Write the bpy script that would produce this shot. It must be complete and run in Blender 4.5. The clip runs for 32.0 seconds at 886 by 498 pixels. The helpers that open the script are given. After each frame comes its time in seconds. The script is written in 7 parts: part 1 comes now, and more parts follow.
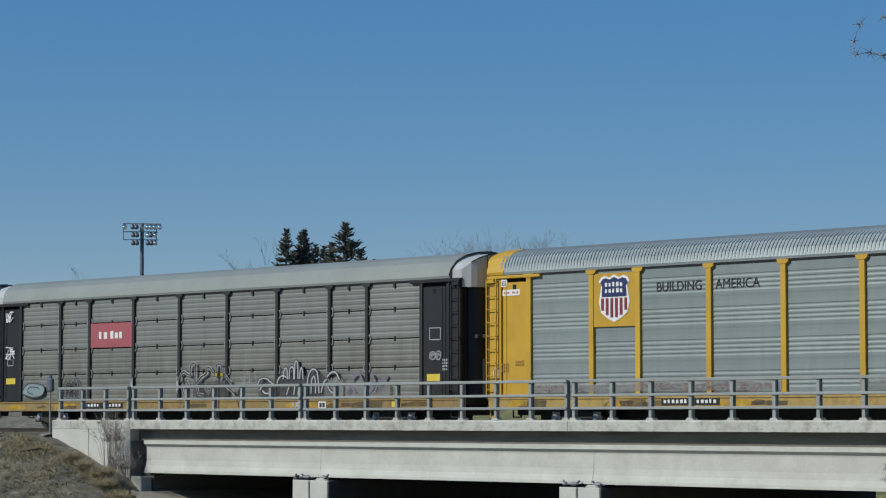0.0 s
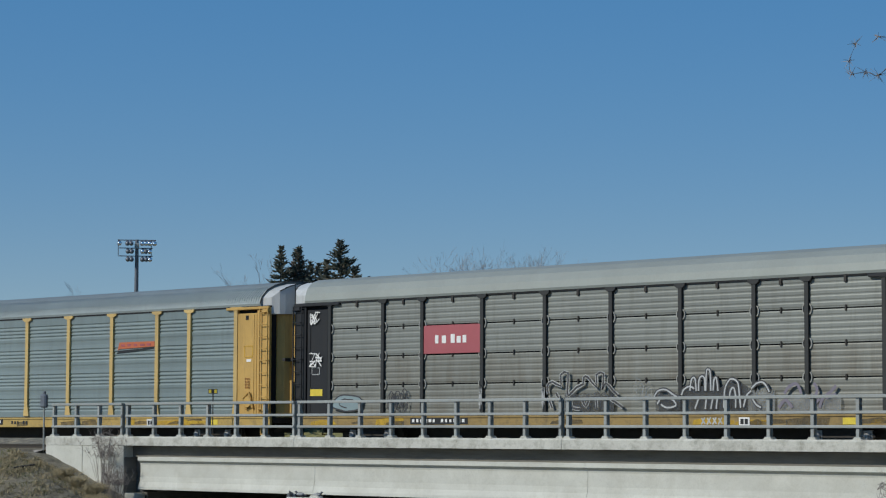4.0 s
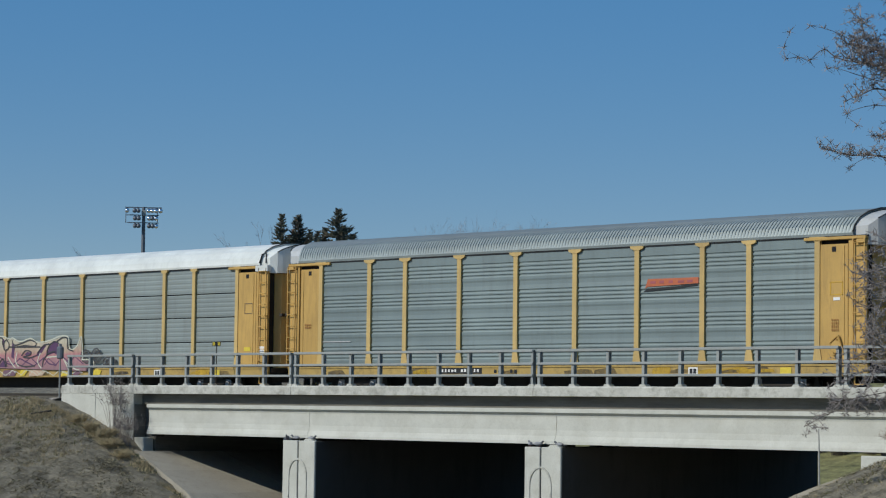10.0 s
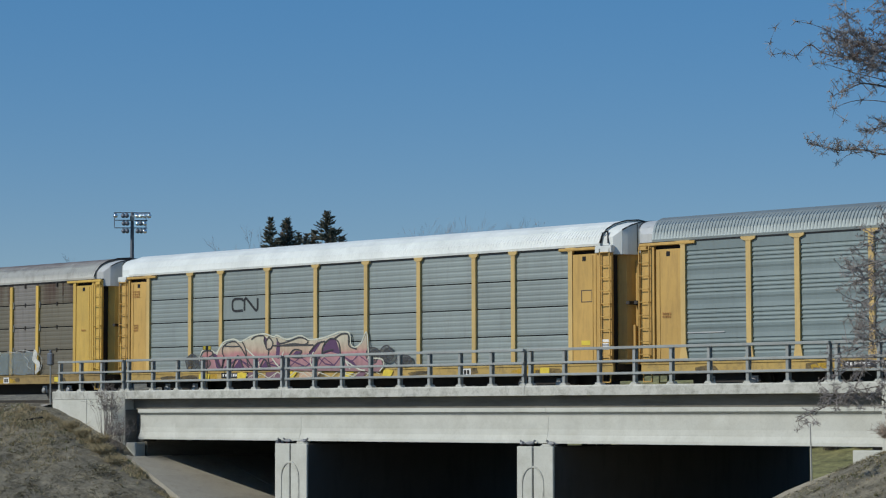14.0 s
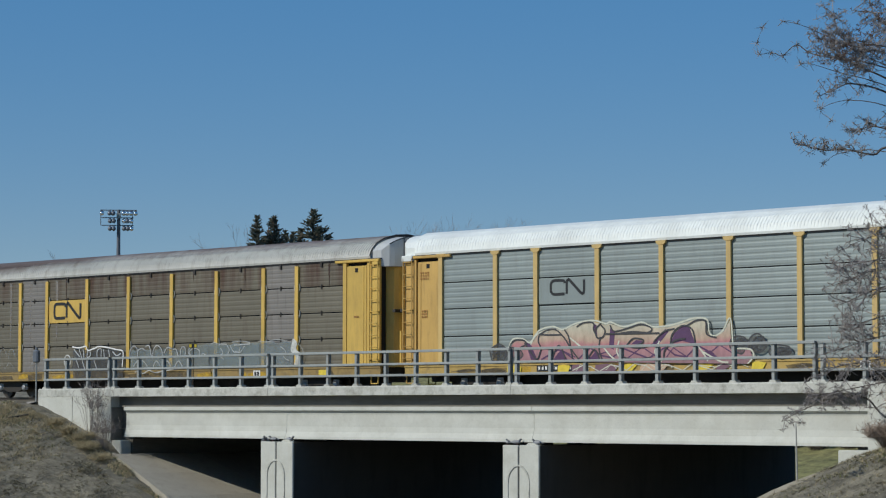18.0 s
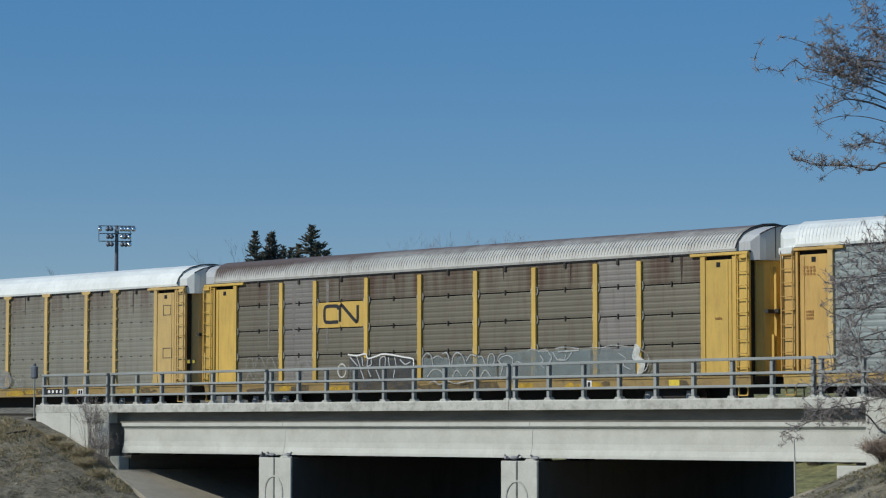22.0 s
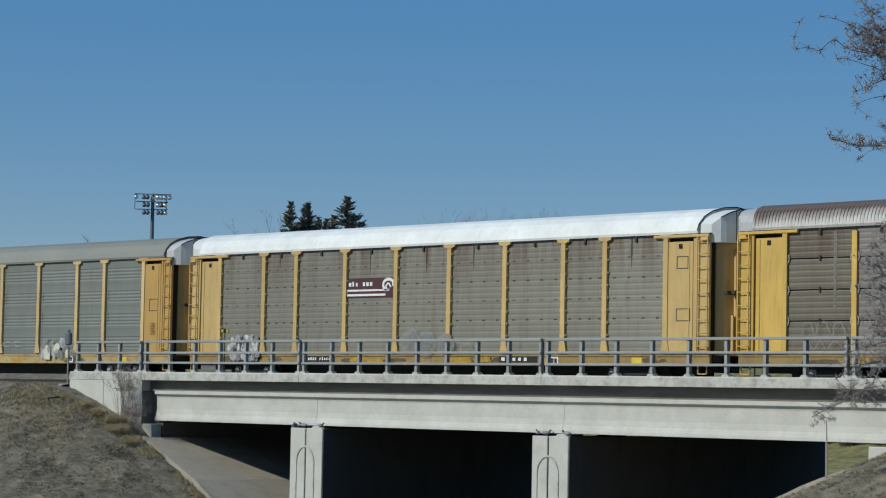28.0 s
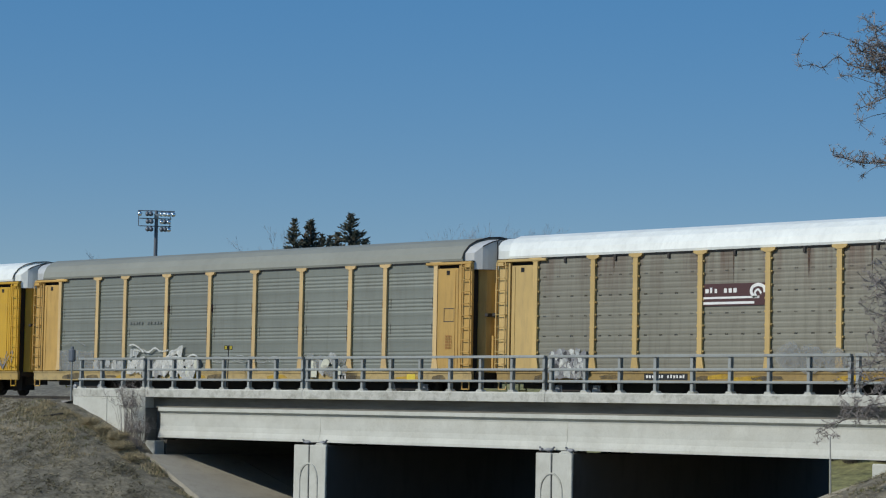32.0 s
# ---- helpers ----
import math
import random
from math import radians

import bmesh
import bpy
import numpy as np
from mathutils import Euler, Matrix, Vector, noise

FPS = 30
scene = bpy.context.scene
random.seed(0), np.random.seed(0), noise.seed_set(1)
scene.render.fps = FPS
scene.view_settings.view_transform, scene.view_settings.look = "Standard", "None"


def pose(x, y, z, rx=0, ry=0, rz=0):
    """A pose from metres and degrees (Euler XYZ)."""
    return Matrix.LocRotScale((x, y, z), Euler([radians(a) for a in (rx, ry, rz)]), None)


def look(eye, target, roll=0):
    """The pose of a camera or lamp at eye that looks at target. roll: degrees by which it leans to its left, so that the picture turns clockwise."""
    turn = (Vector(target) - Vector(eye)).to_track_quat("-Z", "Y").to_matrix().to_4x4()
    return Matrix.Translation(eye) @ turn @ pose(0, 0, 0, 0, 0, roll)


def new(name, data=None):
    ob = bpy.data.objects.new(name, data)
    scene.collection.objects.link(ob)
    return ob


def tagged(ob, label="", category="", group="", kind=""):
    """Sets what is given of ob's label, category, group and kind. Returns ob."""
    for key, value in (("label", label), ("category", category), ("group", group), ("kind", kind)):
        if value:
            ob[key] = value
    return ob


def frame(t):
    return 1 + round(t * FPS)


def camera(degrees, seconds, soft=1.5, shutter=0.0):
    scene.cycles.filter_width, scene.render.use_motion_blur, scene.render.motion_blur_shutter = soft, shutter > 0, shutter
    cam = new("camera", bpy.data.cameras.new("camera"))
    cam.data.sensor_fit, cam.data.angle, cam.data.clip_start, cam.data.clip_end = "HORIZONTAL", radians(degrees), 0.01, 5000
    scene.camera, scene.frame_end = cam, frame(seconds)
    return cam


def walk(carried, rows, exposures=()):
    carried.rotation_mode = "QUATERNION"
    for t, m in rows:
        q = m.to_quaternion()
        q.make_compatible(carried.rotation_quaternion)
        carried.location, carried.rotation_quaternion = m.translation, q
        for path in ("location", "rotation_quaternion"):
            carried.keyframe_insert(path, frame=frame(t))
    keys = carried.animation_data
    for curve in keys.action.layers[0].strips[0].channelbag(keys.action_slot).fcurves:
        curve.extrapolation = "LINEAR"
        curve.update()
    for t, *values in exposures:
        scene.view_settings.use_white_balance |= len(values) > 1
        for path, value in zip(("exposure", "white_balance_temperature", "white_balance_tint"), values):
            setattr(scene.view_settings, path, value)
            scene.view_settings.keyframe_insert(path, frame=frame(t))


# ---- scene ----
# ---------------------------------------------------------------- camera
cam = camera(20.54, 32.0, soft=1.2)

# seconds, place in metres, yaw, pitch, roll in degrees
PATH = [
    (0, 71.100, -59.413, 0.386, 45.487, 3.972, 0.005),
    (0.5, 71.100, -59.413, 0.386, 45.564, 4.001, 0.199),
    (1, 71.100, -59.413, 0.386, 45.536, 4.009, -0.007),
    (1.5, 71.100, -59.413, 0.386, 45.606, 4.060, 0.111),
    (2, 71.100, -59.413, 0.386, 45.623, 3.941, 0.203),
    (2.5, 71.100, -59.413, 0.386, 45.551, 4.061, 0.204),
    (3, 71.100, -59.413, 0.386, 45.496, 4.189, 0.311),
    (3.5, 71.100, -59.413, 0.386, 45.409, 4.231, 0.390),
    (4, 71.100, -59.413, 0.386, 45.347, 4.386, -0.238),
    (4.5, 71.100, -59.413, 0.386, 45.290, 3.723, -0.188),
    (6.5, 71.100, -59.413, 0.386, 45.073, 3.563, -0.527),
    (6.8, 73.042, -61.037, 0.082, 44.976, 3.591, -0.512),
    (7, 76.163, -63.646, -0.406, 45.199, 3.783, -1.079),
    (7.3, 76.987, -64.335, -0.535, 45.181, 3.873, -1.076),
    (7.5, 76.987, -64.335, -0.535, 45.181, 3.873, -1.076),
    (8, 76.987, -64.335, -0.535, 45.307, 4.075, -1.312),
    (8.5, 76.987, -64.335, -0.535, 45.379, 4.185, -1.296),
    (9, 76.987, -64.335, -0.535, 45.487, 3.850, -0.994),
    (9.5, 76.987, -64.335, -0.535, 45.410, 3.846, -0.762),
    (10, 76.987, -64.335, -0.535, 45.362, 3.779, -0.727),
    (10.5, 76.987, -64.335, -0.535, 45.341, 3.699, -0.555),
    (11, 76.987, -64.335, -0.535, 45.360, 3.854, -0.482),
    (11.5, 76.987, -64.335, -0.535, 45.438, 3.899, -0.409),
    (12, 76.987, -64.335, -0.535, 45.457, 3.824, -0.078),
    (12.5, 76.987, -64.335, -0.535, 45.343, 3.840, -0.047),
    (13, 76.987, -64.335, -0.535, 45.242, 3.874, 0.156),
    (13.5, 76.987, -64.335, -0.535, 45.144, 3.838, 0.119),
    (14, 76.987, -64.335, -0.535, 45.164, 3.797, 0.124),
    (14.5, 76.987, -64.335, -0.535, 45.104, 3.777, 0.120),
    (16.5, 76.987, -64.335, -0.535, 44.903, 3.828, 0.134),
    (17, 76.987, -64.335, -0.535, 44.966, 3.842, 0.097),
    (17.5, 76.987, -64.335, -0.535, 44.864, 3.815, -0.152),
    (18, 76.987, -64.335, -0.535, 44.837, 3.764, -0.050),
    (18.5, 76.987, -64.335, -0.535, 44.720, 3.715, -0.156),
    (19, 76.987, -64.335, -0.535, 44.579, 3.767, -0.190),
    (19.5, 76.987, -64.335, -0.535, 44.530, 3.836, -0.232),
    (20, 76.987, -64.335, -0.535, 44.603, 3.846, -0.310),
    (20.5, 76.987, -64.335, -0.535, 44.594, 3.851, -0.345),
    (21, 76.987, -64.335, -0.535, 44.661, 3.952, -0.111),
    (21.5, 76.987, -64.335, -0.535, 44.742, 4.064, -0.101),
    (22, 76.987, -64.335, -0.535, 44.795, 4.131, -0.019),
    (22.5, 76.987, -64.335, -0.535, 44.735, 4.162, -0.002),
    (23, 76.987, -64.335, -0.535, 44.714, 4.177, -0.211),
    (23.5, 76.987, -64.335, -0.535, 44.760, 4.092, -0.396),
    (24, 76.987, -64.335, -0.535, 44.968, 4.103, -0.585),
    (24.5, 76.987, -64.335, -0.535, 45.098, 4.071, -0.839),
    (26.5, 76.987, -64.335, -0.535, 45.314, 3.841, -1.289),
    (27, 76.987, -64.335, -0.535, 45.406, 3.734, -1.321),
    (27.5, 76.987, -64.335, -0.535, 45.464, 3.477, -1.100),
    (28, 76.987, -64.335, -0.535, 45.545, 3.504, -1.073),
    (28.5, 76.987, -64.335, -0.535, 45.556, 3.636, -1.207),
    (29, 76.987, -64.335, -0.535, 45.527, 3.734, -1.252),
    (29.5, 76.987, -64.335, -0.535, 45.591, 3.728, -1.395),
    (30, 76.987, -64.335, -0.535, 45.650, 3.718, -1.564),
    (30.5, 76.987, -64.335, -0.535, 45.636, 3.807, -1.390),
    (31, 76.987, -64.335, -0.535, 45.613, 3.917, -1.214),
    (31.5, 76.987, -64.335, -0.535, 45.605, 3.957, -1.174),
    (32, 76.987, -64.335, -0.535, 45.626, 3.898, -1.101),
]
walk(cam, [(t, pose(x, y, z, 90 + pitch, roll, yaw)) for t, x, y, z, yaw, pitch, roll in PATH])

# ---------------------------------------------------------------- sky, sun
SUN_TO = Vector((-0.42, -1.0, 0.79)).normalized()
world = bpy.data.worlds.new("sky")
scene.world = world
world.use_nodes = True
wn = world.node_tree
sky = wn.nodes.new("ShaderNodeTexSky")
sky.sky_type, sky.sun_disc = "NISHITA", False
sky.sun_elevation = math.asin(SUN_TO.z)
sky.sun_rotation = math.atan2(SUN_TO.x, SUN_TO.y)
sky.air_density, sky.dust_density, sky.ozone_density, sky.altitude = 1.0, 0.0, 3.0, 1500
# a clear, deep winter blue
deep = wn.nodes.new("ShaderNodeHueSaturation")
deep.inputs["Hue"].default_value = 0.511
deep.inputs["Saturation"].default_value = 2.15
deep.inputs["Value"].default_value = 2.52
flat = wn.nodes.new("ShaderNodeGamma")
flat.inputs["Gamma"].default_value = 0.52
wn.links.new(sky.outputs[0], flat.inputs["Color"])
wn.links.new(flat.outputs[0], deep.inputs["Color"])
even = wn.nodes.new("ShaderNodeMixRGB")
even.inputs["Fac"].default_value = 0.36
even.inputs["Color2"].default_value = (1.58, 3.58, 6.45, 1)
wn.links.new(deep.outputs[0], even.inputs["Color1"])
wn.links.new(even.outputs[0], wn.nodes["Background"].inputs[0])
wn.nodes["Background"].inputs[1].default_value = 0.073
sun_data = bpy.data.lights.new("sun", "SUN")
sun_data.energy, sun_data.angle, sun_data.color = 3.2, radians(0.6), (1.0, 0.965, 0.865)
sun = new("sun", sun_data)
sun.matrix_world = look(SUN_TO * 200, (0, 0, 0))
scene.view_settings.exposure = 0.0


# ---------------------------------------------------------------- materials
class Nodes:
    """Short-hand for building one node material."""

    def __init__(self, name, rough=0.7, metal=0.0):
        self.mat = bpy.data.materials.new(name)
        self.mat.use_nodes = True
        self.t = self.mat.node_tree
        self.bsdf = self.t.nodes["Principled BSDF"]
        self.bsdf.inputs["Roughness"].default_value = rough
        self.bsdf.inputs["Metallic"].default_value = metal
        self.co = self.t.nodes.new("ShaderNodeTexCoord").outputs["Object"]
        # grain that starts elsewhere on every piece
        own = self.t.nodes.new("ShaderNodeVectorMath")
        own.operation = "MULTIPLY_ADD"
        self.link(self.t.nodes.new("ShaderNodeObjectInfo").outputs["Random"], own.inputs[0])
        own.inputs[1].default_value = (61.0, 43.0, 29.0)
        self.link(self.co, own.inputs[2])
        self.own = own.outputs[0]

    def n(self, kind, **ins):
        node = self.t.nodes.new(kind)
        for k, v in ins.items():
            node.inputs[k.replace("_", " ")].default_value = v
        return node

    def link(self, a, b):
        self.t.links.new(a, b)
        return self

    def scaled(self, s):
        m = self.n("ShaderNodeMapping")
        m.inputs["Scale"].default_value = s
        self.link(self.own, m.inputs["Vector"])
        return m.outputs[0]

    def noise(self, scale, detail=4.0, rough=0.6, stretch=(1, 1, 1)):
        node = self.n("ShaderNodeTexNoise", Scale=scale, Detail=detail, Roughness=rough)
        self.link(self.scaled(stretch), node.inputs["Vector"])
        return node.outputs["Fac"]

    def ramp(self, fac, stops):
        node = self.n("ShaderNodeValToRGB")
        r = node.color_ramp
        while len(r.elements) < len(stops):
            r.elements.new(0.5)
        for e, (p, c) in zip(r.elements, stops):
            e.position, e.color = p, (*c, 1) if len(c) == 3 else c
        self.link(fac, node.inputs[0])
        return node.outputs[0]

    def mix(self, fac, a, b, kind="MIX"):
        node = self.t.nodes.new("ShaderNodeMix")
        node.data_type, node.blend_type = "RGBA", kind
        for sock, v in ((node.inputs[0], fac), (node.inputs[6], a), (node.inputs[7], b)):
            if hasattr(v, "links"):
                self.link(v, sock)
            elif isinstance(v, tuple):
                sock.default_value = (*v, 1)
            else:
                sock.default_value = v
        return node.outputs[2]

    def each(self, lo, hi):
        """A grey that differs from object to object."""
        info = self.n("ShaderNodeObjectInfo")
        return self.ramp(info.outputs["Random"], [(0, (lo, lo, lo)), (1, (hi, hi, hi))])

    def done(self, colour, bump=None, strength=0.3, distance=0.02, rough=None):
        if isinstance(colour, tuple):
            self.bsdf.inputs["Base Color"].default_value = (*colour, 1)
        else:
            self.link(colour, self.bsdf.inputs["Base Color"])
        if bump is not None:
            b = self.n("ShaderNodeBump", Strength=strength, Distance=distance)
            self.link(bump, b.inputs["Height"])
            self.link(b.outputs[0], self.bsdf.inputs["Normal"])
        if rough is not None:
            self.link(rough, self.bsdf.inputs["Roughness"])
        return self.mat


def grey(v):
    return (v, v, v)


def paint(name, colour, dirt=(0.12, 0.09, 0.06), amount=0.45, rough=0.55, streak=True, metal=0.0):
    """Weathered paint: large fading, fine grime, streaks that run down."""
    m = Nodes(name, rough, metal)
    dark = tuple(c * 0.80 for c in colour)
    fade = m.ramp(m.noise(0.7, 5.0), [(0.3, dark), (0.7, colour)])
    fade = m.mix(0.9, fade, m.each(0.9, 1.07), "MULTIPLY")
    grime = m.ramp(m.noise(3.5, 6.0, 0.7, (1.6, 1.6, 0.22) if streak else (1, 1, 1)), [(0.48, grey(0)), (0.85, grey(amount))])
    col = m.mix(grime, fade, dirt)
    fine = m.ramp(m.noise(55, 3.0), [(0.2, grey(0.9)), (0.8, grey(1.05))])
    col = m.mix(1.0, col, fine, "MULTIPLY")
    return m.done(col, m.noise(14, 3.0), 0.12, 0.01, m.ramp(grime, [(0, grey(rough)), (1, grey(min(1, rough + 0.3)))]))


def galvanised(name, colour, stain, amount=0.6, rough=0.5, metal=0.25, crown=None, top=None):
    """Bare sheet steel with spangle, dull patches and rusty runs."""
    m = Nodes(name, rough, metal)
    base = m.ramp(m.noise(0.55, 6.0, 0.65, (1, 1, 0.5)), [(0.3, tuple(c * 0.84 for c in colour)), (0.72, colour)])
    base = m.mix(1.0, base, m.each(0.93, 1.06), "MULTIPLY")
    runs = m.ramp(m.noise(1.5, 6.0, 0.75, (2.2, 2.2, 0.25)), [(0.5, grey(0)), (0.82, grey(amount))])
    col = m.mix(runs, base, stain)
    if top:
        # rusty water that has run down from the eaves
        sep = m.n("ShaderNodeSeparateXYZ")
        m.link(m.co, sep.inputs[0])
        span = m.n("ShaderNodeMapRange")
        span.inputs["From Min"].default_value, span.inputs["From Max"].default_value = top[0], top[1]
        m.link(sep.outputs["Z"], span.inputs["Value"])
        wide = m.ramp(m.noise(1.0, 5.0, 0.7, (1.6, 1.6, 0.12)), [(0.40, grey(0)), (0.66, grey(1))])
        mask = m.mix(1.0, wide, span.outputs[0], "MULTIPLY")
        mask = m.mix(1.0, mask, grey(top[3]), "MULTIPLY")
        col = m.mix(mask, col, top[2])
    if crown:
        # a darker or rusty tone over the crown of a roof that frays downwards
        sep = m.n("ShaderNodeSeparateXYZ")
        m.link(m.co, sep.inputs[0])
        add = m.n("ShaderNodeMath")
        add.operation = "MULTIPLY_ADD"
        m.link(m.noise(1.1, 6.0, 0.7, (1, 0.4, 1)), add.inputs[0])
        add.inputs[1].default_value = 0.5
        m.link(sep.outputs["Z"], add.inputs[2])
        span = m.n("ShaderNodeMapRange")
        span.inputs["From Min"].default_value, span.inputs["From Max"].default_value = crown[1], crown[2]
        level = add.outputs[0]
        if len(crown) > 4:
            # thicker towards one end of the roof
            lean = m.n("ShaderNodeMapRange")
            lean.inputs["From Min"].default_value, lean.inputs["From Max"].default_value = 0.0, crown[4]
            lean.inputs["To Min"].default_value, lean.inputs["To Max"].default_value = crown[5], 0.0
            m.link(sep.outputs["X"], lean.inputs["Value"])
            both = m.n("ShaderNodeMath")
            m.link(level, both.inputs[0])
            m.link(lean.outputs[0], both.inputs[1])
            level = both.outputs[0]
        m.link(level, span.inputs["Value"])
        mask = m.ramp(span.outputs[0], [(0, grey(0)), (1, grey(crown[3]))])
        col = m.mix(mask, col, crown[0])
    spangle = m.ramp(m.noise(30, 3.0, 0.7), [(0.3, grey(0.92)), (0.7, grey(1.05))])
    col = m.mix(1.0, col, spangle, "MULTIPLY")
    return m.done(col, m.noise(9, 4.0), 0.1, 0.01)


def concrete(name, colour, dark, amount=0.6, size=1.3, lo=0.5, hi=0.78, flow=(1.5, 1.5, 0.3)):
    m = Nodes(name, 0.88)
    base = m.ramp(m.noise(0.8, 7.0, 0.65), [(0.3, tuple(c * 0.85 for c in colour)), (0.7, colour)])
    stains = m.ramp(m.noise(size, 7.0, 0.75, flow), [(lo, grey(0)), (hi, grey(amount))])
    col = m.mix(stains, base, dark)
    pores = m.ramp(m.noise(38, 4.0, 0.75), [(0.28, grey(0.72)), (0.5, grey(1.0))])
    col = m.mix(1.0, col, pores, "MULTIPLY")
    return m.done(col, m.noise(24, 6.0, 0.7), 0.35, 0.012)


def fading_spray():
    """Sprayed paint that goes from mauve at the foot through pink to cream at the top."""
    m = Nodes("fading_pink_spray", 0.65)
    sep = m.n("ShaderNodeSeparateXYZ")
    m.link(m.co, sep.inputs[0])
    add = m.n("ShaderNodeMath")
    add.operation = "MULTIPLY_ADD"
    m.link(m.noise(1.6, 4.0, 0.6), add.inputs[0])
    add.inputs[1].default_value = 0.45
    m.link(sep.outputs["Z"], add.inputs[2])
    span = m.n("ShaderNodeMapRange")
    span.inputs["From Min"].default_value, span.inputs["From Max"].default_value = 1.2, 2.7
    m.link(add.outputs[0], span.inputs["Value"])
    col = m.ramp(span.outputs[0], [(0.0, (0.30, 0.18, 0.20)), (0.30, (0.42, 0.22, 0.24)), (0.48, (0.47, 0.21, 0.22)), (0.58, (0.50, 0.36, 0.27)), (0.85, (0.55, 0.50, 0.38))])
    fine = m.ramp(m.noise(5.0, 5.0, 0.7, (1, 1, 0.4)), [(0.3, grey(0.72)), (0.7, grey(1.05))])
    return m.done(m.mix(1.0, col, fine, "MULTIPLY"), m.noise(14, 3.0), 0.12, 0.01)


def veil(name, colour, cover):
    """Thin or worn spray paint that lets the sheet below show through in places."""
    m = Nodes(name, 0.75)
    col = m.ramp(m.noise(4.0, 5.0, 0.7), [(0.3, tuple(c * 0.8 for c in colour)), (0.7, colour)])
    m.link(m.ramp(m.noise(2.6, 6.0, 0.75), [(0.30, grey(cover * 0.25)), (0.62, grey(cover))]), m.bsdf.inputs["Alpha"])
    return m.done(col)


def plain(name, colour, rough=0.6, metal=0.0, vary=0.2):
    m = Nodes(name, rough, metal)
    col = m.ramp(m.noise(6, 5.0), [(0.3, tuple(c * (1 - vary) for c in colour)), (0.7, colour)])
    return m.done(col, m.noise(20, 3.0), 0.15, 0.008)


def ground_mat(name, stops, scale=0.35, fine=7.0):
    m = Nodes(name, 0.95)
    a = m.ramp(m.noise(scale, 8.0, 0.7), stops)
    b = m.ramp(m.noise(fine, 6.0, 0.75), [(0.25, grey(0.5)), (0.75, grey(1.3))])
    c = m.ramp(m.noise(fine * 0.22, 5.0, 0.7), [(0.32, grey(0.48)), (0.68, grey(1.5))])
    col = m.mix(1.0, m.mix(1.0, a, b, "MULTIPLY"), c, "MULTIPLY")
    return m.done(col, m.noise(fine * 0.7, 8.0, 0.8), 0.8, 0.06)


M_YELLOW_PALE = paint("bleached_yellow_paint", (0.635, 0.445, 0.168), (0.26, 0.19, 0.11), 0.5)
M_YELLOW_CREAM = paint("faded_cream_yellow_paint", (0.70, 0.50, 0.235), (0.34, 0.20, 0.10), 0.6)
M_YELLOW = paint("yellow_paint", (0.60, 0.375, 0.105), (0.18, 0.11, 0.05), 0.55)
M_YELLOW_FRESH = paint("bright_yellow_paint", (0.64, 0.38, 0.03), (0.24, 0.14, 0.04), 0.3)
M_YELLOW_WORN = paint("worn_yellow_paint", (0.68, 0.45, 0.10), (0.20, 0.13, 0.06), 0.55)
M_BLACK = paint("black_paint", (0.012, 0.013, 0.015), (0.04, 0.036, 0.032), 0.4)
M_BLACK_POST = paint("dull_black_paint", (0.026, 0.028, 0.027), (0.06, 0.054, 0.048), 0.4)
M_SHEET_BLUE = galvanised("blue_grey_sheet", (0.222, 0.278, 0.280), (0.14, 0.15, 0.148), 0.5)
M_SHEET_DULL = galvanised("dull_green_grey_sheet", (0.228, 0.246, 0.215), (0.15, 0.14, 0.115), 0.6)
M_SHEET_MAUVE = galvanised("mauve_grey_sheet", (0.245, 0.228, 0.205), (0.11, 0.085, 0.07), 0.8)
M_SHEET_LIGHT = galvanised("pale_grey_sheet", (0.295, 0.34, 0.33), (0.19, 0.20, 0.185), 0.5)
M_SHEET_COOL = galvanised("cool_grey_sheet", (0.262, 0.305, 0.298), (0.17, 0.18, 0.168), 0.55)
M_SHEET_GREY = galvanised("dull_grey_sheet", (0.240, 0.254, 0.232), (0.13, 0.125, 0.105), 0.65)
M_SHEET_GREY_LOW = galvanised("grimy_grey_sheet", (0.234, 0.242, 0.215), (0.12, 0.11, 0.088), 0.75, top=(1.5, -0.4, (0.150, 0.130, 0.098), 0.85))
M_SHEET_BROWN = galvanised("rusty_brown_sheet", (0.186, 0.168, 0.124), (0.10, 0.072, 0.048), 0.8)
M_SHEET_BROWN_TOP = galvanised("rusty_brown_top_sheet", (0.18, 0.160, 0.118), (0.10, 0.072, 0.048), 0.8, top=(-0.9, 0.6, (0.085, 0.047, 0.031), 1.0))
M_SHEET_TAUPE = galvanised("taupe_sheet", (0.268, 0.260, 0.208), (0.135, 0.112, 0.085), 0.7, top=(2.2, 3.9, (0.12, 0.072, 0.052), 0.9))
M_ROOF_WHITE = paint("white_roof_paint", (0.83, 0.865, 0.83), (0.42, 0.44, 0.43), 0.35, 0.5)
M_ROOF_SILVER = galvanised("silver_roof", (0.312, 0.362, 0.365), (0.20, 0.222, 0.222), 0.4, 0.5, 0.25, ((0.215, 0.235, 0.222), 5.98, 6.2, 0.85))
M_ROOF_PLAIN = galvanised("grey_roof", (0.275, 0.305, 0.285), (0.23, 0.24, 0.22), 0.4, 0.6, 0.1)
M_ROOF_DULL = galvanised("dull_grey_roof", (0.262, 0.275, 0.240), (0.19, 0.19, 0.165), 0.5, 0.65, 0.08)
M_ROOF_RUST = galvanised("rust_stained_roof", (0.50, 0.50, 0.465), (0.19, 0.15, 0.12), 0.75, 0.6, 0.1, ((0.125, 0.085, 0.066), 5.88, 6.26, 0.95, 11.0, 0.42))
M_CAP = galvanised("end_cap_sheet", (0.55, 0.565, 0.56), (0.26, 0.245, 0.22), 0.6, 0.5, 0.1)
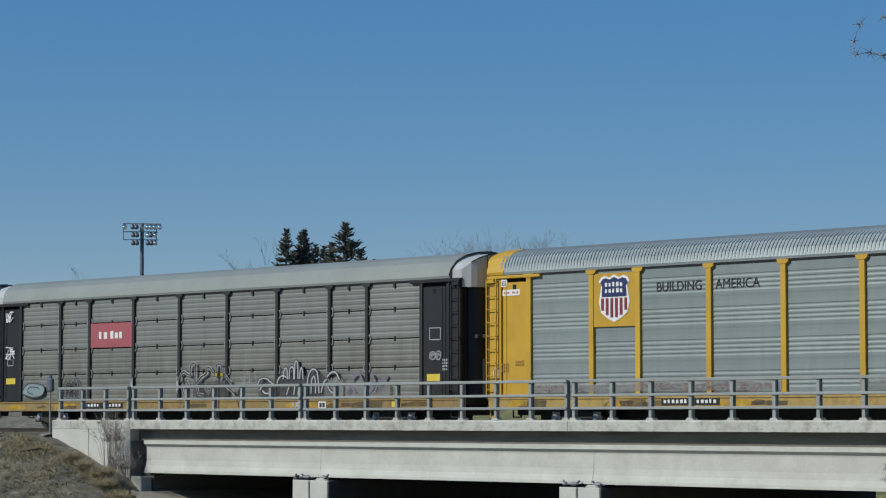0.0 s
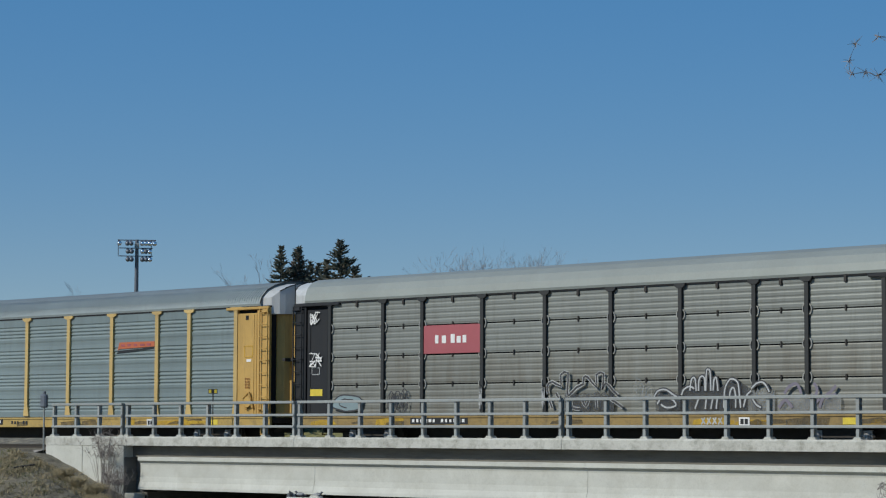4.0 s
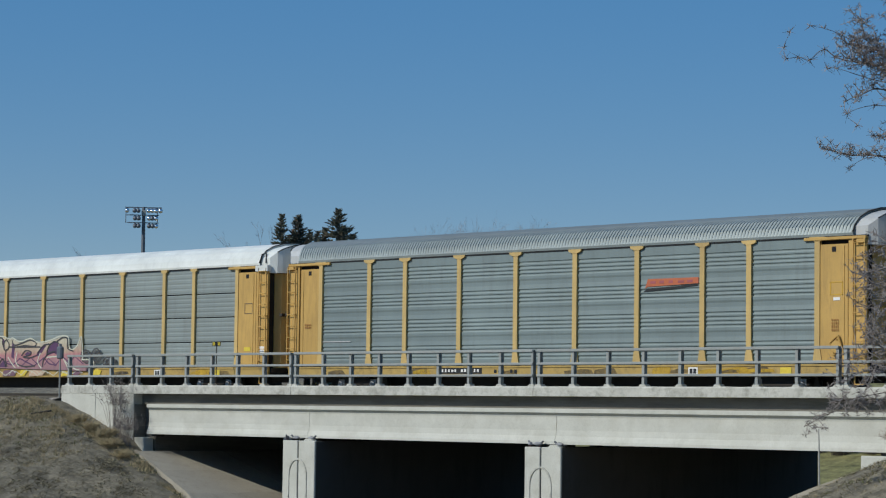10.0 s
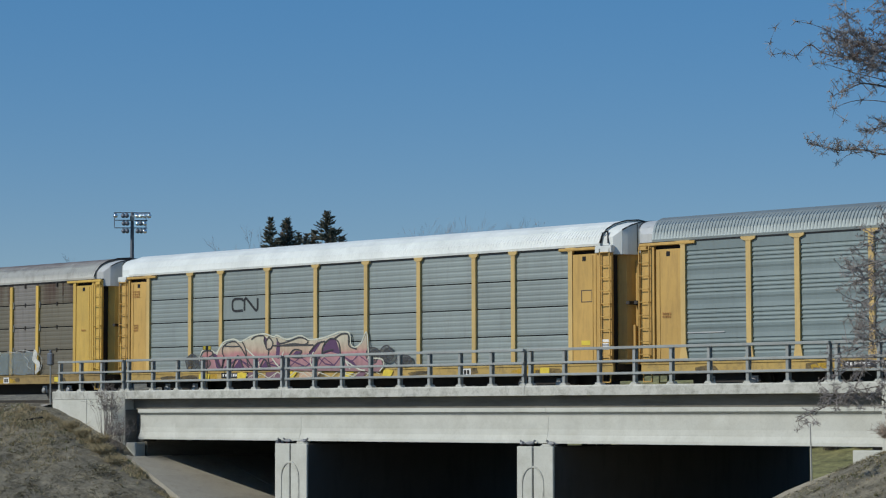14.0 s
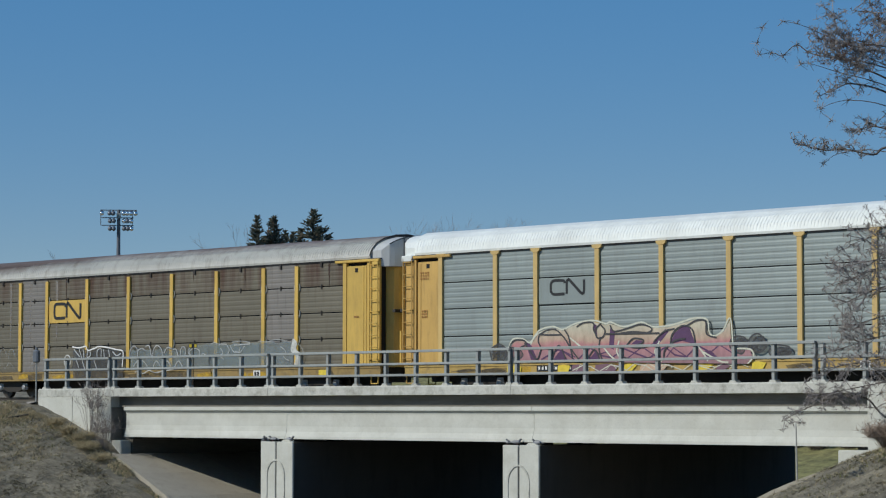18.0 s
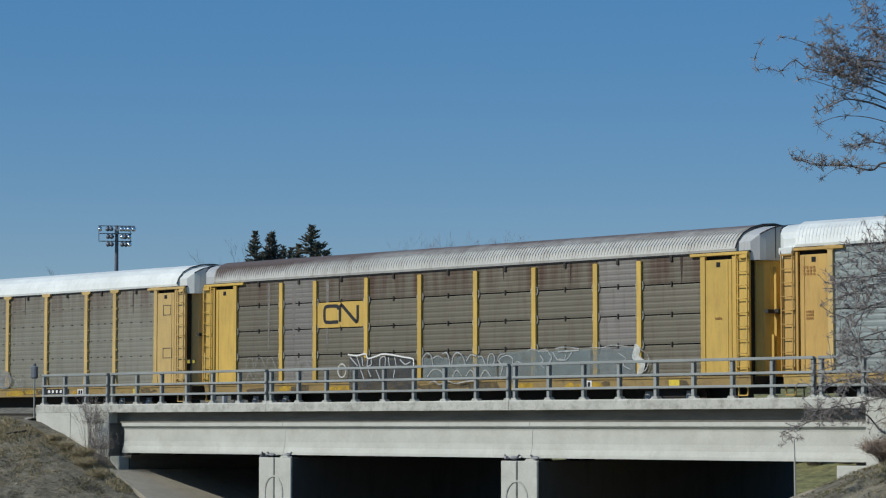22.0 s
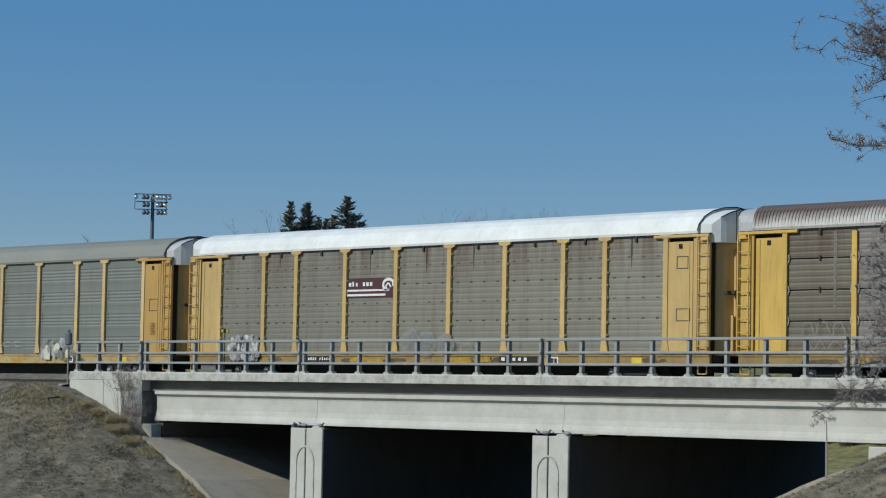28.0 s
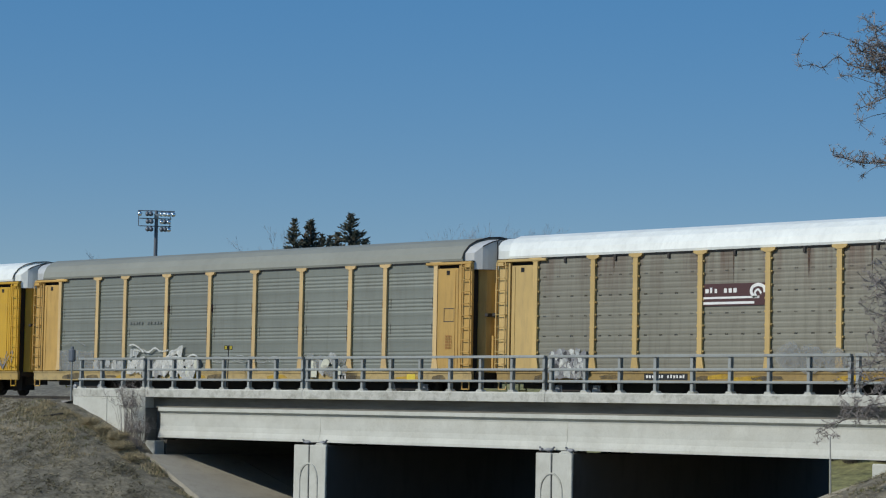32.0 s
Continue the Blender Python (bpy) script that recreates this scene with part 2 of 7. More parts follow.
# near-black: the dark of interiors and gaps is put into the colour
M_CORE = plain("interior_and_gap_shade", (0.012, 0.013, 0.015), 0.9)
M_STEEL = plain("dirty_steel", (0.05, 0.045, 0.04), 0.7, 0.3)
M_WHEEL = plain("wheel_steel", (0.10, 0.085, 0.07), 0.5, 0.6)
M_FENCE = paint("grey_railing_paint", (0.35, 0.375, 0.365), (0.22, 0.20, 0.175), 0.6, 0.55)
M_CONC = concrete("pale_concrete", (0.605, 0.61, 0.55), (0.42, 0.415, 0.355), 0.7, 1.1, 0.44, 0.72, (0.8, 0.8, 0.9))
M_CURB = concrete("weathered_concrete", (0.575, 0.575, 0.52), (0.25, 0.245, 0.205), 0.85, 2.2, 0.46, 0.68, (1.0, 1.0, 1.2))
# concrete with the shade under the bridge put into its colour
M_UNDER_SHADE = concrete("underbridge_shade_concrete", (0.085, 0.08, 0.07), (0.04, 0.038, 0.034), 0.8)
# streaked concrete, dark because shade is put into its colour
M_FASCIA = concrete("streaked_shade_concrete", (0.20, 0.19, 0.165), (0.10, 0.095, 0.08), 0.85, 1.8, 0.40, 0.70, (0.25, 0.25, 2.5))
# darker concrete: the abutment's shaded side as a colour
M_WALL_SHADE = concrete("backwall_shade_concrete", (0.145, 0.14, 0.132), (0.07, 0.066, 0.062), 0.8)
M_SILL = paint("grimy_yellow_sill", (0.50, 0.345, 0.105), (0.12, 0.10, 0.065), 0.95, streak=False)
M_SILL_FADED = paint("bleached_yellow_sill", (0.56, 0.42, 0.185), (0.16, 0.125, 0.075), 0.95, streak=False)
M_SILL_GRIMY = paint("oily_yellow_sill", (0.36, 0.25, 0.09), (0.10, 0.08, 0.055), 0.95, streak=False)
M_PAVE = concrete("slope_concrete", (0.385, 0.355, 0.29), (0.20, 0.18, 0.14), 0.7)
M_WHITE = plain("white_lettering", (0.80, 0.80, 0.78), 0.6, 0, 0.08)
M_INK = plain("black_lettering", (0.015, 0.017, 0.02), 0.6)
M_RED = paint("faded_red_panel", (0.40, 0.10, 0.115), (0.30, 0.12, 0.12), 0.3)
M_MAROON = paint("maroon_panel", (0.085, 0.030, 0.032), (0.06, 0.03, 0.03), 0.3)
M_ORANGE = plain("orange_mark", (0.52, 0.14, 0.06), 0.6)
M_NAVY = plain("navy_shield", (0.02, 0.028, 0.12), 0.55)
M_CRIMSON = plain("crimson_stripe", (0.22, 0.022, 0.05), 0.55)
M_LABEL = plain("yellow_label", (0.75, 0.58, 0.06), 0.6)
M_GRASS = ground_mat("dry_grass", [(0.25, (0.115, 0.104, 0.082)), (0.42, (0.165, 0.149, 0.110)), (0.56, (0.210, 0.187, 0.135)), (0.70, (0.275, 0.236, 0.158))])
M_BALLAST = ground_mat("ballast", [(0.3, (0.20, 0.185, 0.165)), (0.7, (0.35, 0.325, 0.295))], 0.8, 9.0)
M_ROAD = ground_mat("asphalt", [(0.3, (0.04, 0.04, 0.042)), (0.7, (0.06, 0.06, 0.06))], 0.5, 14.0)
M_BARK = ground_mat("bark", [(0.3, (0.11, 0.09, 0.08)), (0.7, (0.19, 0.16, 0.14))], 1.5, 20.0)
M_TWIG = plain("grey_brown_twig", (0.33, 0.295, 0.275), 0.9, 0, 0.4)
M_FAR_TWIG = plain("pale_far_twig", (0.36, 0.39, 0.42), 0.9)
M_WEED = plain("bleached_weed", (0.47, 0.39, 0.235), 0.95, 0, 0.4)
M_FUZZ = plain("pinkish_tan_stem", (0.36, 0.28, 0.225), 0.95, 0, 0.3)
M_HEDGE = plain("dark_brown_stem", (0.10, 0.085, 0.065), 0.95, 0, 0.4)
M_MOSS = plain("winter_green_weed", (0.20, 0.205, 0.08), 0.95, 0, 0.4)
M_LAMPBODY = plain("floodlight_housing", (0.17, 0.19, 0.22), 0.5, 0.4)
M_LENS = plain("floodlight_reflector", (0.9, 0.91, 0.93), 0.22, 1.0, 0.02)
M_MAST = plain("mast_steel", (0.16, 0.175, 0.20), 0.6, 0.3)


def tuft_mat():
    """Withered blades: each of its own shade between olive, grey-brown and straw."""
    m = Nodes("withered_grass", 0.95)
    geo = m.n("ShaderNodeNewGeometry")
    blade = m.ramp(geo.outputs["Random Per Island"], [(0.0, (0.17, 0.152, 0.108)), (0.35, (0.245, 0.228, 0.140)), (0.65, (0.32, 0.28, 0.19)), (1.0, (0.45, 0.385, 0.25))])
    return m.done(m.mix(1.0, blade, m.ramp(m.noise(0.8, 4.0), [(0.3, grey(0.75)), (0.7, grey(1.15))]), "MULTIPLY"))


M_TUFT = tuft_mat()
M_STAKE = plain("bleached_stake", (0.46, 0.46, 0.43), 0.85, 0, 0.3)


def needle_mat():
    m = Nodes("spruce_needles", 0.9)
    info = m.n("ShaderNodeNewGeometry")
    col = m.ramp(info.outputs["Random Per Island"], [(0, (0.042, 0.056, 0.046)), (0.6, (0.088, 0.10, 0.078)), (1, (0.18, 0.145, 0.10))])
    return m.done(col)


M_NEEDLE = needle_mat()
M_LAWN = ground_mat("rough_lawn", [(0.3, (0.15, 0.15, 0.055)), (0.7, (0.27, 0.25, 0.10))], 0.3, 6.0)
M_PIGEON = plain("slate_feathers", (0.12, 0.13, 0.15), 0.7, 0, 0.35)
M_PIGEON_PALE = plain("pale_feathers", (0.36, 0.37, 0.39), 0.7, 0, 0.3)
M_SHRUB = plain("pale_shrub_stem", (0.30, 0.26, 0.235), 0.9, 0, 0.35)
M_RUSTLEAF = plain("rusty_seed_head", (0.16, 0.085, 0.05), 0.9, 0, 0.4)


# ---------------------------------------------------------------- mesh tools
class Geo:
    """Vertices and faces gathered for one mesh."""

    def __init__(self):
        self.v, self.f = [], []

    def add(self, verts, faces):
        o = len(self.v)
        self.v += [tuple(p) for p in verts]
        self.f += [tuple(i + o for i in f) for f in faces]
        return self

    def box(self, x0, x1, y0, y1, z0, z1, c=0.0):
        """A box; c chamfers all its edges."""
        c = min(c, 0.45 * (x1 - x0), 0.45 * (y1 - y0), 0.45 * (z1 - z0))
        if c <= 0:
            v = [(x, y, z) for x in (x0, x1) for y in (y0, y1) for z in (z0, z1)]
            return self.add(v, [(0, 1, 3, 2), (4, 6, 7, 5), (0, 4, 5, 1), (2, 3, 7, 6), (0, 2, 6, 4), (1, 5, 7, 3)])
        v, idx = [], {}
        lim = ((x0, x1), (y0, y1), (z0, z1))
        for sx in (0, 1):
            for sy in (0, 1):
                for sz in (0, 1):
                    s = (sx, sy, sz)
                    for a in range(3):
                        p = [lim[k][s[k]] + (0 if k == a else (c if s[k] == 0 else -c)) for k in range(3)]
                        idx[(s, a)] = len(v)
                        v.append(p)
        faces = []
        for a in range(3):
            b, d = (a + 1) % 3, (a + 2) % 3
            for s in (0, 1):
                ring = []
                for sb, sd in ((0, 0), (1, 0), (1, 1), (0, 1)):
                    k = [0, 0, 0]
                    k[a], k[b], k[d] = s, sb, sd
                    ring.append(idx[(tuple(k), a)])
                faces.append(tuple(ring if s else ring[::-1]))
            for sb in (0, 1):
                for sd in (0, 1):
                    k0, k1 = [0, 0, 0], [0, 0, 0]
                    k0[a], k0[b], k0[d] = 0, sb, sd
                    k1[a], k1[b], k1[d] = 1, sb, sd
                    k0, k1 = tuple(k0), tuple(k1)
                    q = (idx[(k0, b)], idx[(k1, b)], idx[(k1, d)], idx[(k0, d)])
                    faces.append(q if (sb == sd) else q[::-1])
        for s, _ in [(k, 0) for k in {k[0] for k in idx}]:
            tri = (idx[(s, 0)], idx[(s, 1)], idx[(s, 2)])
            faces.append(tri if sum(s) % 2 else tri[::-1])
        return self.add(v, faces)

    def prism(self, outline, y0, y1):
        """An outline in x and z, pushed from y0 to y1."""
        n = len(outline)
        v = [(x, y0, z) for x, z in outline] + [(x, y1, z) for x, z in outline]
        f = [tuple(range(n)), tuple(range(2 * n - 1, n - 1, -1))]
        f += [(i, i + n, (i + 1) % n + n, (i + 1) % n) for i in range(n)]
        return self.add(v, f)

    def prism_x(self, outline, x0, x1):
        """An outline in y and z, pushed from x0 to x1."""
        n = len(outline)
        v = [(x0, y, z) for y, z in outline] + [(x1, y, z) for y, z in outline]
        f = [tuple(range(n)), tuple(range(2 * n - 1, n - 1, -1))]
        f += [(i, i + n, (i + 1) % n + n, (i + 1) % n) for i in range(n)]
        return self.add(v, f)

    def tube(self, pts, radii, sides=6):
        """A round, tapering rod along points."""
        pts = [Vector(p) for p in pts]
        if not hasattr(radii, "__len__"):
            radii = [radii] * len(pts)
        rings, v = [], []
        for i, p in enumerate(pts):
            d = (pts[min(i + 1, len(pts) - 1)] - pts[max(i - 1, 0)])
            d = d.normalized() if d.length > 1e-9 else Vector((0, 0, 1))
            a = d.cross(Vector((0.31, 0.17, 0.93)))
            a = a.normalized() if a.length > 1e-6 else Vector((1, 0, 0))
            b = d.cross(a)
            for k in range(sides):
                w = 2 * math.pi * k / sides
                v.append(p + (a * math.cos(w) + b * math.sin(w)) * radii[i])
        f = []
        for i in range(len(pts) - 1):
            for k in range(sides):
                k2 = (k + 1) % sides
                f.append((i * sides + k, i * sides + k2, (i + 1) * sides + k2, (i + 1) * sides + k))
        f.append(tuple(range(sides))[::-1])
        f.append(tuple((len(pts) - 1) * sides + k for k in range(sides)))
        return self.add(v, f)

    def disc(self, cx, y0, y1, cz, r, n=20):
        return self.prism([(cx + r * math.cos(2 * math.pi * k / n), cz + r * math.sin(2 * math.pi * k / n)) for k in range(n)], y0, y1)

    def ribbon(self, pts, width, y, thick=0.006):
        """A flat painted stroke in the x-z plane, facing -y."""
        v, f = [], []
        n = len(pts)
        for i, (x, z) in enumerate(pts):
            x0, z0 = pts[max(i - 1, 0)]
            x1, z1 = pts[min(i + 1, n - 1)]
            d = math.hypot(x1 - x0, z1 - z0) or 1.0
            nx, nz = -(z1 - z0) / d * width / 2, (x1 - x0) / d * width / 2
            v += [(x + nx, y, z + nz), (x - nx, y, z - nz), (x + nx, y + thick, z + nz), (x - nx, y + thick, z - nz)]
        for i in range(n - 1):
            a, b = 4 * i, 4 * i + 4
            f += [(a, a + 1, b + 1, b), (a, b, b + 2, a + 2), (a + 1, a + 3, b + 3, b + 1)]
        return self.add(v, f)

    def turned(self, m):
        self.v = [tuple(m @ Vector(p)) for p in self.v]
        return self

    def mesh(self, name, material, smooth=False):
        me = bpy.data.meshes.new(name)
        me.from_pydata(self.v, [], self.f)
        me.materials.append(material)
        if smooth:
            me.polygons.foreach_set("use_smooth", [True] * len(me.polygons))
        bm = bmesh.new()
        bm.from_mesh(me)
        if len(bm.faces) < 20000:
            bmesh.ops.recalc_face_normals(bm, faces=bm.faces)
            bm.to_mesh(me)
        bm.free()
        me.update()
        return me


def part(name, geo, material, parent=None, label="", smooth=False, at=None):
    """One mesh object, under a thing or a part."""
    me = geo if isinstance(geo, bpy.types.Mesh) else geo.mesh(name, material, smooth)
    ob = new(name, me)
    if parent is not None:
        ob.parent = parent
    if at is not None:
        ob.matrix_basis = at
    if label:
        tagged(ob, label)
    return ob


def thing(name, label, category, at=None, group="", kind=""):
    ob = new(name)
    ob.empty_display_size = 0.2
    if at is not None:
        ob.matrix_basis = at
    return tagged(ob, label, category, group, kind)


def single(name, geo, material, label, category, kind="", smooth=False, group=""):
    return tagged(part(name, geo, material, None, "", smooth), label, category, group, kind)


# ---------------------------------------------------------------- ground, road, track
CUT_X = (-8.4, -3.4, -2.3, 2.4, 6.2, 7.2, 26.6, 32.7, 34.4, 35.7, 38.0, 40.5)
CUT_Z = (-0.30, -1.86, -2.35, -3.9, -5.7, -6.1, -6.1, -3.2, -2.17, -1.72, -0.9, -0.2)
TOP = -0.15


def cut_height(x):
    return float(np.interp(x, (-9.6,) + CUT_X, (TOP,) + CUT_Z))


def ground_height(x, y):
    drop_x = TOP - cut_height(x)
    out = max(0.0, -3.7 - y, y - 12.4)
    z = TOP - math.hypot(drop_x, 0.40 * out)
    z = max(z, -6.1)
    if y > 22:
        z = max(z, min(3.0, -6.1 + (y - 22) * 0.20))
    d = math.hypot(x - 77, y + 64.3)
    z = max(z, -2.2 - max(0.0, d - 22) * 0.16)
    if -3.6 - 0.22 * (x + 2.3) < y < 12 and -3.4 < x < 7.4:
        z -= 0.22
    return z


def build_ground():
    far = [3000, 1200, 500, 250, 150, 105, 80]
    xs = [-v for v in far] + list(np.arange(-62, 62, 0.75)) + [v for v in far]
    ys = [-v for v in far[:-1]] + list(np.arange(-92, -20, 2.0)) + list(np.arange(-20, 40, 0.6)) + [42, 46, 52, 60] + [v for v in far[::-1]]
    xs, ys = sorted(xs), sorted(ys)
    v, f = [], []
    for y in ys:
        for x in xs:
            rough = 0.0
            if -60 < x < 60 and -30 < y < 40:
                rough = 0.16 * noise.noise((x * 0.45, y * 0.45, 0)) + 0.07 * noise.noise((x * 1.7, y * 1.7, 3))
                if -6 < y < 13 and (x < -8.4 or -4 < x < 8 or x > 33):
                    rough *= 0.3
            v.append((x, y, ground_height(x, y) + rough))
    n = len(xs)
    for j in range(len(ys) - 1):
        for i in range(n - 1):
            f.append((j * n + i, j * n + i + 1, j * n + n + i + 1, j * n + n + i))
    single("ground", Geo().add(v, f), M_GRASS, "dry winter grass on rough earth banks", "ground", "structure", True)


build_ground()


def build_lawn():
    v, f = [], []
    xs, ys = list(np.arange(-60, 40, 2.0)), list(np.arange(23, 70, 2.0))
    for y in ys:
        for x in xs:
            v.append((x, y, ground_height(x, y) + 0.25))
    n = len(xs)
    for j in range(len(ys) - 1):
        for i in range(n - 1):
            f.append((j * n + i, j * n + i + 1, j * n + n + i + 1, j * n + n + i))
    single("lawn", Geo().add(v, f), M_LAWN, "yellow-green rough lawn on the far bank", "lawn", "structure", True)


build_lawn()
single("road", Geo().box(9.0, 17.4, -90, 110, -6.3, -6.03), M_ROAD, "dark asphalt road under the bridge", "road", "structure")


def build_slope(name, x_edges, y1, label):
    """Concrete paving laid in strips on the bank; its outer edge runs out a little towards the foot."""
    root = thing(name, label, "slope paving", kind="structure")

    def outer(x):
        return -3.4 - 0.22 * (x + 2.3)

    for a, b in zip(x_edges, x_edges[1:]):
        za, zb = cut_height(a) + 0.03, cut_height(b) + 0.03
        a2, b2 = a + 0.012, b - 0.012
        for k, (c, d) in enumerate(((None, 1.0), (1.03, 6.3), (6.33, y1))):
            ca, cb = (outer(a), outer(b)) if c is None else (c, c)
            v = [(a2, ca, za), (b2, cb, zb), (b2, d, zb), (a2, d, za)]
            v += [(x, y, z - 0.2) for x, y, z in v]
            part("slab", Geo().add(v, [(0, 1, 2, 3), (7, 6, 5, 4), (0, 4, 5, 1), (1, 5, 6, 2), (2, 6, 7, 3), (3, 7, 4, 0)]), M_PAVE, root)
        v = [(a, outer(a) - 0.14, za + 0.05), (b, outer(b) - 0.14, zb + 0.05), (b, outer(b) - 0.004, zb + 0.05), (a, outer(a) - 0.004, za + 0.05)]
        v += [(x, y, z - 0.35) for x, y, z in v]
        part("edging", Geo().add(v, [(0, 1, 2, 3), (7, 6, 5, 4), (0, 4, 5, 1), (1, 5, 6, 2), (2, 6, 7, 3), (3, 7, 4, 0)]), M_PAVE, root)


build_slope("slope_paving", (-2.3, -0.1, 2.4, 4.3, 6.2, 7.2), 11.9, "stained concrete slope paving beside the pier")


def build_east_edging():
    """The concrete lip of the opposite slope, standing just clear of the grass."""
    root = thing("slope_edging", "pale concrete lip along the edge of the bank", "edging", kind="structure")
    xs = list(np.linspace(29.6, 34.5, 7))
    for a, b in zip(xs, xs[1:]):
        za, zb = (float(np.interp(x, (29.6, 32.14, 33.18, 34.5), (-4.25, -3.16, -2.73, -2.32))) for x in (a, b))
        v = [(a + 0.01, -6.1, za), (b - 0.01, -6.1, zb), (b - 0.01, -5.85, zb), (a + 0.01, -5.85, za)]
        v += [(x, y, z - 0.6) for x, y, z in v]
        part("edging", Geo().add(v, [(0, 1, 2, 3), (7, 6, 5, 4), (0, 4, 5, 1), (1, 5, 6, 2), (2, 6, 7, 3), (3, 7, 4, 0)]), M_PAVE, root)


build_east_edging()


def build_track():
    root = thing("railway_track", "steel rails on timber sleepers and ballast", "track", kind="structure")
    for y in (-0.76, 0.76):
        g = Geo()
        g.prism_x([(y - 0.07, -0.17), (y + 0.07, -0.17), (y + 0.07, -0.15), (y + 0.01, -0.13), (y + 0.01, -0.05), (y + 0.036, -0.04),
                   (y + 0.036, 0.0), (y - 0.036, 0.0), (y - 0.036, -0.04), (y - 0.01, -0.05), (y - 0.01, -0.13), (y - 0.07, -0.15)], -420, 420)
        part("rail", g, M_WHEEL, root)
    me = Geo().box(-0.11, 0.11, -1.3, 1.3, -0.33, -0.175, 0.015).mesh("sleeper", M_STEEL)
    for k in range(90):
        part("sleeper", me, None, root, at=pose(-8.8 - 0.55 * k if k < 60 else 39.5 + 0.55 * (k - 60), 0, 0))
    for x0, x1 in ((-420, -8.45), (39.05, 420)):
        v, f = [], []
        prof = [(-3.75, -0.42), (-2.9, -0.20), (-1.9, -0.19), (0, -0.21), (1.9, -0.19), (4, -0.2), (10.5, -0.2), (11.6, -0.45)]
        near = x0 if x0 > 0 else x1
        steps = sorted({near + s * d for s in (1 if x0 > 0 else -1,) for d in list(np.arange(0, 40, 0.35)) + [60, 120, 380]})
        for x in steps:
            for y, z in prof:
                v.append((x, y, z + 0.05 * noise.noise((x * 2.3, y * 2.1, 9))))
        n = len(prof)
        for i in range(len(steps) - 1):
            for k in range(n - 1):
                f.append((i * n + k, i * n + k + 1, i * n + n + k + 1, i * n + n + k))
        tagged(part("ballast", Geo().add(v, f), M_BALLAST, root), kind="stuff")


build_track()


# ---------------------------------------------------------------- bridge
def build_bridge():
    deck = thing("bridge_deck", "weathered concrete bridge deck with a pale kerb", "bridge deck", kind="structure")
    part("slab", Geo().box(-3.4, 33.85, -2.2, 11.6, -0.43, -0.26), M_CONC, deck)
    # colour carries the shade that the kerb overhang throws on this recess
    part("fascia", Geo().box(-3.4, 33.85, -2.34, -2.204, -0.43, -0.006), M_FASCIA, deck, "streaked concrete fascia darkened for the kerb's shade")
    for a, b in ((-8.42, -3.46), (-3.44, 6.36), (6.38, 19.06), (19.08, 32.1), (32.12, 39.0)):
        # uneven top edge, patched and worn
        g = Geo()
        n = max(6, int((b - a) / 0.28))
        v, f = [], []
        for i in range(n + 1):
            x = a + (b - a) * i / n
            w = 0.012 * noise.noise((x * 3.1, 0, 0)) + 0.01 * noise.noise((x * 9.0, 2, 0))
            u = 0.012 * noise.noise((x * 2.2, 5, 0))
            ring = [(-2.80, 0.0 + w * 0.6), (-2.80 + u, 0.29), (-2.76, 0.335 + w), (-2.36, 0.345 + w), (-2.34, 0.0)]
            v += [(x, y, z) for y, z in ring]
        for i in range(n):
            for k in range(5):
                k2 = (k + 1) % 5
                f.append((i * 5 + k, i * 5 + k2, i * 5 + 5 + k2, i * 5 + 5 + k))
        f += [(0, 1, 2, 3, 4), tuple(n * 5 + k for k in (4, 3, 2, 1, 0))]
        part("kerb", g.add(v, f), M_CURB, deck)
    # lugs where the railing posts are cast in
    lug = Geo().prism([(-0.17, 0.0), (0.17, 0.0), (0.10, 0.07), (-0.10, 0.07)], -0.12, 0.12).mesh("post_footing", M_CURB)
    for x in FENCE_POSTS:
        part("post_footing", lug, None, deck, at=pose(x, -2.62, 0.335))

    girders = thing("bridge_girders", "pale precast concrete girders spanning between piers", "girder", kind="structure")
    section = [(-0.36, -0.42), (-0.36, -0.56), (-0.24, -0.64), (-0.22, -0.72), (-0.22, -1.16), (-0.25, -1.36), (-0.33, -1.54), (-0.34, -1.64),
               (0.34, -1.64), (0.33, -1.54), (0.25, -1.36), (0.22, -1.16), (0.22, -0.72), (0.24, -0.64), (0.36, -0.56), (0.36, -0.42)]
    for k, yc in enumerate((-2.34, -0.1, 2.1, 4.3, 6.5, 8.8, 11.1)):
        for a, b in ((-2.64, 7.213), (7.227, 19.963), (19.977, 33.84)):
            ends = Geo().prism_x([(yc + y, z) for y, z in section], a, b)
            # front girder stays pale; inner ones get the under-deck shade as colour
            part("girder", ends, M_CONC if k == 0 else M_UNDER_SHADE, girders)
            part("bearing", Geo().box(a + 0.18, a + 0.5, yc - 0.2, yc + 0.2, -1.735, -1.643), M_STEEL, girders)
            part("bearing", Geo().box(b - 0.5, b - 0.18, yc - 0.2, yc + 0.2, -1.735, -1.643), M_STEEL, girders)
    for name, xl, xm, xr in (("bridge_pier_west", 6.21, 7.08, 8.03), ("bridge_pier_east", 18.89, 19.64, 20.58)):
        pier = thing(name, "pale concrete wall pier with an arched relief line", "pier", kind="structure")
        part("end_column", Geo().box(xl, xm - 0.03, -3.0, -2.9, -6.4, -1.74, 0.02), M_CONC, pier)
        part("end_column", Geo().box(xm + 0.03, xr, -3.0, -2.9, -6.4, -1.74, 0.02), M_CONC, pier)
        # wall behind the columns, its colour darkened for shade under the deck
        part("wall", Geo().box(xl + 0.03, xr - 0.03, -2.896, 11.5, -6.4, -1.74, 0.02), M_UNDER_SHADE, pier, "wall coloured dark for the shade under the deck")
        part("joint_filler", Geo().box(xm - 0.028, xm + 0.028, -2.97, -2.9, -6.4, -1.80), M_CORE, pier)
